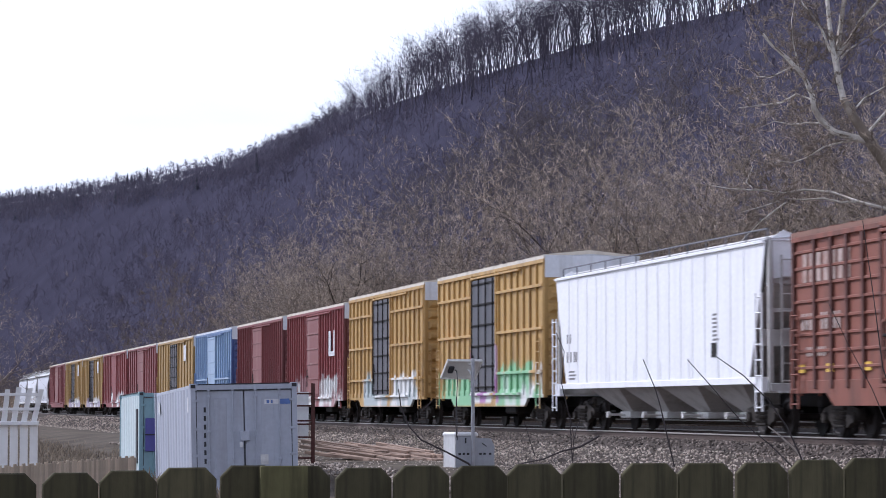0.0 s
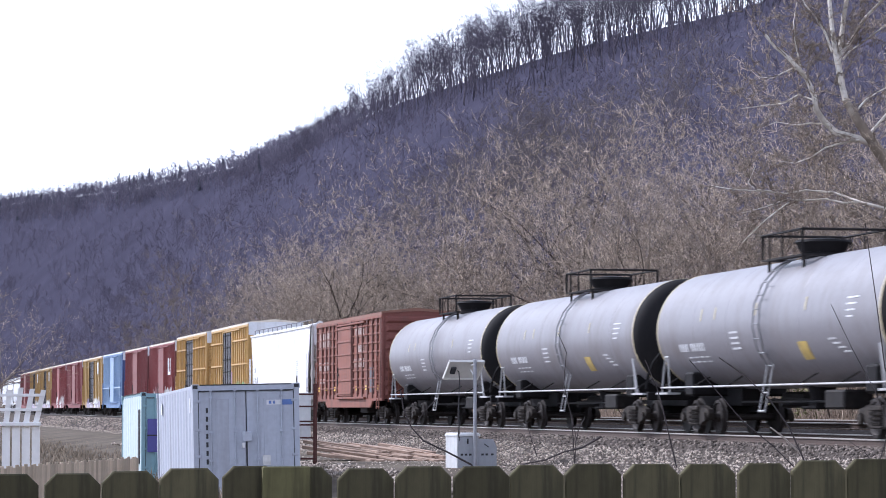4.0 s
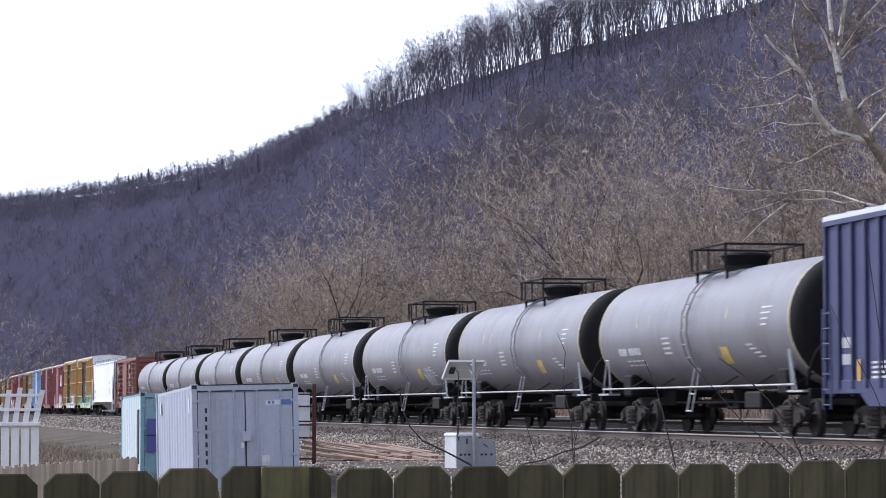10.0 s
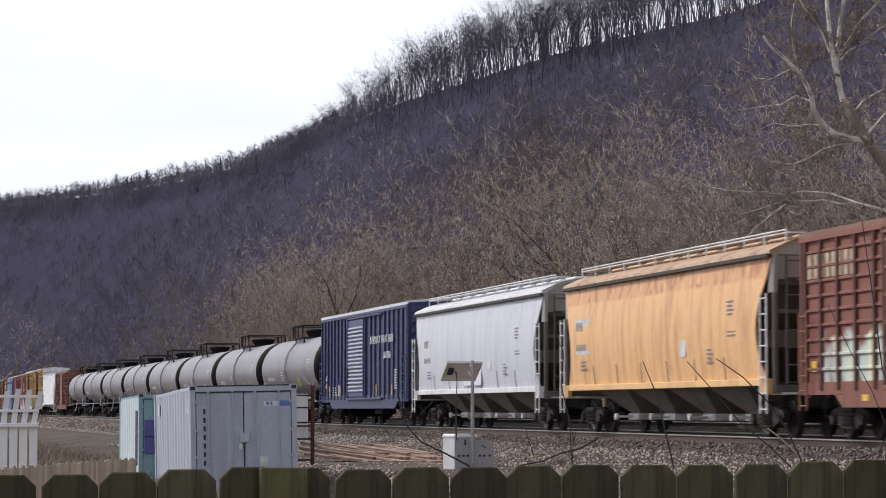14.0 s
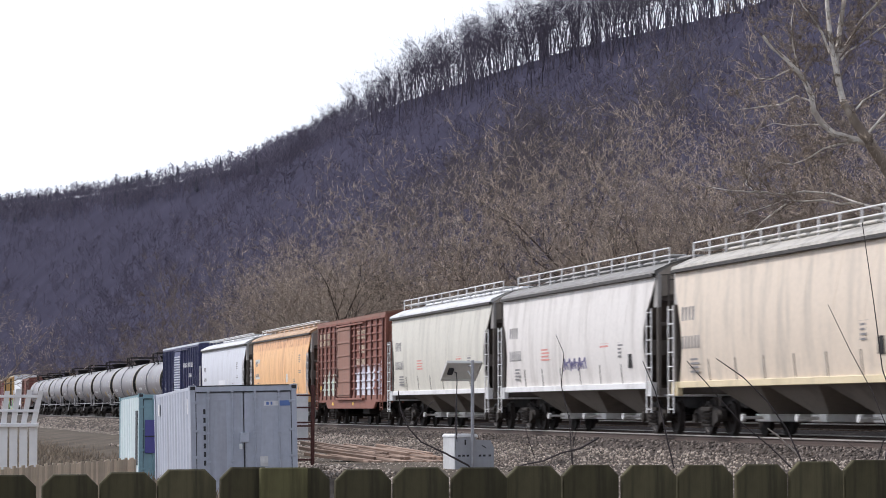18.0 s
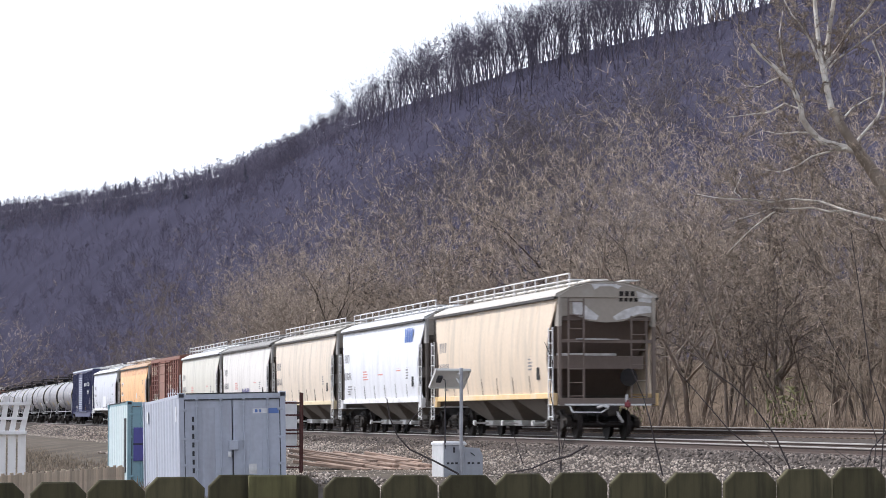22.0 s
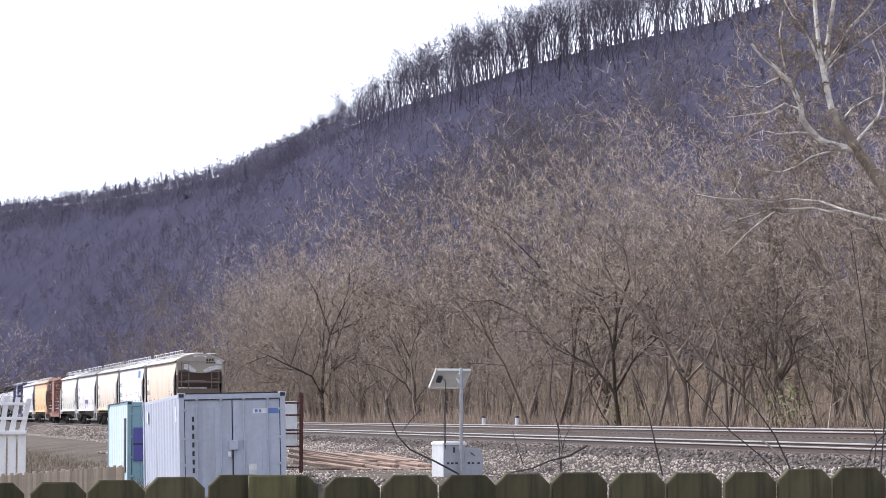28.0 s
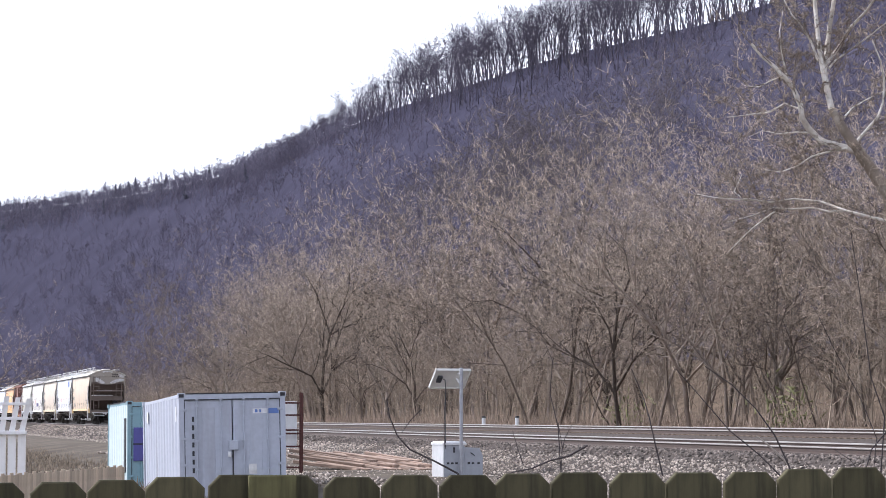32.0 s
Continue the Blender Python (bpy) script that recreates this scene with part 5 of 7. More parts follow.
for z, y, w in ((2.02, -0.035, 0.02), (2.27, -0.07, 0.04)):
    part("cross_slat", Shape().box(-0.8, 0.76 + w, y - 0.03, y - 0.012, z - 0.025, z + 0.025, 0.004), M["white_slat"], trellis)

# ---- bare shrub stems beyond the fence ----
STEMS = [
    ("dark_twig", 0.007, [(-21, 7), (-20, 0), (-17, -7), (-12.5, -12), (-3, -16.5), (5.5, -21), (9, -30)]),
    ("dark_twig", 0.004, [(-15.5, -6), (-12, -1), (-8, 3)]),
    ("dark_twig", 0.004, [(0.6, 4), (0.4, -6), (0.8, -11)]),
    ("dark_twig", 0.006, [(70.5, 18), (75, 7), (77, 0), (79, -9), (82, -22)]),
    ("dark_twig", 0.006, [(87, 18), (95, 9), (107, -5), (118, -14), (126, -22), (130, -30)]),
    ("dark_twig", 0.006, [(98, 19), (108, 12), (117, 3), (124, -7), (129, -18), (133, -30)]),
    ("pale_twig", 0.009, [(117, -7), (121, -10), (128, -16.5), (134, -26)]),
    ("dark_twig", 0.004, [(38, 28), (41, 21), (40, 9), (43, -4), (44, -21)]),
    ("dark_twig", 0.004, [(140, 39), (148, 22), (156, 7), (162, -8), (160, -25)]),
    ("dark_twig", 0.006, [(153, 70), (157, 40), (160, 15), (165, 0), (163, -25)]),
    ("dark_twig", 0.007, [(20, -23), (26, -20.5), (33, -19.2), (40, -16.2), (47, -14.5), (54, -10.5)]),
    ("dark_twig", 0.004, [(26, -5), (28, -12), (30, -18)]),
    ("dark_twig", 0.004, [(43, -2), (44.5, -11), (44, -22)]),
    ("dark_twig", 0.004, [(48, -3), (45.5, -8), (44.5, -12)]),
    ("dark_twig", 0.004, [(146, -12), (152, -16), (158, -24)]),
    ("dark_twig", 0.006, [(157, -22), (160, -12), (166, -5), (175, 4)]),
]
shrub = thing("bare_shrub", "thin dark bare shrub stems beyond the fence", "shrub")
for k, (tone, rad, pts) in enumerate(STEMS):
    line = [Vector(spot(a, b, 13 + 0.6 * (k % 5))) for a, b in pts]
    sh = Shape()
    for i in range(len(line) - 1):
        f = i / len(line)
        sh.tube(line[i], line[i + 1], 0.85 * rad * (0.45 + 0.6 * f), 0.85 * rad * (0.45 + 0.6 * (f + 1 / len(line))), 6)
    part("stem", sh, M[tone], shrub)


# ---- train: shared running gear ----
CARS = []


def rolling(name, label, category, front, rear):
    """A railcar: x forward, y to its left side, z = 0 on the rails."""
    ob = thing(name, label, category, "freight cars of the passing train")
    CARS.append((ob, (front + rear) / 2))
    return ob


def wheelset_shape():
    sh = Shape()
    n = 14
    for side in (1, -1):
        prof = [(0.66, 0.08), (0.685, 0.10), (0.69, 0.32), (0.675, 0.35), (0.675, 0.475), (0.705, 0.475), (0.715, 0.435), (0.80, 0.425), (0.805, 0.36), (0.77, 0.33), (0.76, 0.15), (0.82, 0.12), (0.83, 0.08)]
        rings = [[(r * math.cos(2 * math.pi * i / n), y * side, 0.435 + r * math.sin(2 * math.pi * i / n)) for i in range(n)] for y, r in prof]
        sh.loft(rings)
    return sh.tube((0, -1.05, 0.435), (0, 1.05, 0.435), 0.08, n=10)


def side_frame_shape():
    """Cast side frame: arched top, spring window, journal ends."""
    sh = Shape()
    outer = [(-1.15, 0.52), (-1.10, 0.62), (-0.55, 0.72), (0.55, 0.72), (1.10, 0.62), (1.15, 0.52), (1.08, 0.38), (0.80, 0.42), (0.42, 0.22), (-0.42, 0.22), (-0.80, 0.42), (-1.08, 0.38)]
    sh.loft([[(x, 0.96, z) for x, z in outer], [(x * 0.98, 1.10, z) for x, z in outer]])
    for x in (-0.9, 0.9):
        sh.tube((x, 1.08, 0.435), (x, 1.17, 0.435), 0.13, 0.12, 12)
    for x in (-0.24, -0.08, 0.08, 0.24):
        for k in range(3):
            sh.tube((x, 1.12, 0.30 + 0.10 * k), (x, 1.12, 0.36 + 0.10 * k), 0.075, 0.075, 6)
    return sh.box(-0.36, 0.36, 1.08, 1.16, 0.235, 0.285, 0.01).box(-0.36, 0.36, 1.07, 1.17, 0.60, 0.70, 0.015)


TRUCK = {"wheelset": mesh_of("wheelset", wheelset_shape(), M["wheel"], 35), "side_frame": mesh_of("side_frame", side_frame_shape(), M["cast"], 30),
         "bolster": mesh_of("bolster", Shape().box(-0.22, 0.22, -0.95, 0.95, 0.42, 0.72, 0.03).tube((0, 0, 0.70), (0, 0, 0.86), 0.2, n=12).box(-0.75, 0.75, -0.35, -0.28, 0.5, 0.58).box(-0.75, 0.75, 0.28, 0.35, 0.5, 0.58), M["black_steel"])}


def trucks(car, reach):
    for x in (reach, -reach):
        tr = part("truck", TRUCK["bolster"], None, car, "black cast steel four-wheel truck", m=pose(x, 0, 0))
        for dx in (0.9, -0.9):
            part("wheelset", TRUCK["wheelset"], None, tr, m=pose(dx, 0, 0))
        part("side_frame", TRUCK["side_frame"], None, tr)
        part("side_frame", TRUCK["side_frame"], None, tr, m=pose(0, 0, 0, 0, 0, 180))


def couplers(car, L):
    for s in (1, -1):
        sh = Shape().box(min(s * (L / 2 - 0.5), s * (L / 2 + 0.38)), max(s * (L / 2 - 0.5), s * (L / 2 + 0.38)), -0.07, 0.07, 0.74, 0.92, 0.02)
        sh.box(min(s * (L / 2 + 0.3), s * (L / 2 + 0.56)), max(s * (L / 2 + 0.3), s * (L / 2 + 0.56)), -0.14, 0.12, 0.68, 0.97, 0.04)
        part("coupler", sh, M["cast"], car)
        hose = Shape().pipe([(s * (L / 2 + 0.05), 0.35, 0.8), (s * (L / 2 + 0.25), 0.38, 0.5), (s * (L / 2 + 0.45), 0.25, 0.42), (s * (L / 2 + 0.52), 0.1, 0.5)], 0.022)
        part("brake_hose", hose, M["black_steel"], car, "black rubber air hose")


def ladder(sh, x, w, z0, z1, y, rungs, r=0.018):
    """Side ladder: two stiles and rungs, standing off the wall at y."""
    for dx in (-w / 2, w / 2):
        sh.box(x + dx - 0.025, x + dx + 0.025, y - 0.015, y + 0.015, z0, z1)
    for k in range(rungs):
        z = z0 + 0.1 + (z1 - z0 - 0.2) * k / max(1, rungs - 1)
        sh.tube((x - w / 2, y, z), (x + w / 2, y, z), r, r, 6)
    return sh


def end_ladder(sh, s, xe, yc, w, z0, z1, rungs, r=0.018):
    for dy in (-w / 2, w / 2):
        sh.box(min(xe, xe + s * 0.03), max(xe, xe + s * 0.03), yc + dy - 0.025, yc + dy + 0.025, z0, z1)
    for k in range(rungs):
        z = z0 + 0.1 + (z1 - z0 - 0.2) * k / max(1, rungs - 1)
        sh.tube((xe + s * 0.015, yc - w / 2, z), (xe + s * 0.015, yc + w / 2, z), r, r, 6)
    return sh


def writing(sh, x, z, height, word_lengths, y, slant=0.0, fill=0.62):
    """Plain bars of the size of painted characters, running rearwards from x on the left side."""
    step = height * 0.72
    for n in word_lengths:
        for _ in range(n):
            a, b = x, x - step * fill
            sh.add([(a, y, z), (b, y, z), (b + slant, y, z + height), (a + slant, y, z + height), (a, y + 0.004, z), (b, y + 0.004, z), (b + slant, y + 0.004, z + height), (a + slant, y + 0.004, z + height)],
                   [(0, 1, 2, 3), (4, 5, 6, 7), (0, 1, 5, 4), (1, 2, 6, 5), (2, 3, 7, 6), (3, 0, 4, 7)])
            x -= step
        x -= step * 0.8
    return sh


def chequer(sh, x, z, w, h, y, seed):
    """Small data panel of thin bars."""
    r = random.Random(seed)
    k = z + h
    while k > z:
        sh.box(x - w * r.uniform(0.55, 1), x, y, y + 0.004, k - 0.05, k)
        k -= 0.10
    return sh


# ---- boxcars ----
def boxcar(name, label, front, rear, top, wall, posts, door, end_mat=None, roof_mat=None, straps=(), seams=0, post_w=0.07, post_d=0.075,
           sill_z=0.95, belly=0.68, louvers=0, door_mat=None, end_top=None, door_style="panel", post_mat=None, trim_mat=None, reach=None, detail=True):
    """posts: distances from the front end; door: (start, end) from the front end."""
    L = rear - front
    car = rolling(name, label, "boxcar", front, rear)
    fx = L / 2
    eave = top - 0.14
    hw = 1.46
    end_mat, roof_mat, door_mat, post_mat, trim_mat = end_mat or wall, roof_mat or M["roof_grey"], door_mat or wall, post_mat or wall, trim_mat or wall
    body = Shape().box(-fx + 0.06, fx - 0.06, -hw, hw, 1.02, eave, 0.015)
    body = part("body", body, wall, car)
    # roof: shallow gable with an eave lip
    prof = [(-hw - 0.06, eave - 0.05), (-hw - 0.06, eave + 0.05), (0, top + 0.06), (hw + 0.06, eave + 0.05), (hw + 0.06, eave - 0.05), (hw - 0.02, eave + 0.012), (0, top - 0.04), (-hw + 0.02, eave + 0.012)]
    roof = part("roof", Shape().loft([[(-fx - 0.02, y, z) for y, z in prof], [(fx + 0.02, y, z) for y, z in prof]]), roof_mat, car)
    caps = Shape()
    n = int(L / 1.1)
    for k in range(n + 1):
        x = -fx + 0.3 + (L - 0.6) * k / n
        for s in (1, -1):
            caps.add([(x - 0.05, s * hw, eave + 0.05), (x + 0.05, s * hw, eave + 0.05), (x + 0.05, 0, top + 0.06), (x - 0.05, 0, top + 0.06), (x - 0.05, s * hw, eave + 0.085), (x + 0.05, s * hw, eave + 0.085), (x + 0.05, 0, top + 0.095), (x - 0.05, 0, top + 0.095)],
                     [(0, 1, 2, 3), (4, 5, 6, 7), (0, 1, 5, 4), (1, 2, 6, 5), (2, 3, 7, 6), (3, 0, 4, 7)])
    tagged(part("roof_cap", caps, roof_mat, roof), kind="stuff")
    part("top_rail", Shape().box(-fx, fx, hw + 0.01, hw + 0.075, eave - 0.17, eave - 0.055, 0.01).box(-fx, fx, -hw - 0.075, -hw - 0.01, eave - 0.17, eave - 0.055, 0.01), trim_mat, car)
    for s in (1, -1):
        y0, y1 = sorted((s * (hw - 0.004), s * (hw + post_d)))
        for d in posts:
            if s < 0 and not detail:
                continue
            x = fx - d
            part("side_post", Shape().box(x - post_w / 2, x + post_w / 2, y0, y1, sill_z + 0.1, eave - 0.17, 0.01), post_mat, car)
        sill = Shape()
        for a, b, z in ((-fx, -fx + 2.6, sill_z), (-fx + 2.6, fx - 2.6, belly), (fx - 2.6, fx, sill_z)):
            sill.box(a, b, *sorted((s * (hw - 0.05), s * (hw + 0.03))), z, sill_z + 0.28, 0.008)
        for a, b in ((-fx + 2.6, -fx + 2.1), (fx - 2.6, fx - 2.1)):
            ya, yb = s * (hw - 0.05), s * (hw + 0.03)
            sill.add([(a, ya, belly), (b, ya, sill_z), (a, ya, sill_z), (a, yb, belly), (b, yb, sill_z), (a, yb, sill_z)], [(0, 1, 2), (3, 4, 5), (0, 1, 4, 3), (1, 2, 5, 4), (2, 0, 3, 5)])
        part("side_sill", sill, trim_mat, car)
    y = hw
    for z in straps:
        for d0, d1 in ((0.15, door[0] - 0.1), (door[1] + 0.1, L - 0.15)):
            part("strap", Shape().box(fx - d1, fx - d0, y - 0.004, y + post_d + 0.02, z - 0.045, z + 0.045, 0.008), post_mat, car)
    if seams:
        ribs = Shape()
        for k in range(seams):
            z = sill_z + 0.55 + (eave - sill_z - 0.95) * k / (seams - 1)
            cuts = [d for d in posts if d < door[0]] + [door[0]]
            cuts2 = [door[1]] + [d for d in posts if d > door[1]]
            for run in (cuts, cuts2):
                for a, b in zip(run, run[1:]):
                    ribs.box(fx - b + 0.06, fx - a - 0.06, y - 0.004, y + 0.045, z - 0.035, z + 0.035, 0.012)
        tagged(part("panel_rib", ribs, wall, car), kind="stuff")
    # door with its tracks, rods and handle
    dx1, dx0 = fx - door[0], fx - door[1]
    dz0, dz1 = sill_z + 0.22, eave - 0.3
    slab = part("door", Shape().box(dx0 + 0.04, dx1 - 0.04, y + 0.012, y + 0.085, dz0, dz1, 0.015), door_mat, car)
    if louvers:
        for k in range(louvers):
            z = dz0 + 0.25 + (dz1 - dz0 - 0.6) * k / (louvers - 1)
            part("door_louver", Shape().box(dx0 + 0.2, dx1 - 0.35, y + 0.085, y + 0.135, z - 0.042, z + 0.042, 0.018), M["louver"], slab)
        part("door_edge", Shape().box(dx0 + 0.05, dx0 + 0.13, y + 0.085, y + 0.15, dz0, dz1), door_mat, slab)
        part("door_edge", Shape().box(dx1 - 0.2, dx1 - 0.13, y + 0.085, y + 0.12, dz0, dz1), door_mat, slab)
    elif door_style == "panel":
        for k in range(6):
            z = dz0 + 0.1 + (dz1 - dz0 - 0.2) * k / 5
            part("door_rib", Shape().box(dx0 + 0.06, dx1 - 0.06, y + 0.08, y + 0.115, z - 0.035, z + 0.035, 0.008), door_mat, slab)
    else:
        for k in range(4):
            x = dx0 + 0.18 + (dx1 - dx0 - 0.36) * k / 3
            part("door_rod", Shape().tube((x, y + 0.14, dz0), (x, y + 0.14, dz1), 0.028, n=6), M["black_steel"], slab)
        for k in range(6):
            z = dz0 + 0.15 + (dz1 - dz0 - 0.3) * k / 5
            part("door_rib", Shape().box(dx0 + 0.06, dx1 - 0.06, y + 0.08, y + 0.13, z - 0.03, z + 0.03, 0.008), M["black_steel"], slab)
    part("door_handle", Shape().box(dx1 - 0.5, dx1 - 0.2, y + 0.115, y + 0.16, 2.05, 2.11, 0.01).box(dx1 - 0.3, dx1 - 0.26, y + 0.11, y + 0.15, 1.6, 2.4, 0.008), M["black_steel"], slab)
    for a in (door[0] - 0.06, door[1] + 0.06):
        part("door_post", Shape().box(fx - a - 0.06, fx - a + 0.06, y - 0.004, y + 0.11, sill_z + 0.12, eave - 0.12, 0.012), post_mat, car)
    span = door[1] - door[0]
    part("door_track", Shape().box(fx - door[1] - span * 0.95, dx1 + 0.1, y + 0.02, y + 0.14, dz0 - 0.13, dz0 - 0.05, 0.01), trim_mat, car)
    part("door_track", Shape().box(fx - door[1] - span * 0.95, dx1 + 0.1, y + 0.02, y + 0.12, dz1 + 0.03, dz1 + 0.10, 0.01), trim_mat, car)
    # ends: corrugated sheet
    for s in (1, -1):
        gable = [(-hw, eave - 0.02), (hw, eave - 0.02), (hw, eave + 0.03), (0, top + 0.03), (-hw, eave + 0.03)]
        part("gable", Shape().loft([[(s * (fx - 0.06), y, z) for y, z in gable], [(s * (fx - 0.015), y, z) for y, z in gable]]), end_top or end_mat, car)
        end = part("end_panel", Shape().box(*sorted((s * (fx - 0.06), s * (fx - 0.02))), -hw + 0.02, hw - 0.02, 1.02, eave - 0.01, 0.005), end_mat, car)
        cor = Shape()
        z_hi = eave - 0.75 if end_top else eave - 0.25
        nr = 9
        for k in range(nr):
            z = 1.3 + (z_hi - 1.3) * k / (nr - 1)
            hh = 0.40 * (z_hi - 1.3) / (nr - 1)
            x0, x1 = s * (fx - 0.022), s * (fx + 0.06)
            cor.add([(x0, -1.36, z - hh), (x0, 1.36, z - hh), (x0, 1.36, z + hh), (x0, -1.36, z + hh), (x1, -1.24, z - hh * 0.35), (x1, 1.24, z - hh * 0.35), (x1, 1.24, z + hh * 0.35), (x1, -1.24, z + hh * 0.35)],
                    [(0, 1, 5, 4), (1, 2, 6, 5), (2, 3, 7, 6), (3, 0, 4, 7), (4, 5, 6, 7), (0, 3, 2, 1)])
        tagged(part("end_corrugation", cor, end_mat, end), kind="stuff")
        if end_top:
            part("end_cap", Shape().box(*sorted((s * (fx - 0.03), s * (fx + 0.035))), -hw - 0.02, hw + 0.02, eave - 0.62, eave + 0.05, 0.01), end_top, end, "white-painted top of the car end")
        for yc in (hw - 0.005, -hw + 0.005):
            part("corner_post", Shape().box(*sorted((s * (fx - 0.10), s * (fx + 0.012))), yc - 0.055, yc + 0.055, sill_z, eave, 0.015), end_mat, car)
    for s in (1, -1):
        part("side_ladder", ladder(Shape(), s * (fx - 0.42), 0.46, 0.62, 2.75, hw + 0.14, 7), trim_mat, car)
        part("end_ladder", end_ladder(Shape(), s, s * (fx + 0.08), 1.05, 0.42, 0.9, 2.9, 6), trim_mat, car)
        part("grab_iron", Shape().pipe([(s * (fx + 0.02), -1.2, 1.5), (s * (fx + 0.10), -1.2, 1.5), (s * (fx + 0.10), -0.7, 1.5), (s * (fx + 0.02), -0.7, 1.5)], 0.016), trim_mat, car)
    part("brake_wheel", Shape().tube((-fx - 0.10, -0.55, 2.3), (-fx - 0.13, -0.55, 2.3), 0.27, n=16).tube((-fx, -0.55, 2.3), (-fx - 0.12, -0.55, 2.3), 0.04), M["black_steel"], car)
    part("underframe", Shape().box(-fx + 0.2, fx - 0.2, -0.32, 0.32, 0.66, 1.02, 0.03).box(-2.4, -0.9, 0.5, 1.1, 0.45, 0.95, 0.05).tube((0.6, -0.8, 0.7), (2.4, -0.8, 0.7), 0.22, n=12).box(-fx + 0.2, fx - 0.2, -1.4, 1.4, 0.96, 1.02), M["black_steel"], car)
    couplers(car, L)
    trucks(car, reach or (L / 2 - 1.9))
    return car, hw + 0.004


# ---- covered hoppers ----
def hopper(label, front, rear, wall, roof_mat, sill_mat, bays=3, eave=4.12, top=4.62, curved=True, rail_top=4.84, ribs=0, under=None, frame=None):
    L = rear - front
    fx = L / 2
    car = rolling("covered_hopper", label, "hopper car", front, rear)
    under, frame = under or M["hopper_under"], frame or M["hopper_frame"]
    z0 = 1.32

    def half(z):
        v = (z - z0) / (eave - z0)
        return 1.47 + (0.12 * math.sin(math.pi * min(1, v * 0.92 + 0.06)) if curved else 0.07)

    def inset(z):
        v = (z - z0) / (eave - z0)
        return (0.30 + 0.85 * math.sin(math.pi * (1 - v) * 0.80) ** 1.6 * (1 if v < 0.99 else 0)) if curved else 0.25 + 1.15 * (1 - v) ** 1.2

    lev = [z0 + (eave - z0) * k / 12 for k in range(13)]
    for s in (1, -1):
        outer = [[(fx - inset(z) - (2 * (fx - inset(z))) * i / 10, s * half(z), z) for i in range(11)] for z in lev]
        inner = [[(x, y - s * 0.035, z) for x, y, z in row] for row in outer]
        rings = [o + i[::-1] for o, i in zip(outer, inner)]
        part("side_sheet", Shape().loft(rings), wall, car, smooth=40)
        count = ribs or 8
        for k in range(1, count):
            f = k / count
            w = 0.022 if ribs else 0.012
            d = 0.014 if ribs else 0.004
            zs = [q for q in lev] if not ribs else [lev[0], lev[-1]]
            rings = []
            for z in zs:
                xx = (fx - inset(z)) * (1 - 2 * f) if not ribs else (fx - 0.75) * (1 - 2 * f)
                if ribs and abs(xx) > fx - inset(lev[0]) - 0.1:
                    break
                rings.append([(xx - w, s * (half(z) - 0.004), z), (xx + w, s * (half(z) - 0.004), z), (xx + w * 0.6, s * (half(z) + d), z), (xx - w * 0.6, s * (half(z) + d), z)])
            if len(rings) > 1:
                part("side_rib" if ribs else "weld_seam", Shape().loft(rings), wall, car)
        stubs = Shape()
        for k in range(1, 7):
            xx = (fx - 1.2) * (1 - 2 * k / 7)
            stubs.loft([[(xx - 0.014, s * (half(z) - 0.004), z), (xx + 0.014, s * (half(z) - 0.004), z), (xx + 0.014, s * (half(z) + 0.014), z), (xx - 0.014, s * (half(z) + 0.014), z)] for z in (z0 + 0.02, z0 + 0.2, z0 + 0.4, z0 + 0.55)])
        tagged(part("side_stiffener", stubs, frame if not ribs else wall, car), kind="stuff")
    # core with sloping ends
    rings = []
    for z, xe in ((z0 - 0.02, fx - 3.1), (2.2, fx - 2.0), (3.42, fx - 0.62), (3.46, fx - 0.34), (eave + 0.02, fx - 0.34)):
        hy = 1.40
        rings.append([(xe, hy, z), (-xe, hy, z), (-xe, -hy, z), (xe, -hy, z)])
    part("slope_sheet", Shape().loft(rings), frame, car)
    # roof
    rp = [(1.50, eave), (1.56, eave + 0.03), (1.54, eave + 0.10), (1.1, eave + 0.30), (0.6, top - 0.06), (0, top)]
    if not curved:
        rp = [(1.50, eave), (1.53, eave + 0.015), (1.50, eave + 0.035), (0.9, top - 0.05), (0.4, top - 0.01), (0, top)]
    rp = rp + [(-y, z) for y, z in rp[-2::-1]]
    part("roof", Shape().loft([[(-fx + 0.28, y, z) for y, z in rp], [(-fx + 0.20, y, z + 0.015) for y, z in rp], [(fx - 0.20, y, z + 0.015) for y, z in rp], [(fx - 0.28, y, z) for y, z in rp]]), roof_mat, car, smooth=35)
    # On curved cars the dark angle draws the shade under the roof edge.
    part("eave_angle", Shape().box(-fx + 0.25, fx - 0.25, 1.50, 1.60, eave - 0.05, eave + 0.025, 0.008).box(-fx + 0.25, fx - 0.25, -1.60, -1.50, eave - 0.05, eave + 0.025, 0.008), M["eave_shade"] if curved else wall, car)
    n = 10
    for k in range(n):
        x = (fx - 1.6) * (1 - 2 * k / (n - 1))
        part("hatch_cover", Shape().box(x - 0.62, x + 0.62, -0.32, 0.32, top - 0.02, top + 0.09, 0.05), roof_mat, car)
    # running boards and their rails
    for s in (1, -1):
        board = Shape().box(-fx + 0.4, fx - 0.4, *sorted((s * 0.62, s * 1.05)), top + 0.02, top + 0.05)
        part("running_board", board, M["galvanised"], car)
        out = 1.05 if curved else 1.38
        if curved and s < 0:
            continue
        rail = Shape().pipe([(-fx + 0.5, s * out, rail_top), (fx - 0.5, s * out, rail_top)], 0.022)
        posts = 13
        for k in range(posts):
            x = (fx - 0.5) * (1 - 2 * k / (posts - 1))
            rail.box(x - 0.018, x + 0.018, *sorted((s * (out - 0.015), s * (out + 0.015))), eave + (0.28 if curved else 0.04), rail_top)
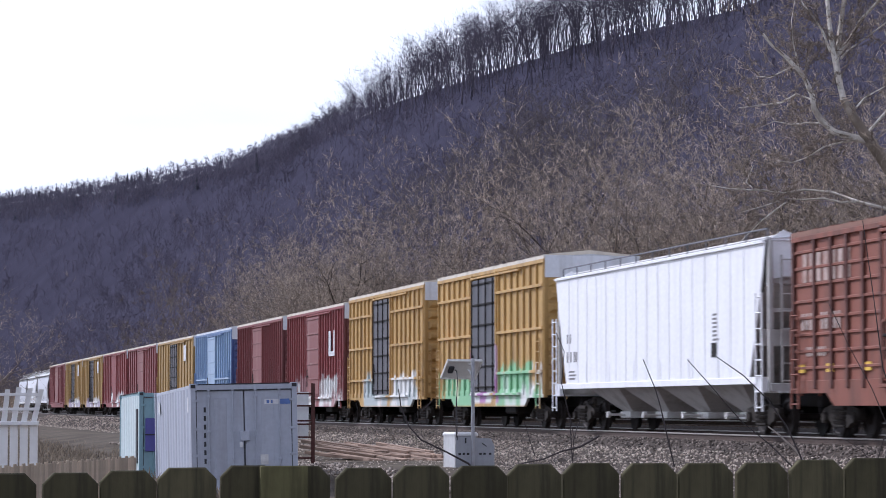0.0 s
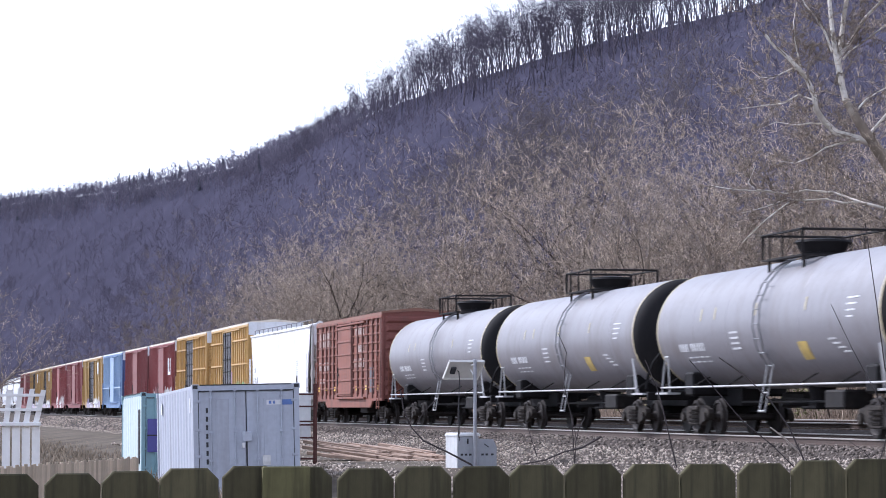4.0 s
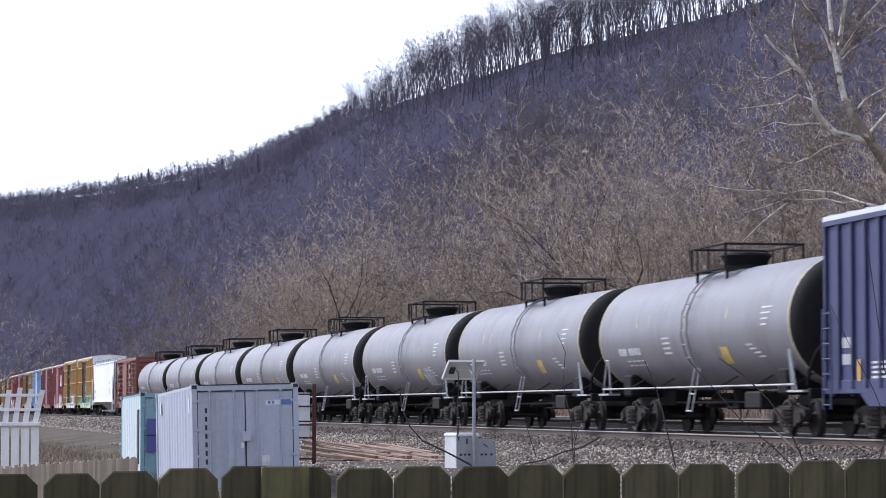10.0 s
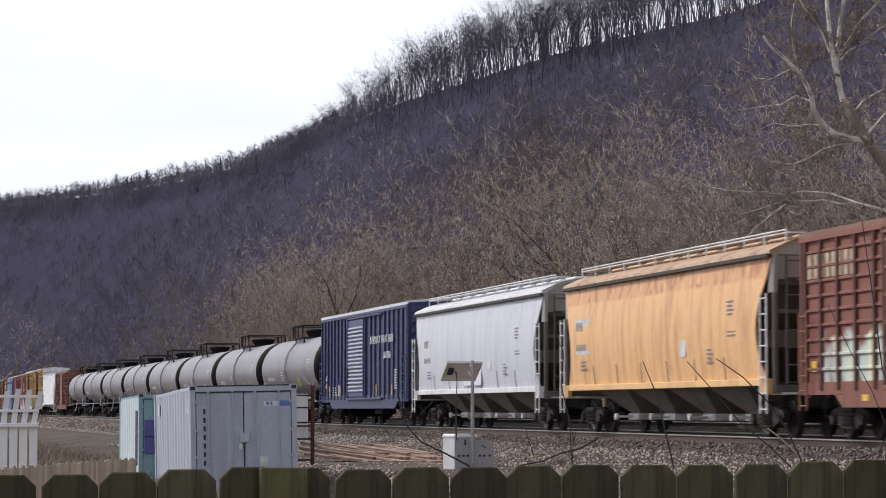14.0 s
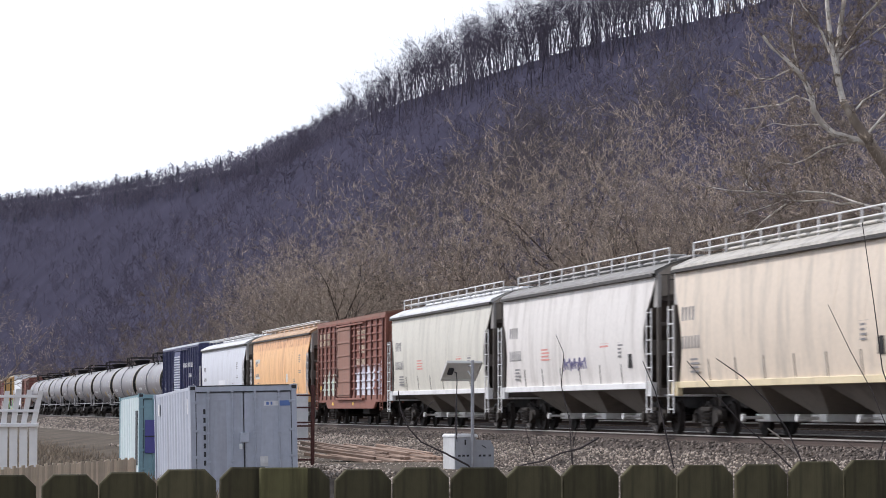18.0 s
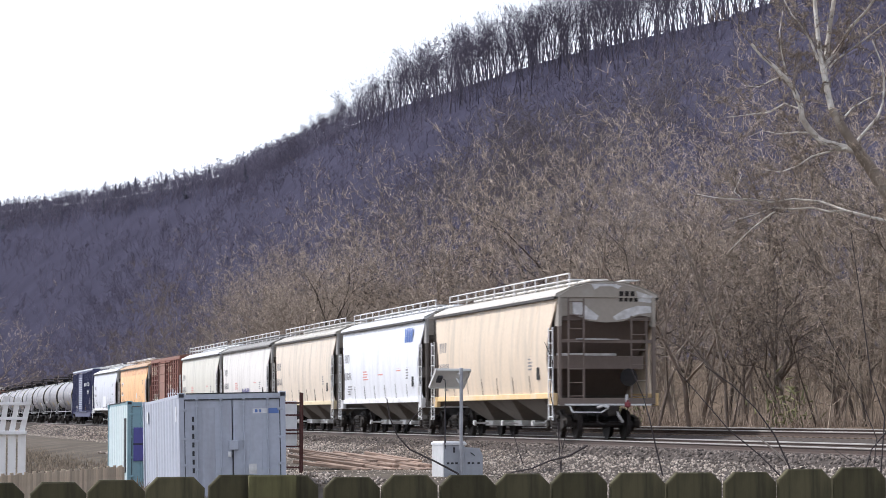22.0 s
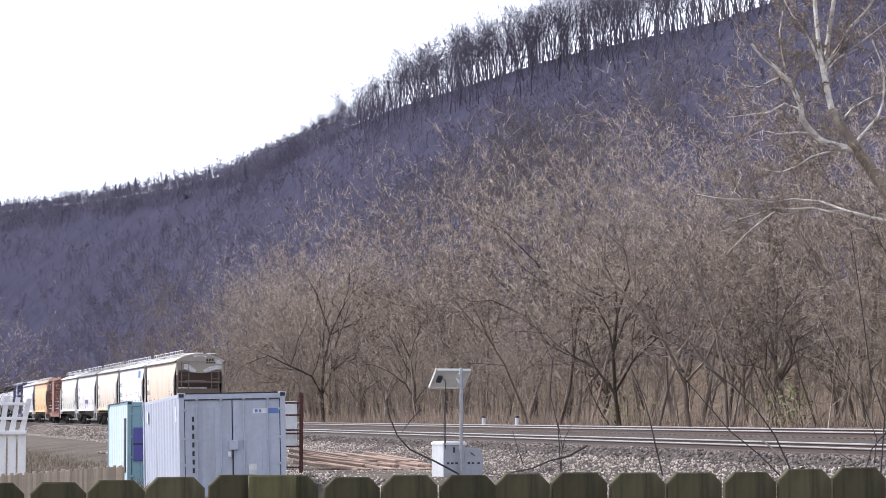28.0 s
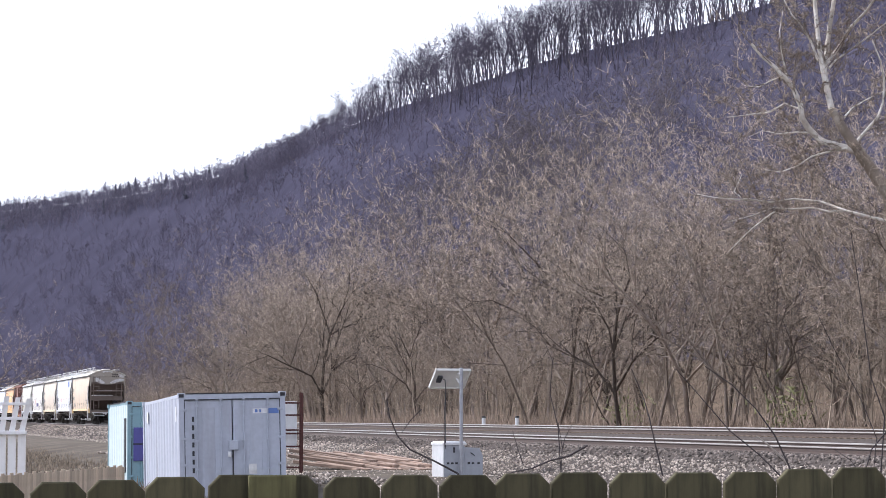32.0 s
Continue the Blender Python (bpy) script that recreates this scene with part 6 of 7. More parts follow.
        part("handrail", rail, M["galvanised"] if curved else M["slate"], car)
    # side sills with end pads
    for s in (1, -1):
        part("side_sill", Shape().box(-fx + 0.35, fx - 0.35, *sorted((s * 1.42, s * 1.57)), z0 - 0.14, z0 + 0.02, 0.01).box(-fx + 0.3, -fx + 0.85, *sorted((s * 1.46, s * 1.60)), z0 - 0.34, z0 + 0.02, 0.01).box(fx - 0.85, fx - 0.3, *sorted((s * 1.46, s * 1.60)), z0 - 0.34, z0 + 0.02, 0.01), sill_mat, car)
    # discharge bays
    bay = (2 * fx - 5.2) / bays
    for k in range(bays):
        xc = -fx + 2.6 + bay * (k + 0.5)
        hb = bay / 2 - 0.02
        rings = [[(xc + hb, 1.36, z0 - 0.02), (xc - hb, 1.36, z0 - 0.02), (xc - hb, -1.36, z0 - 0.02), (xc + hb, -1.36, z0 - 0.02)],
                 [(xc + 0.42, 0.5, 0.52), (xc - 0.42, 0.5, 0.52), (xc - 0.42, -0.5, 0.52), (xc + 0.42, -0.5, 0.52)]]
        b = part("discharge_bay", Shape().loft(rings), under, car)
        gate = Shape().box(xc - 0.5, xc + 0.5, -0.62, 0.62, 0.36, 0.54, 0.02).tube((xc, 0.6, 0.45), (xc, 1.12, 0.45), 0.035).tube((xc, 1.06, 0.45), (xc, 1.14, 0.45), 0.09)
        part("outlet_gate", gate, M["galvanised"], b)
    # ends: posts, cross bars, ladders, brake gear
    for s in (1, -1):
        for y in (1.42, -1.42):
            post_mat = (M["end_grey"] if wall is M["cream_tan"] else M["post_grey"]) if curved else frame
            if curved:
                part("end_post", Shape().box(*sorted((s * (fx - 0.56), s * (fx - 0.16))), y - 0.05, y + 0.05, 3.28, eave + 0.02, 0.012), post_mat, car)
                part("corner_stanchion", Shape().box(*sorted((s * (fx - 0.27), s * (fx - 0.16))), y - 0.05, y + 0.05, 1.0, 3.28, 0.012), frame, car)
            else:
                part("end_post", Shape().box(*sorted((s * (fx - 0.30), s * (fx - 0.16))), y - 0.05, y + 0.05, 1.0, eave + 0.02, 0.012), post_mat, car)
        arc = [(1.44, 3.55), (1.46, eave + 0.02), (1.08, eave + 0.26), (0.58, top - 0.10), (0, top - 0.05), (-0.58, top - 0.10), (-1.08, eave + 0.26), (-1.46, eave + 0.02), (-1.44, 3.55), (-1.0, 3.62), (-0.5, 3.44), (0, 3.40), (0.5, 3.44), (1.0, 3.62)]
        part("end_sheet", Shape().loft([[(s * (fx - 0.30), y, z) for y, z in arc], [(s * (fx - 0.255), y, z) for y, z in arc]]), M["end_grey"] if curved else wall, car, "soiled pale end sheet under the roof")
        part("end_beam", Shape().box(*sorted((s * (fx - 0.32), s * (fx - 0.12))), -1.45, 1.45, 1.0, 1.2, 0.015), frame, car)
        part("end_beam", Shape().box(*sorted((s * (fx - 0.30), s * (fx - 0.20))), -1.38, 1.38, 2.80, 2.90, 0.01), frame, car)
        part("cross_beam", Shape().box(*sorted((s * (fx - 1.3), s * (fx - 1.1))), -1.38, 1.38, 2.05, 2.45, 0.02), frame, car)
        part("end_ladder", end_ladder(Shape(), s, s * (fx - 0.14), 0.95, 0.46, 1.15, 4.1, 8), frame, car)
        part("end_ladder", end_ladder(Shape(), s, s * (fx - 0.14), -0.95, 0.46, 1.15, 3.6, 6), frame, car)
        part("side_ladder", ladder(Shape(), s * (fx - 0.42), 0.44, 0.55, 3.25, 1.64, 8), M["galvanised"] if curved else wall, car)
        part("end_platform", Shape().box(*sorted((s * (fx - 0.9), s * (fx - 0.05))), -1.3, 1.3, 0.98, 1.03), M["galvanised"], car)
        part("end_sill", Shape().box(*sorted((s * (fx - 3.0), s * (fx - 0.1))), -0.25, 0.25, 0.66, 0.98, 0.03), M["black_steel"], car)
    part("brake_wheel", Shape().tube((-fx + 0.02, -0.6, 1.8), (-fx - 0.01, -0.6, 1.8), 0.26, n=16).tube((-fx + 0.3, -0.6, 1.8), (-fx, -0.6, 1.8), 0.035), M["black_steel"], car)
    couplers(car, L - 0.2)
    trucks(car, fx - 1.75)
    return car, half


# ---- tank cars ----
def tank_car(front, rear):
    car = rolling("tank_car", "grey cylindrical tank car with black ends and top platform", "tank car", front, rear)
    R, zc, half = 1.50, 2.62, 7.55
    n = 40

    def ring(x, r):
        return [(x, r * math.cos(2 * math.pi * i / n), zc + r * math.sin(2 * math.pi * i / n)) for i in range(n)]

    part("shell", Shape().loft([ring(-half, R), ring(half + 0.75, R)], caps=False), M["tank"], car, smooth=40)
    for s in (1, -1):
        rings = [ring(s * (half + 0.66 * math.sin(a)) + (0.75 if s > 0 else 0), max(0.02, R * math.cos(a))) for a in [k * math.pi / 2 / 9 for k in range(10)]]
        # Rear dome is near-black, front dome takes the shell's grey.
        part("tank_head", Shape().loft(rings), M["tank"] if s > 0 else M["tank_black"], car, "" if s > 0 else "black domed end", smooth=50)
        e = half + (0.75 if s > 0 else 0)
        part("reflective_band", Shape().loft([ring(s * (e - 0.07), R + 0.002), ring(s * (e - 0.065), R + 0.006), ring(s * (e + 0.005), R + 0.006), ring(s * (e + 0.01), R - 0.003)], caps=False), M["pale_yellow"], car, smooth=60)
    for x in (-5.2, -2.6, 0.05, 2.6, 5.2):
        part("weld_seam", Shape().loft([ring(x - 0.022, R), ring(x - 0.015, R + 0.003), ring(x + 0.015, R + 0.003), ring(x + 0.022, R)], caps=False), M["tank"], car, smooth=60)
    # manway, platform and railing
    part("manway", Shape().tube((-0.1, 0, 4.05), (-0.1, 0, 4.22), 0.5, 0.5, 20).tube((-0.1, 0, 4.22), (-0.1, 0, 4.44), 0.52, 0.64, 20).tube((-0.1, 0, 4.44), (-0.1, 0, 4.50), 0.66, 0.62, 20).tube((-0.1, 0, 4.50), (-0.1, 0, 4.54), 0.5, 0.25, 20), M["tank_black"], car, "black flared manway housing", smooth=40)
    deck = part("platform", Shape().box(1.0, 1.25, -0.8, 0.8, 4.06, 4.10), M["black_steel"], car, "black steel walkway round the manway")
    part("walkway_board", Shape().box(-1.55, -1.3, -0.8, 0.8, 4.06, 4.10), M["black_steel"], deck)
    for s in (1, -1):
        part("walkway_board", Shape().box(-1.55, 1.25, *sorted((s * 0.804, s * 1.02)), 4.06, 4.10), M["black_steel"], deck)
        for x in (-1.35, 1.05):
            part("platform_leg", Shape().tube((x, s * 0.9, 3.75), (x, s * 0.9, 4.08), 0.04), M["black_steel"], deck)
    rail = Shape()
    for s in (1, -1):
        rail.pipe([(-1.53, s * 1.0, 4.08), (-1.53, s * 1.0, 4.66), (1.22, s * 1.0, 4.66), (1.22, s * 1.0, 4.08)], 0.030)
        rail.pipe([(-0.15, s * 1.0, 4.08), (-0.15, s * 1.0, 4.66)], 0.026)
        rail.pipe([(0.75, s * 1.0, 4.08), (0.75, s * 1.0, 4.66)], 0.026)
    rail.pipe([(-1.53, -1.0, 4.66), (-1.53, 1.0, 4.66)], 0.030).pipe([(1.22, -1.0, 4.66), (1.22, 1.0, 4.66)], 0.030)
    part("platform_railing", rail, M["black_steel"], car, "black pipe railing round the manway")
    for s in (1, -1):
        lad = Shape()
        for dx in (-0.1, 0.32):
            lad.pipe([(-0.15 + dx, s * (R + 0.13) * math.cos(a), zc + (R + 0.13) * math.sin(a)) for a in [radians(q) for q in (68, 50, 32, 14, -4, -22, -40)]], 0.022)
        stiles = part("side_ladder", lad, M["tank_fitting"], car)
        for q in range(-38, 70, 12):
            a = radians(q)
            part("rung", Shape().tube((-0.25, s * (R + 0.13) * math.cos(a), zc + (R + 0.13) * math.sin(a)), (0.17, s * (R + 0.13) * math.cos(a), zc + (R + 0.13) * math.sin(a)), 0.016, n=6), M["tank_fitting"], stiles)
        lad = Shape()
        lad.pipe([(-0.35, s * 1.3, 1.65), (-0.3, s * 1.5, 0.55)], 0.02).pipe([(0.05, s * 1.3, 1.65), (0.1, s * 1.5, 0.55)], 0.02).tube((-0.3, s * 1.5, 0.58), (0.1, s * 1.5, 0.58), 0.025).tube((-0.32, s * 1.42, 1.0), (0.08, s * 1.42, 1.0), 0.02)
        part("step_ladder", lad, M["white_steel"], car)
        hr = Shape().pipe([(-7.9, s * 1.50, 1.17), (7.9, s * 1.50, 1.17)], 0.026)
        for x in (-7.9, -5.2, -2.6, 2.6, 5.2, 7.9):
            part("rail_bracket", Shape().tube((x, s * 1.50, 1.17), (x, s * 1.05, 1.42), 0.020), M["black_steel"], car)
        part("handrail", hr, M["white_steel"], car, "white-painted side safety rail")
        for e in (1, -1):
            st = Shape().pipe([(e * 7.95, s * 1.48, 1.05), (e * 7.55, s * 1.50, 1.95), (e * 7.45, s * 1.46, 1.95), (e * 7.5, s * 1.4, 1.05)], 0.024).box(*sorted((e * 7.4, e * 8.4)), *sorted((s * 1.15, s * 1.5)), 1.0, 1.05)
            part("end_step", st, M["white_steel"], car)
    for e in (1, -1):
        hoop = [(e * (half + 0.75 + 0.25 * math.sin(a)), 0.85 - 0.5 * math.cos(a), 1.15 + 1.0 * math.sin(a)) for a in [k * math.pi / 8 for k in range(9)]]
        part("transfer_pipe", Shape().pipe(hoop, 0.045), M["tank_black"], car, "black arched hose between the cars")
        sad = Shape().box(*sorted((e * 4.9, e * 8.7)), -0.34, 0.34, 0.70, 1.16, 0.03).box(*sorted((e * 6.0, e * 6.7)), -1.25, 1.25, 0.95, 1.55, 0.05).box(*sorted((e * 8.45, e * 8.62)), -1.4, 1.4, 0.86, 1.08, 0.02)
        part("stub_sill", sad, M["tank_black"], car)
    part("bottom_outlet", Shape().tube((0, 0, 0.72), (0, 0, 1.15), 0.22, 0.34, 14).box(-0.5, 0.5, -0.35, 0.35, 0.62, 0.8, 0.04).tube((0, 0.2, 0.75), (0, 1.0, 0.72), 0.05), M["tank_black"], car)
    part("brake_gear", Shape().box(-3.8, -2.6, 0.2, 0.9, 0.62, 1.05, 0.05).tube((2.2, -0.5, 0.85), (3.8, -0.5, 0.85), 0.2, n=12).pipe([(-4.9, 0.3, 0.8), (4.9, 0.3, 0.8)], 0.03).pipe([(-4.9, -0.3, 0.85), (4.9, -0.3, 0.85)], 0.03), M["black_steel"], car)
    marks = Shape()

    def on_shell(x, a0, w, h):
        """A thin painted bar lying on the shell."""
        pts, faces, steps = [], [], max(1, math.ceil(h / 0.09))
        for k in range(steps + 1):
            a = radians(a0) + h / R * k / steps
            for r, dx in ((R + 0.003, 0), (R + 0.003, -w), (R + 0.008, -w), (R + 0.008, 0)):
                pts.append((x + dx, r * math.cos(a), zc + r * math.sin(a)))
            if k:
                b = 4 * k
                faces += [(b - 4 + i, b - 4 + (i + 1) % 4, b + (i + 1) % 4, b + i) for i in range(4)]
        return pts, faces + [(0, 1, 2, 3), (4 * steps + 3, 4 * steps + 2, 4 * steps + 1, 4 * steps)]

    for k in range(4):
        marks.add(*on_shell(6.5 - 0.19 * k, -22, 0.11, 0.20))
    for k in range(6):
        marks.add(*on_shell(5.55 - 0.19 * k, -22, 0.11, 0.20))
    for row in range(2):
        for k in range(4):
            marks.add(*on_shell(6.0 - 0.45 * k, -29 - 5 * row, 0.3, 0.035))
    for row in range(4):
        marks.add(*on_shell(2.3, -8 - 5 * row, 0.6, 0.045))
        marks.add(*on_shell(-4.3 - 0.2 * row, -20 - 4 * row, 0.45, 0.04))
    for row in range(4):
        marks.add(*on_shell(-5.6, 12 - 5 * row, 0.7 - 0.1 * row, 0.035))
    tagged(part("lettering", marks, M["mark_white"], car, "faded white stencilled lettering"), kind="stuff")
    lines = Shape()
    for x in (4.6, 3.5, 0.4, -3.0):
        lines.add(*on_shell(x, 6, 0.07, 0.30))
    tagged(part("reflector_stripe", lines, M["pale_yellow"], car), kind="stuff")
    part("placard", Shape().add(*on_shell(-2.3, -37, 0.6, 0.45)), M["dull_yellow"], car, "yellow square panel")
    couplers(car, 17.0)
    trucks(car, 6.3)
    return car


# ---- the train, from its rear forwards ----
last_car, _ = hopper("tan covered hopper with a yellow sill, last of the train", 65.9, 82.9, M["cream_tan"], M["roof_tan"], M["sill_yellow"], frame=M["end_brown"])
# caked spill, markings and the marker lamp on the last car's end
END = -8.247
for patch in ([(1.02, 3.98), (0.80, 4.02), (0.52, 3.80), (0.22, 3.58), (0.30, 3.47), (0.62, 3.50), (1.0, 3.66)],
              [(-0.30, 3.47), (-0.20, 3.57), (-0.55, 3.78), (-0.95, 3.90), (-1.38, 3.88), (-1.40, 3.70), (-1.0, 3.66), (-0.6, 3.52)],
              [(-0.92, 4.33), (-1.42, 4.18), (-1.43, 3.98), (-1.0, 4.02)],
              [(0.46, 4.52), (0.2, 4.54), (-0.3, 4.53), (-0.46, 4.47), (-0.36, 4.38), (-0.2, 4.46), (0.2, 4.46), (0.34, 4.36)]):
    part("spill_stain", Shape().loft([[(END + 0.004, y, z) for y, z in patch], [(END - 0.010, y * 0.995, z) for y, z in patch]]), M["spill"], last_car, "caked white spill")
part("dust_ridge", Shape().box(-8.38, -8.20, -0.35, 0.92, 2.895, 2.925, 0.01), M["spill"], last_car, "white strip along the top of the beam")
part("dust_ridge", Shape().box(-7.42, -7.20, -0.55, 1.25, 2.44, 2.52, 0.02), M["spill"], last_car, "white strip along the top of the beam")
bars = Shape()
for k in range(3):
    bars.box(END - 0.006, END + 0.002, -0.52 - 0.17 * k, -0.40 - 0.17 * k, 4.18, 4.32)
for k in range(6):
    bars.box(END - 0.006, END + 0.002, -0.50 - 0.15 * k, -0.40 - 0.15 * k, 4.02, 4.13)
tagged(part("lettering", bars, M["black_steel"], last_car, "black stencilled lettering"), kind="stuff")
part("rear_marker", Shape().box(-8.86, -8.72, -0.56, -0.40, 0.92, 1.08, 0.03).tube((-8.8, -0.48, 1.08), (-8.8, -0.48, 1.13), 0.04), M["marker_red"], last_car, "red end-of-train marker")
part("marker_post", Shape().box(-8.70, -8.62, -0.53, -0.45, 1.0, 1.3, 0.02), M["spill"], last_car)
part("air_hose", Shape().pipe([(-8.55, 0.35, 0.92), (-8.8, 0.25, 0.98), (-8.92, -0.05, 0.86), (-8.9, -0.22, 0.62), (-8.8, -0.32, 0.5)], 0.04), M["spill"], last_car, "pale dusty air hose")
part("uncoupling_lever", Shape().pipe([(-8.6, 1.2, 0.95), (-8.72, 1.15, 0.78), (-8.74, 0.3, 0.78), (-8.8, 0.1, 0.9)], 0.02), M["galvanised"], last_car)
h4 = hopper("clean white covered hopper with a blue emblem", 47.8, 64.6, M["clean_white"], M["roof_white"], M["sill_white"])
hopper("cream covered hopper streaked with grey dirt", 30.0, 46.8, M["cream"], M["roof_dirty"], M["sill_cream"])
hopper("off-white covered hopper with a soiled dark roof", 11.4, 28.9, M["off_white"], M["roof_dark"], M["sill_white"])
hopper("pale greenish cream covered hopper", -7.0, 10.4, M["greenish"], M["roof_white"], M["sill_white"])
for (car, off), (tone, seed) in zip(CARS[-5:], (("mark_grey", 1), ("mark_grey", 2), ("mark_grey", 3), ("mark_grey", 4), ("mark_grey", 5))):
    y = 1.583
    s = Shape()
    writing(s, 7.2, 2.78, 0.40, (4,), y, fill=0.5), writing(s, 7.2, 2.15, 0.36, (6,), y, fill=0.5), chequer(s, 6.6, 1.55, 0.9, 0.35, y - 0.03, seed)
    chequer(s, -5.2, 2.0, 0.5, 0.7, y, seed + 9)
    tagged(part("lettering", s, M[tone], car, "grey stencilled car marking"), kind="stuff")
    s = Shape().box(-6.5, -6.15, y - 0.02, y - 0.012, 1.75, 2.12)
    part("data_plate", s, M["black_steel"], car)
    if seed in (2, 4, 5):
        s = Shape()
        chequer(s, 3.2, 2.1, 1.2, 0.35, y, 3), chequer(s, -3.4, 2.3, 1.3, 0.4, y, 4)
        if seed == 2:
            chequer(s, 0.1, 2.2, 1.1, 0.1, y, 5)
        tagged(part("red_stencil", s, M["mark_red"], car, "small red stencilled lines"), kind="stuff")
    if seed == 4:
        s = Shape()
        for k in range(9):
            s.pipe([(0.6 - 0.28 * k, y, 1.75 + 0.12 * (k % 3)), (0.45 - 0.28 * k, y, 2.1 - 0.1 * (k % 2)), (0.3 - 0.28 * k, y, 1.8)], 0.018, 4)
        tagged(part("graffiti_tag", s, M["tag_violet"], car, "violet scribbled spray tag"), kind="stuff")
s = Shape()
writing(s, -4.9, 3.38, 0.52, (4,), 1.570, slant=-0.10, fill=0.7)
part("emblem", s, M["emblem_blue"], h4[0], "blue emblem as plain slanted blocks")

b2, yb = boxcar("boxcar", "rust-brown ribbed boxcar with faded lettering and graffiti", -23.8, -7.9, 4.56, M["rust_tagged"], (0.35, 1.3, 2.35, 3.4, 4.5, 9.3, 10.5, 11.7, 12.9, 14.1, 15.3), (5.2, 8.35), seams=9, post_w=0.13, roof_mat=M["roof_rust"], end_mat=M["rust"], post_mat=M["rust_dark"], trim_mat=M["rust"], door_mat=M["rust_door"])
s = Shape()
writing(s, 7.5, 3.45, 0.52, (8,), yb + 0.02), writing(s, -1.7, 3.55, 0.34, (8,), yb + 0.02), writing(s, -2.2, 2.95, 0.34, (6,), yb + 0.02), writing(s, -1.6, 2.4, 0.34, (3, 5), yb + 0.02)
tagged(part("lettering", s, M["mark_cream"], b2, "faded cream painted lettering"), kind="stuff")
s = Shape()
for x in (7.3, 4.2, -0.6):
    s.box(x - 0.35, x, yb + 0.03, yb + 0.036, 0.82 if x < 7 else 1.45, 0.95 if x < 7 else 1.68)
tagged(part("yellow_mark", s, M["yellow_mark"], b2), kind="stuff")

orange = hopper("orange covered hopper with rust stains along the eaves", -44.3, -25.5, M["orange"], M["roof_orange"], M["sill_orange"], bays=4, rail_top=4.72)
white_a = hopper("pale grey covered hopper with a white sill", -65.8, -46.4, M["pale_grey"], M["roof_white"], M["sill_white"], bays=4, rail_top=4.72)
for (car, _), seed in ((orange, 1), (white_a, 2)):
    s = Shape()
    writing(s, 7.6, 2.85, 0.26, (4,), 1.584), writing(s, 7.6, 2.3, 0.26, (6,), 1.584), chequer(s, 7.2, 1.75, 0.8, 0.35, 1.56, 3), chequer(s, -6.2, 2.3, 0.7, 0.9, 1.584, 4), chequer(s, -4.6, 1.7, 0.5, 0.4, 1.57, 8)
    tagged(part("lettering", s, M["mark_grey"], car, "grey stencilled car marking"), kind="stuff")
    part("data_plate", Shape().box(-2.9, -2.45, 1.575, 1.584, 1.95, 2.35), M["mark_white"], car)
part("marking_panel", Shape().box(6.2, 7.7, 1.577, 1.582, 2.2, 3.2), M["mark_pale"], orange[0], "pale patch behind the marking")
part("paint_patch", Shape().box(-1.5, 1.1, 1.573, 1.581, 1.45, 2.45), M["clean_white"], white_a[0], "fresh white rectangle of repaint")
blue, yb = boxcar("boxcar", "dark blue ribbed boxcar with a silver-grey roof edge", -86.3, -67.1, 4.80, M["navy"], (0.1, 0.9, 1.7, 2.5, 3.3, 4.15, 5.0, 5.85, 11.7, 12.6, 13.6, 14.6, 15.5, 16.4, 17.3, 18.2, 19.05), (6.7, 10.6), post_w=0.10, louvers=17, roof_mat=M["roof_silver"], trim_mat=M["navy"], door_mat=M["navy_door"])
s = Shape()
writing(s, -2.2, 3.27, 0.30, (8, 1, 6, 5), yb + 0.082, slant=-0.1, fill=0.45), writing(s, -5.0, 2.64, 0.27, (8,), yb + 0.082, slant=-0.1, fill=0.45)
tagged(part("lettering", s, M["mark_white"], blue, "white slanted lettering"), kind="stuff")
s = Shape()
writing(s, 8.5, 1.9, 0.22, (3,), yb + 0.02), writing(s, 8.5, 1.55, 0.22, (4,), yb + 0.02), chequer(s, 6.8, 1.2, 1.0, 0.4, yb + 0.02, 5), chequer(s, -6.9, 1.4, 0.7, 0.8, yb + 0.02, 6)
s.box(5.2, 5.7, yb + 0.02, yb + 0.026, 1.2, 1.7)
tagged(part("stencil", s, M["mark_pale"], blue), kind="stuff")
s = Shape()
for x in (7.6, 5.0, 2.6, -3.2, -6.4):
    s.box(x - 0.12, x, yb + 0.03, yb + 0.036, 1.2, 1.65)
tagged(part("yellow_mark", s, M["yellow_mark"], blue), kind="stuff")

tank = tank_car(-96.1 - 8.975, -96.1 + 8.975)
for k in range(1, 8):
    twin = copy_thing(tank, Matrix.Identity(4))
    CARS.append((twin, -96.1 - 18.1 * k))
    if k == 2:
        scrawl = Shape()
        for i in range(9):
            bits = [(-3.1 - 0.16 * i - 0.1 * j, radians(-34 + 7 * ((i * 7 + j * 3) % 5 - 2))) for j in range(4)]
            scrawl.pipe([(x, 1.505 * math.cos(a), 2.62 + 1.505 * math.sin(a)) for x, a in bits], 0.014, 4)
        tagged(part("graffiti_tag", scrawl, M["mark_pale"], twin, "white scribbled spray tag"), kind="stuff")

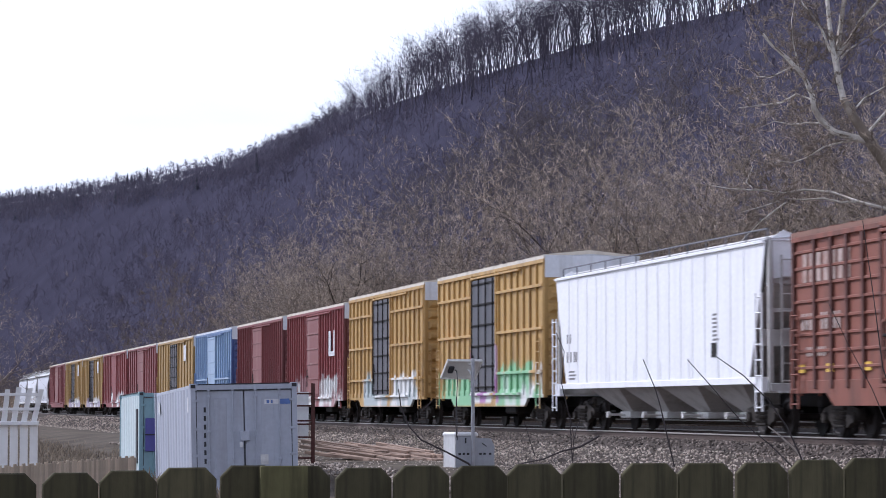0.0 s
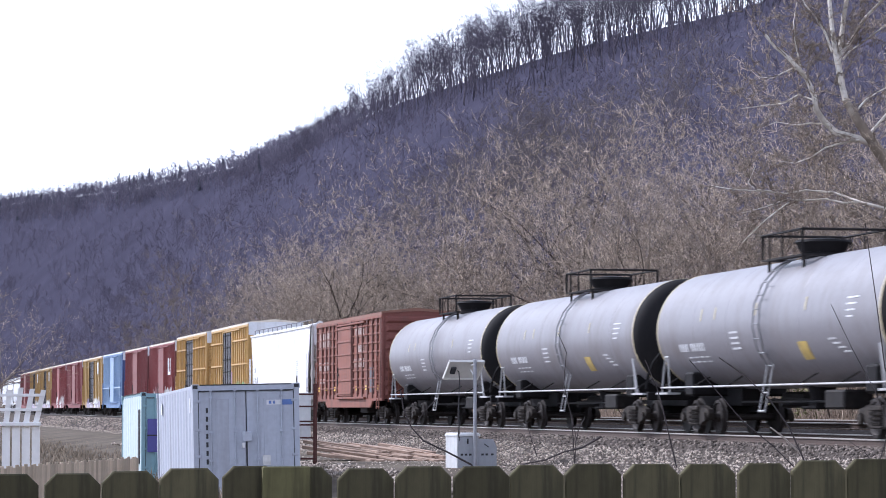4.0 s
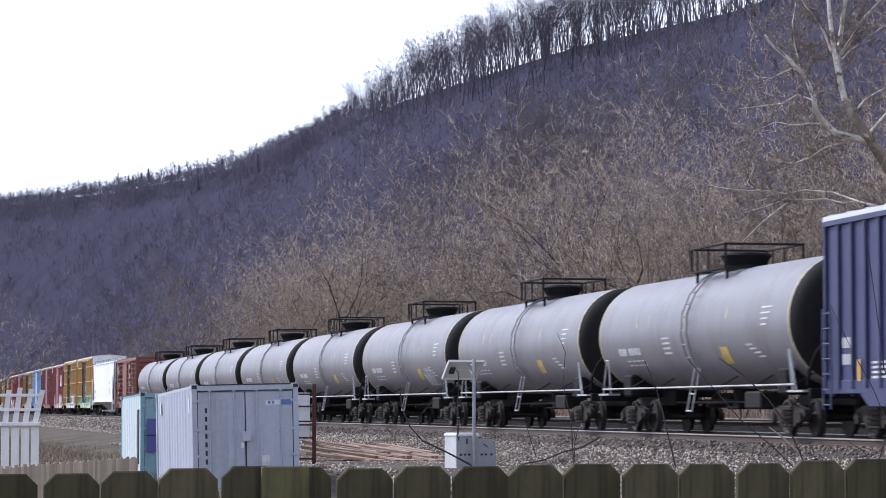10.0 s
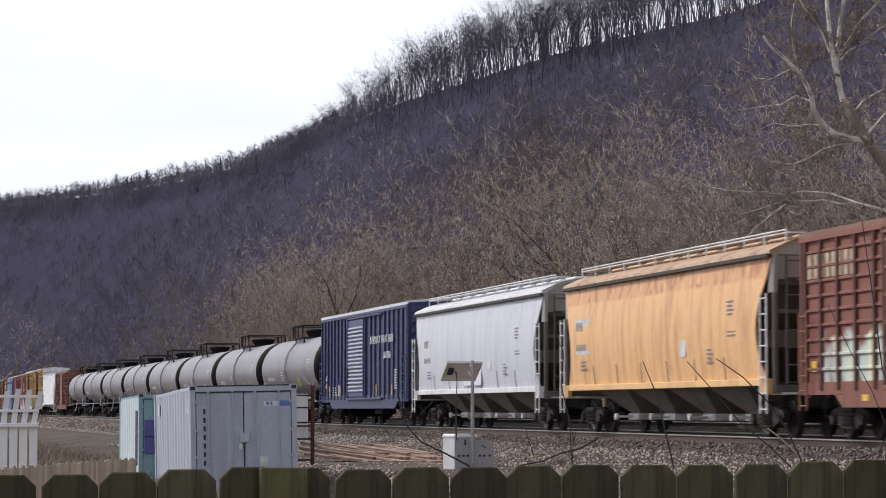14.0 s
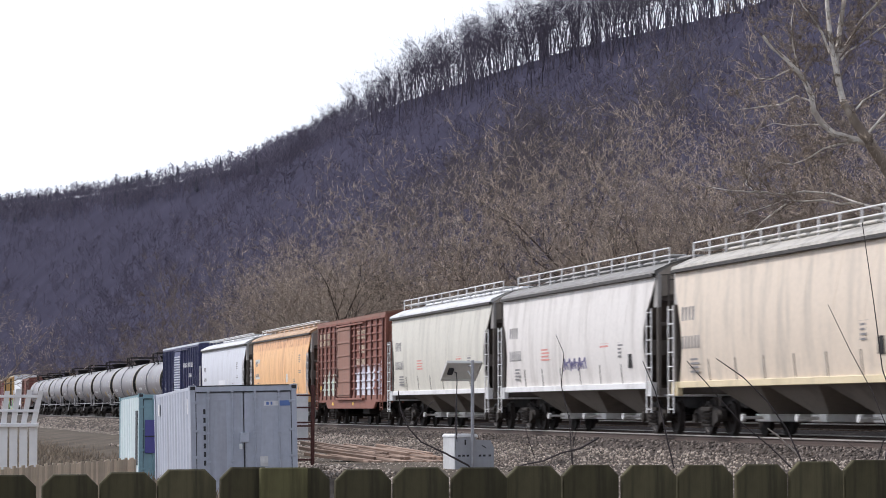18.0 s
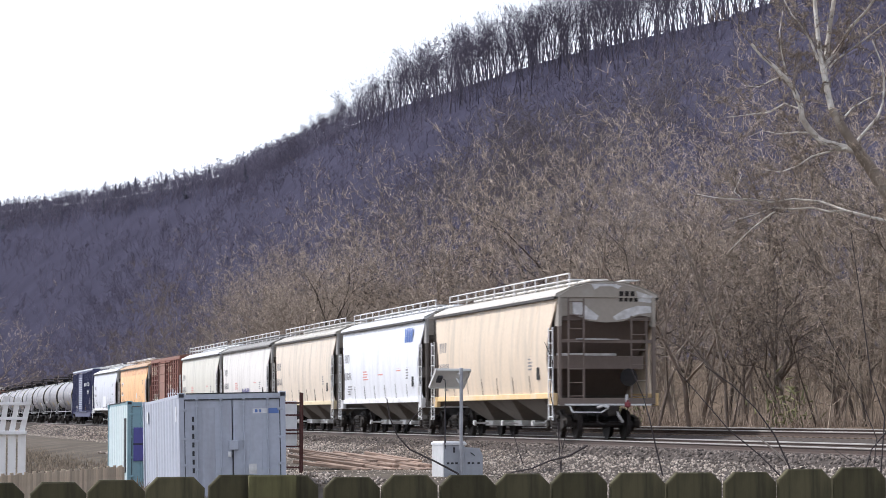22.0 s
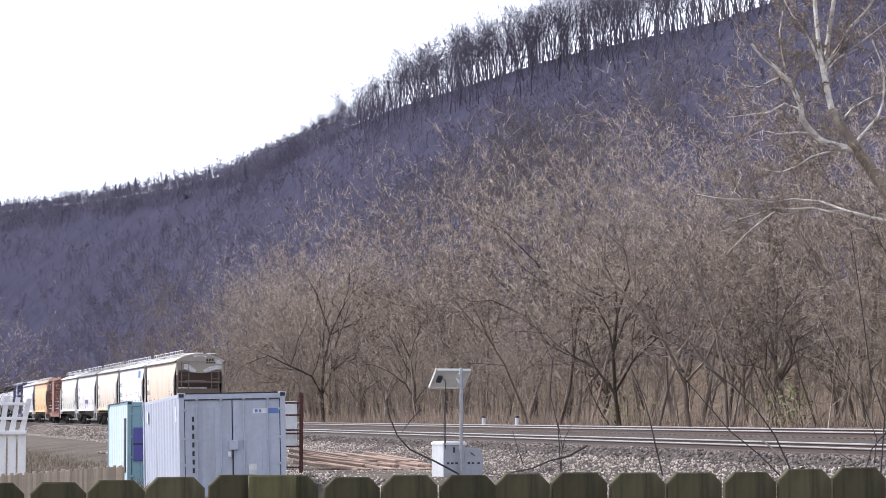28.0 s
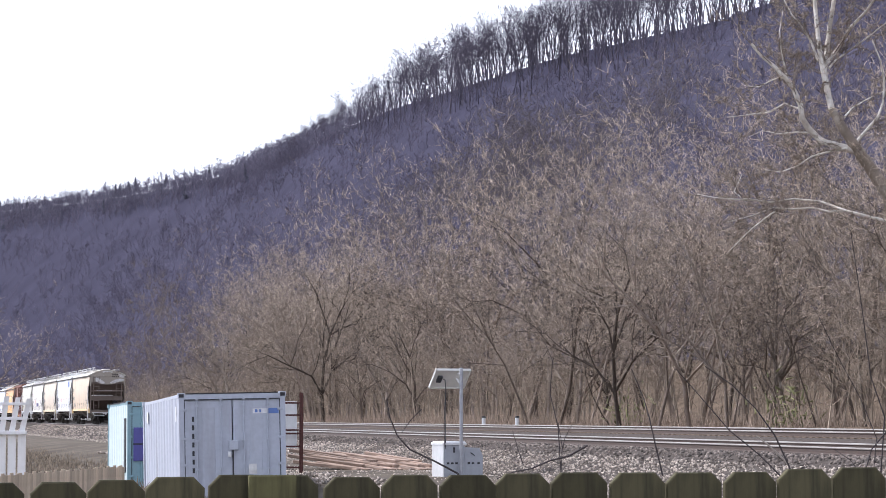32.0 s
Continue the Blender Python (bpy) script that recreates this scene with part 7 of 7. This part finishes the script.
rb, yb = boxcar("boxcar", "reddish-brown ribbed boxcar with faded white lettering", -248.1, -232.6, 4.56, M["red_brown"], (0.1, 1.45, 2.5, 3.45, 4.4, 9.0, 10.15, 11.25, 12.4, 13.5, 14.5, 15.3), (5.6, 8.85), seams=8, post_w=0.14, roof_mat=M["roof_rust"], post_mat=M["rust_dark"], end_mat=M["red_end"], trim_mat=M["red_brown"])
s = Shape()
writing(s, 7.1, 3.35, 0.62, (7,), yb + 0.02), writing(s, 7.2, 2.32, 0.36, (4, 5), yb + 0.02), writing(s, 6.9, 1.75, 0.2, (9,), yb + 0.02), writing(s, -1.7, 3.6, 0.36, (8,), yb + 0.02), writing(s, -2.2, 2.95, 0.36, (6,), yb + 0.02), writing(s, -1.6, 2.35, 0.36, (3, 5), yb + 0.02)
tagged(part("lettering", s, M["mark_faded"], rb, "faded white lettering"), kind="stuff")
s = Shape()
for x in (7.4, 5.6, 3.4, -2.0, -4.1, -6.6):
    s.box(x - 0.45, x, yb + 0.03, yb + 0.036, 1.4, 1.58)
tagged(part("yellow_mark", s, M["yellow_mark"], rb), kind="stuff")
part("data_panel", Shape().box(-5.9, -5.1, yb + 0.03, yb + 0.036, 1.3, 2.3), M["slate"], rb, "grey data panel")

old_white = hopper("white flat-sided covered hopper with vertical ribs", -269.0, -249.6, M["old_white"], M["old_white"], M["old_white"], bays=4, eave=4.42, top=4.56, curved=False, rail_top=4.72, ribs=18, frame=M["pale_frame"], under=M["pale_frame"])
s = Shape()
writing(s, 8.2, 2.5, 0.26, (1, 1), 1.545), writing(s, 8.2, 1.95, 0.3, (1, 1, 2), 1.545), chequer(s, 8.0, 1.4, 1.0, 0.3, 1.545, 3), chequer(s, -5.6, 2.2, 0.5, 0.7, 1.545, 4)
tagged(part("lettering", s, M["mark_grey"], old_white[0], "worn grey stencilling"), kind="stuff")
part("data_plate", Shape().box(-5.9, -5.5, 1.545, 1.552, 1.85, 2.2), M["black_steel"], old_white[0])


def even(n, L, gap0, gap1):
    """Post distances, evenly spaced, clear of the door."""
    return [d for d in (0.1 + (L - 0.2) * k / (n - 1) for k in range(n)) if d < gap0 - 0.15 or d > gap1 + 0.15]


for fr, re, wall in ((-285.5, -270.3, M["yellow_a"]), (-303.2, -287.9, M["yellow_b"])):
    boxcar("boxcar", "yellow high boxcar with a dark door and graffiti", fr, re, 5.33, wall, even(19, 15.2, 5.55, 9.0), (5.6, 9.0), straps=(1.75, 3.05, 4.35), post_w=0.06, door_style="plug", door_mat=M["slate"], end_top=M["end_white"], roof_mat=M["roof_cream"], end_mat=M["yellow_end"], trim_mat=wall)
for fr, re, wall, text in ((-319.9, -304.5, M["maroon_a"], "maroon ribbed boxcar with white graffiti along the sill"), (-337.3, -321.5, M["maroon_b"], "dull maroon ribbed boxcar")):
    car, yb = boxcar("boxcar", text, fr, re, 5.2, wall, even(24, re - fr, 6.0, 9.2), (6.0, 9.2), post_w=0.09, end_top=M["end_white"], roof_mat=M["roof_cream"], end_mat=M["maroon_end"], door_mat=M["maroon_door"], trim_mat=wall, detail=False)
    if fr == -319.9:
        part("painted_sign", Shape().box(-4.6, -4.1, yb + 0.07, yb + 0.08, 2.9, 4.0).box(-5.3, -4.6, yb + 0.07, yb + 0.08, 2.9, 3.1).box(-5.6, -5.3, yb + 0.07, yb + 0.08, 2.9, 4.0), M["mark_white"], car, "white painted block mark")
boxcar("boxcar", "light blue ribbed boxcar with a blue end", -356.0, -339.8, 5.2, M["sky_blue"], even(18, 16.2, 6.2, 9.4), (6.2, 9.4), straps=(2.3,), post_w=0.12, end_top=M["end_white"], roof_mat=M["roof_silver"], end_mat=M["blue_end"], post_mat=M["sky_post"], door_mat=M["sky_post"], trim_mat=M["sky_blue"], detail=False)
far = [(-377.0, -357.3, "yellow_far", "slate", "ochre yellow boxcar with a dark door"), (-397.5, -378.3, "maroon_b", "maroon_door", "brown-maroon boxcar with a weathered door"),
       (-418.0, -399.0, "red_far", "red_far", "red boxcar with white graffiti low on its side"), (-438.7, -419.0, "yellow_far", "slate", "ochre yellow boxcar with graffiti"),
       (-459.4, -439.7, "yellow_far", "slate", "ochre yellow boxcar with a dark door"), (-482.5, -460.4, "maroon_b", "maroon_door", "dark maroon boxcar at the head of the cut")]
for fr, re, wall, door, text in far:
    L = re - fr
    car, yb = boxcar("boxcar", text, fr, re, 5.2, M[wall], even(14, L, L * 0.4, L * 0.6), (L * 0.4, L * 0.6), post_w=0.09, end_top=M["end_white"], roof_mat=M["roof_cream"], door_mat=M[door], door_style="plug" if door == "slate" else "panel", trim_mat=M[wall], detail=False)
    if wall == "yellow_far":
        part("painted_sign", Shape().box(-6.4, -5.2, yb + 0.07, yb + 0.08, 3.6, 4.6), M["mark_white"], car, "white painted block mark")
hopper("distant dusty white covered hopper car", -503.0, -483.8, M["pale_grey"], M["roof_white"], M["sill_white"], bays=4)
hopper("distant clean white covered hopper car", -523.6, -504.4, M["clean_white"], M["roof_white"], M["sill_white"], bays=4)
hopper("distant grey covered hopper car", -544.2, -525.0, M["pale_grey"], M["roof_dark"], M["sill_white"], bays=4)


def motions():
    """Every car runs along the line."""
    times = [0, 2, 4, 6, 8, 10, 12, 14, 16, 18, 20, 22, 24, 26, 28, 30, 32]
    for ob, offset in CARS:
        rows = []
        for t in times:
            p, a = on_track(travelled(t) - offset)
            rows.append((t, pose(p.x, p.y, p.z, 0, 0, 90 + math.degrees(a))))
        walk(ob, rows)


motions()
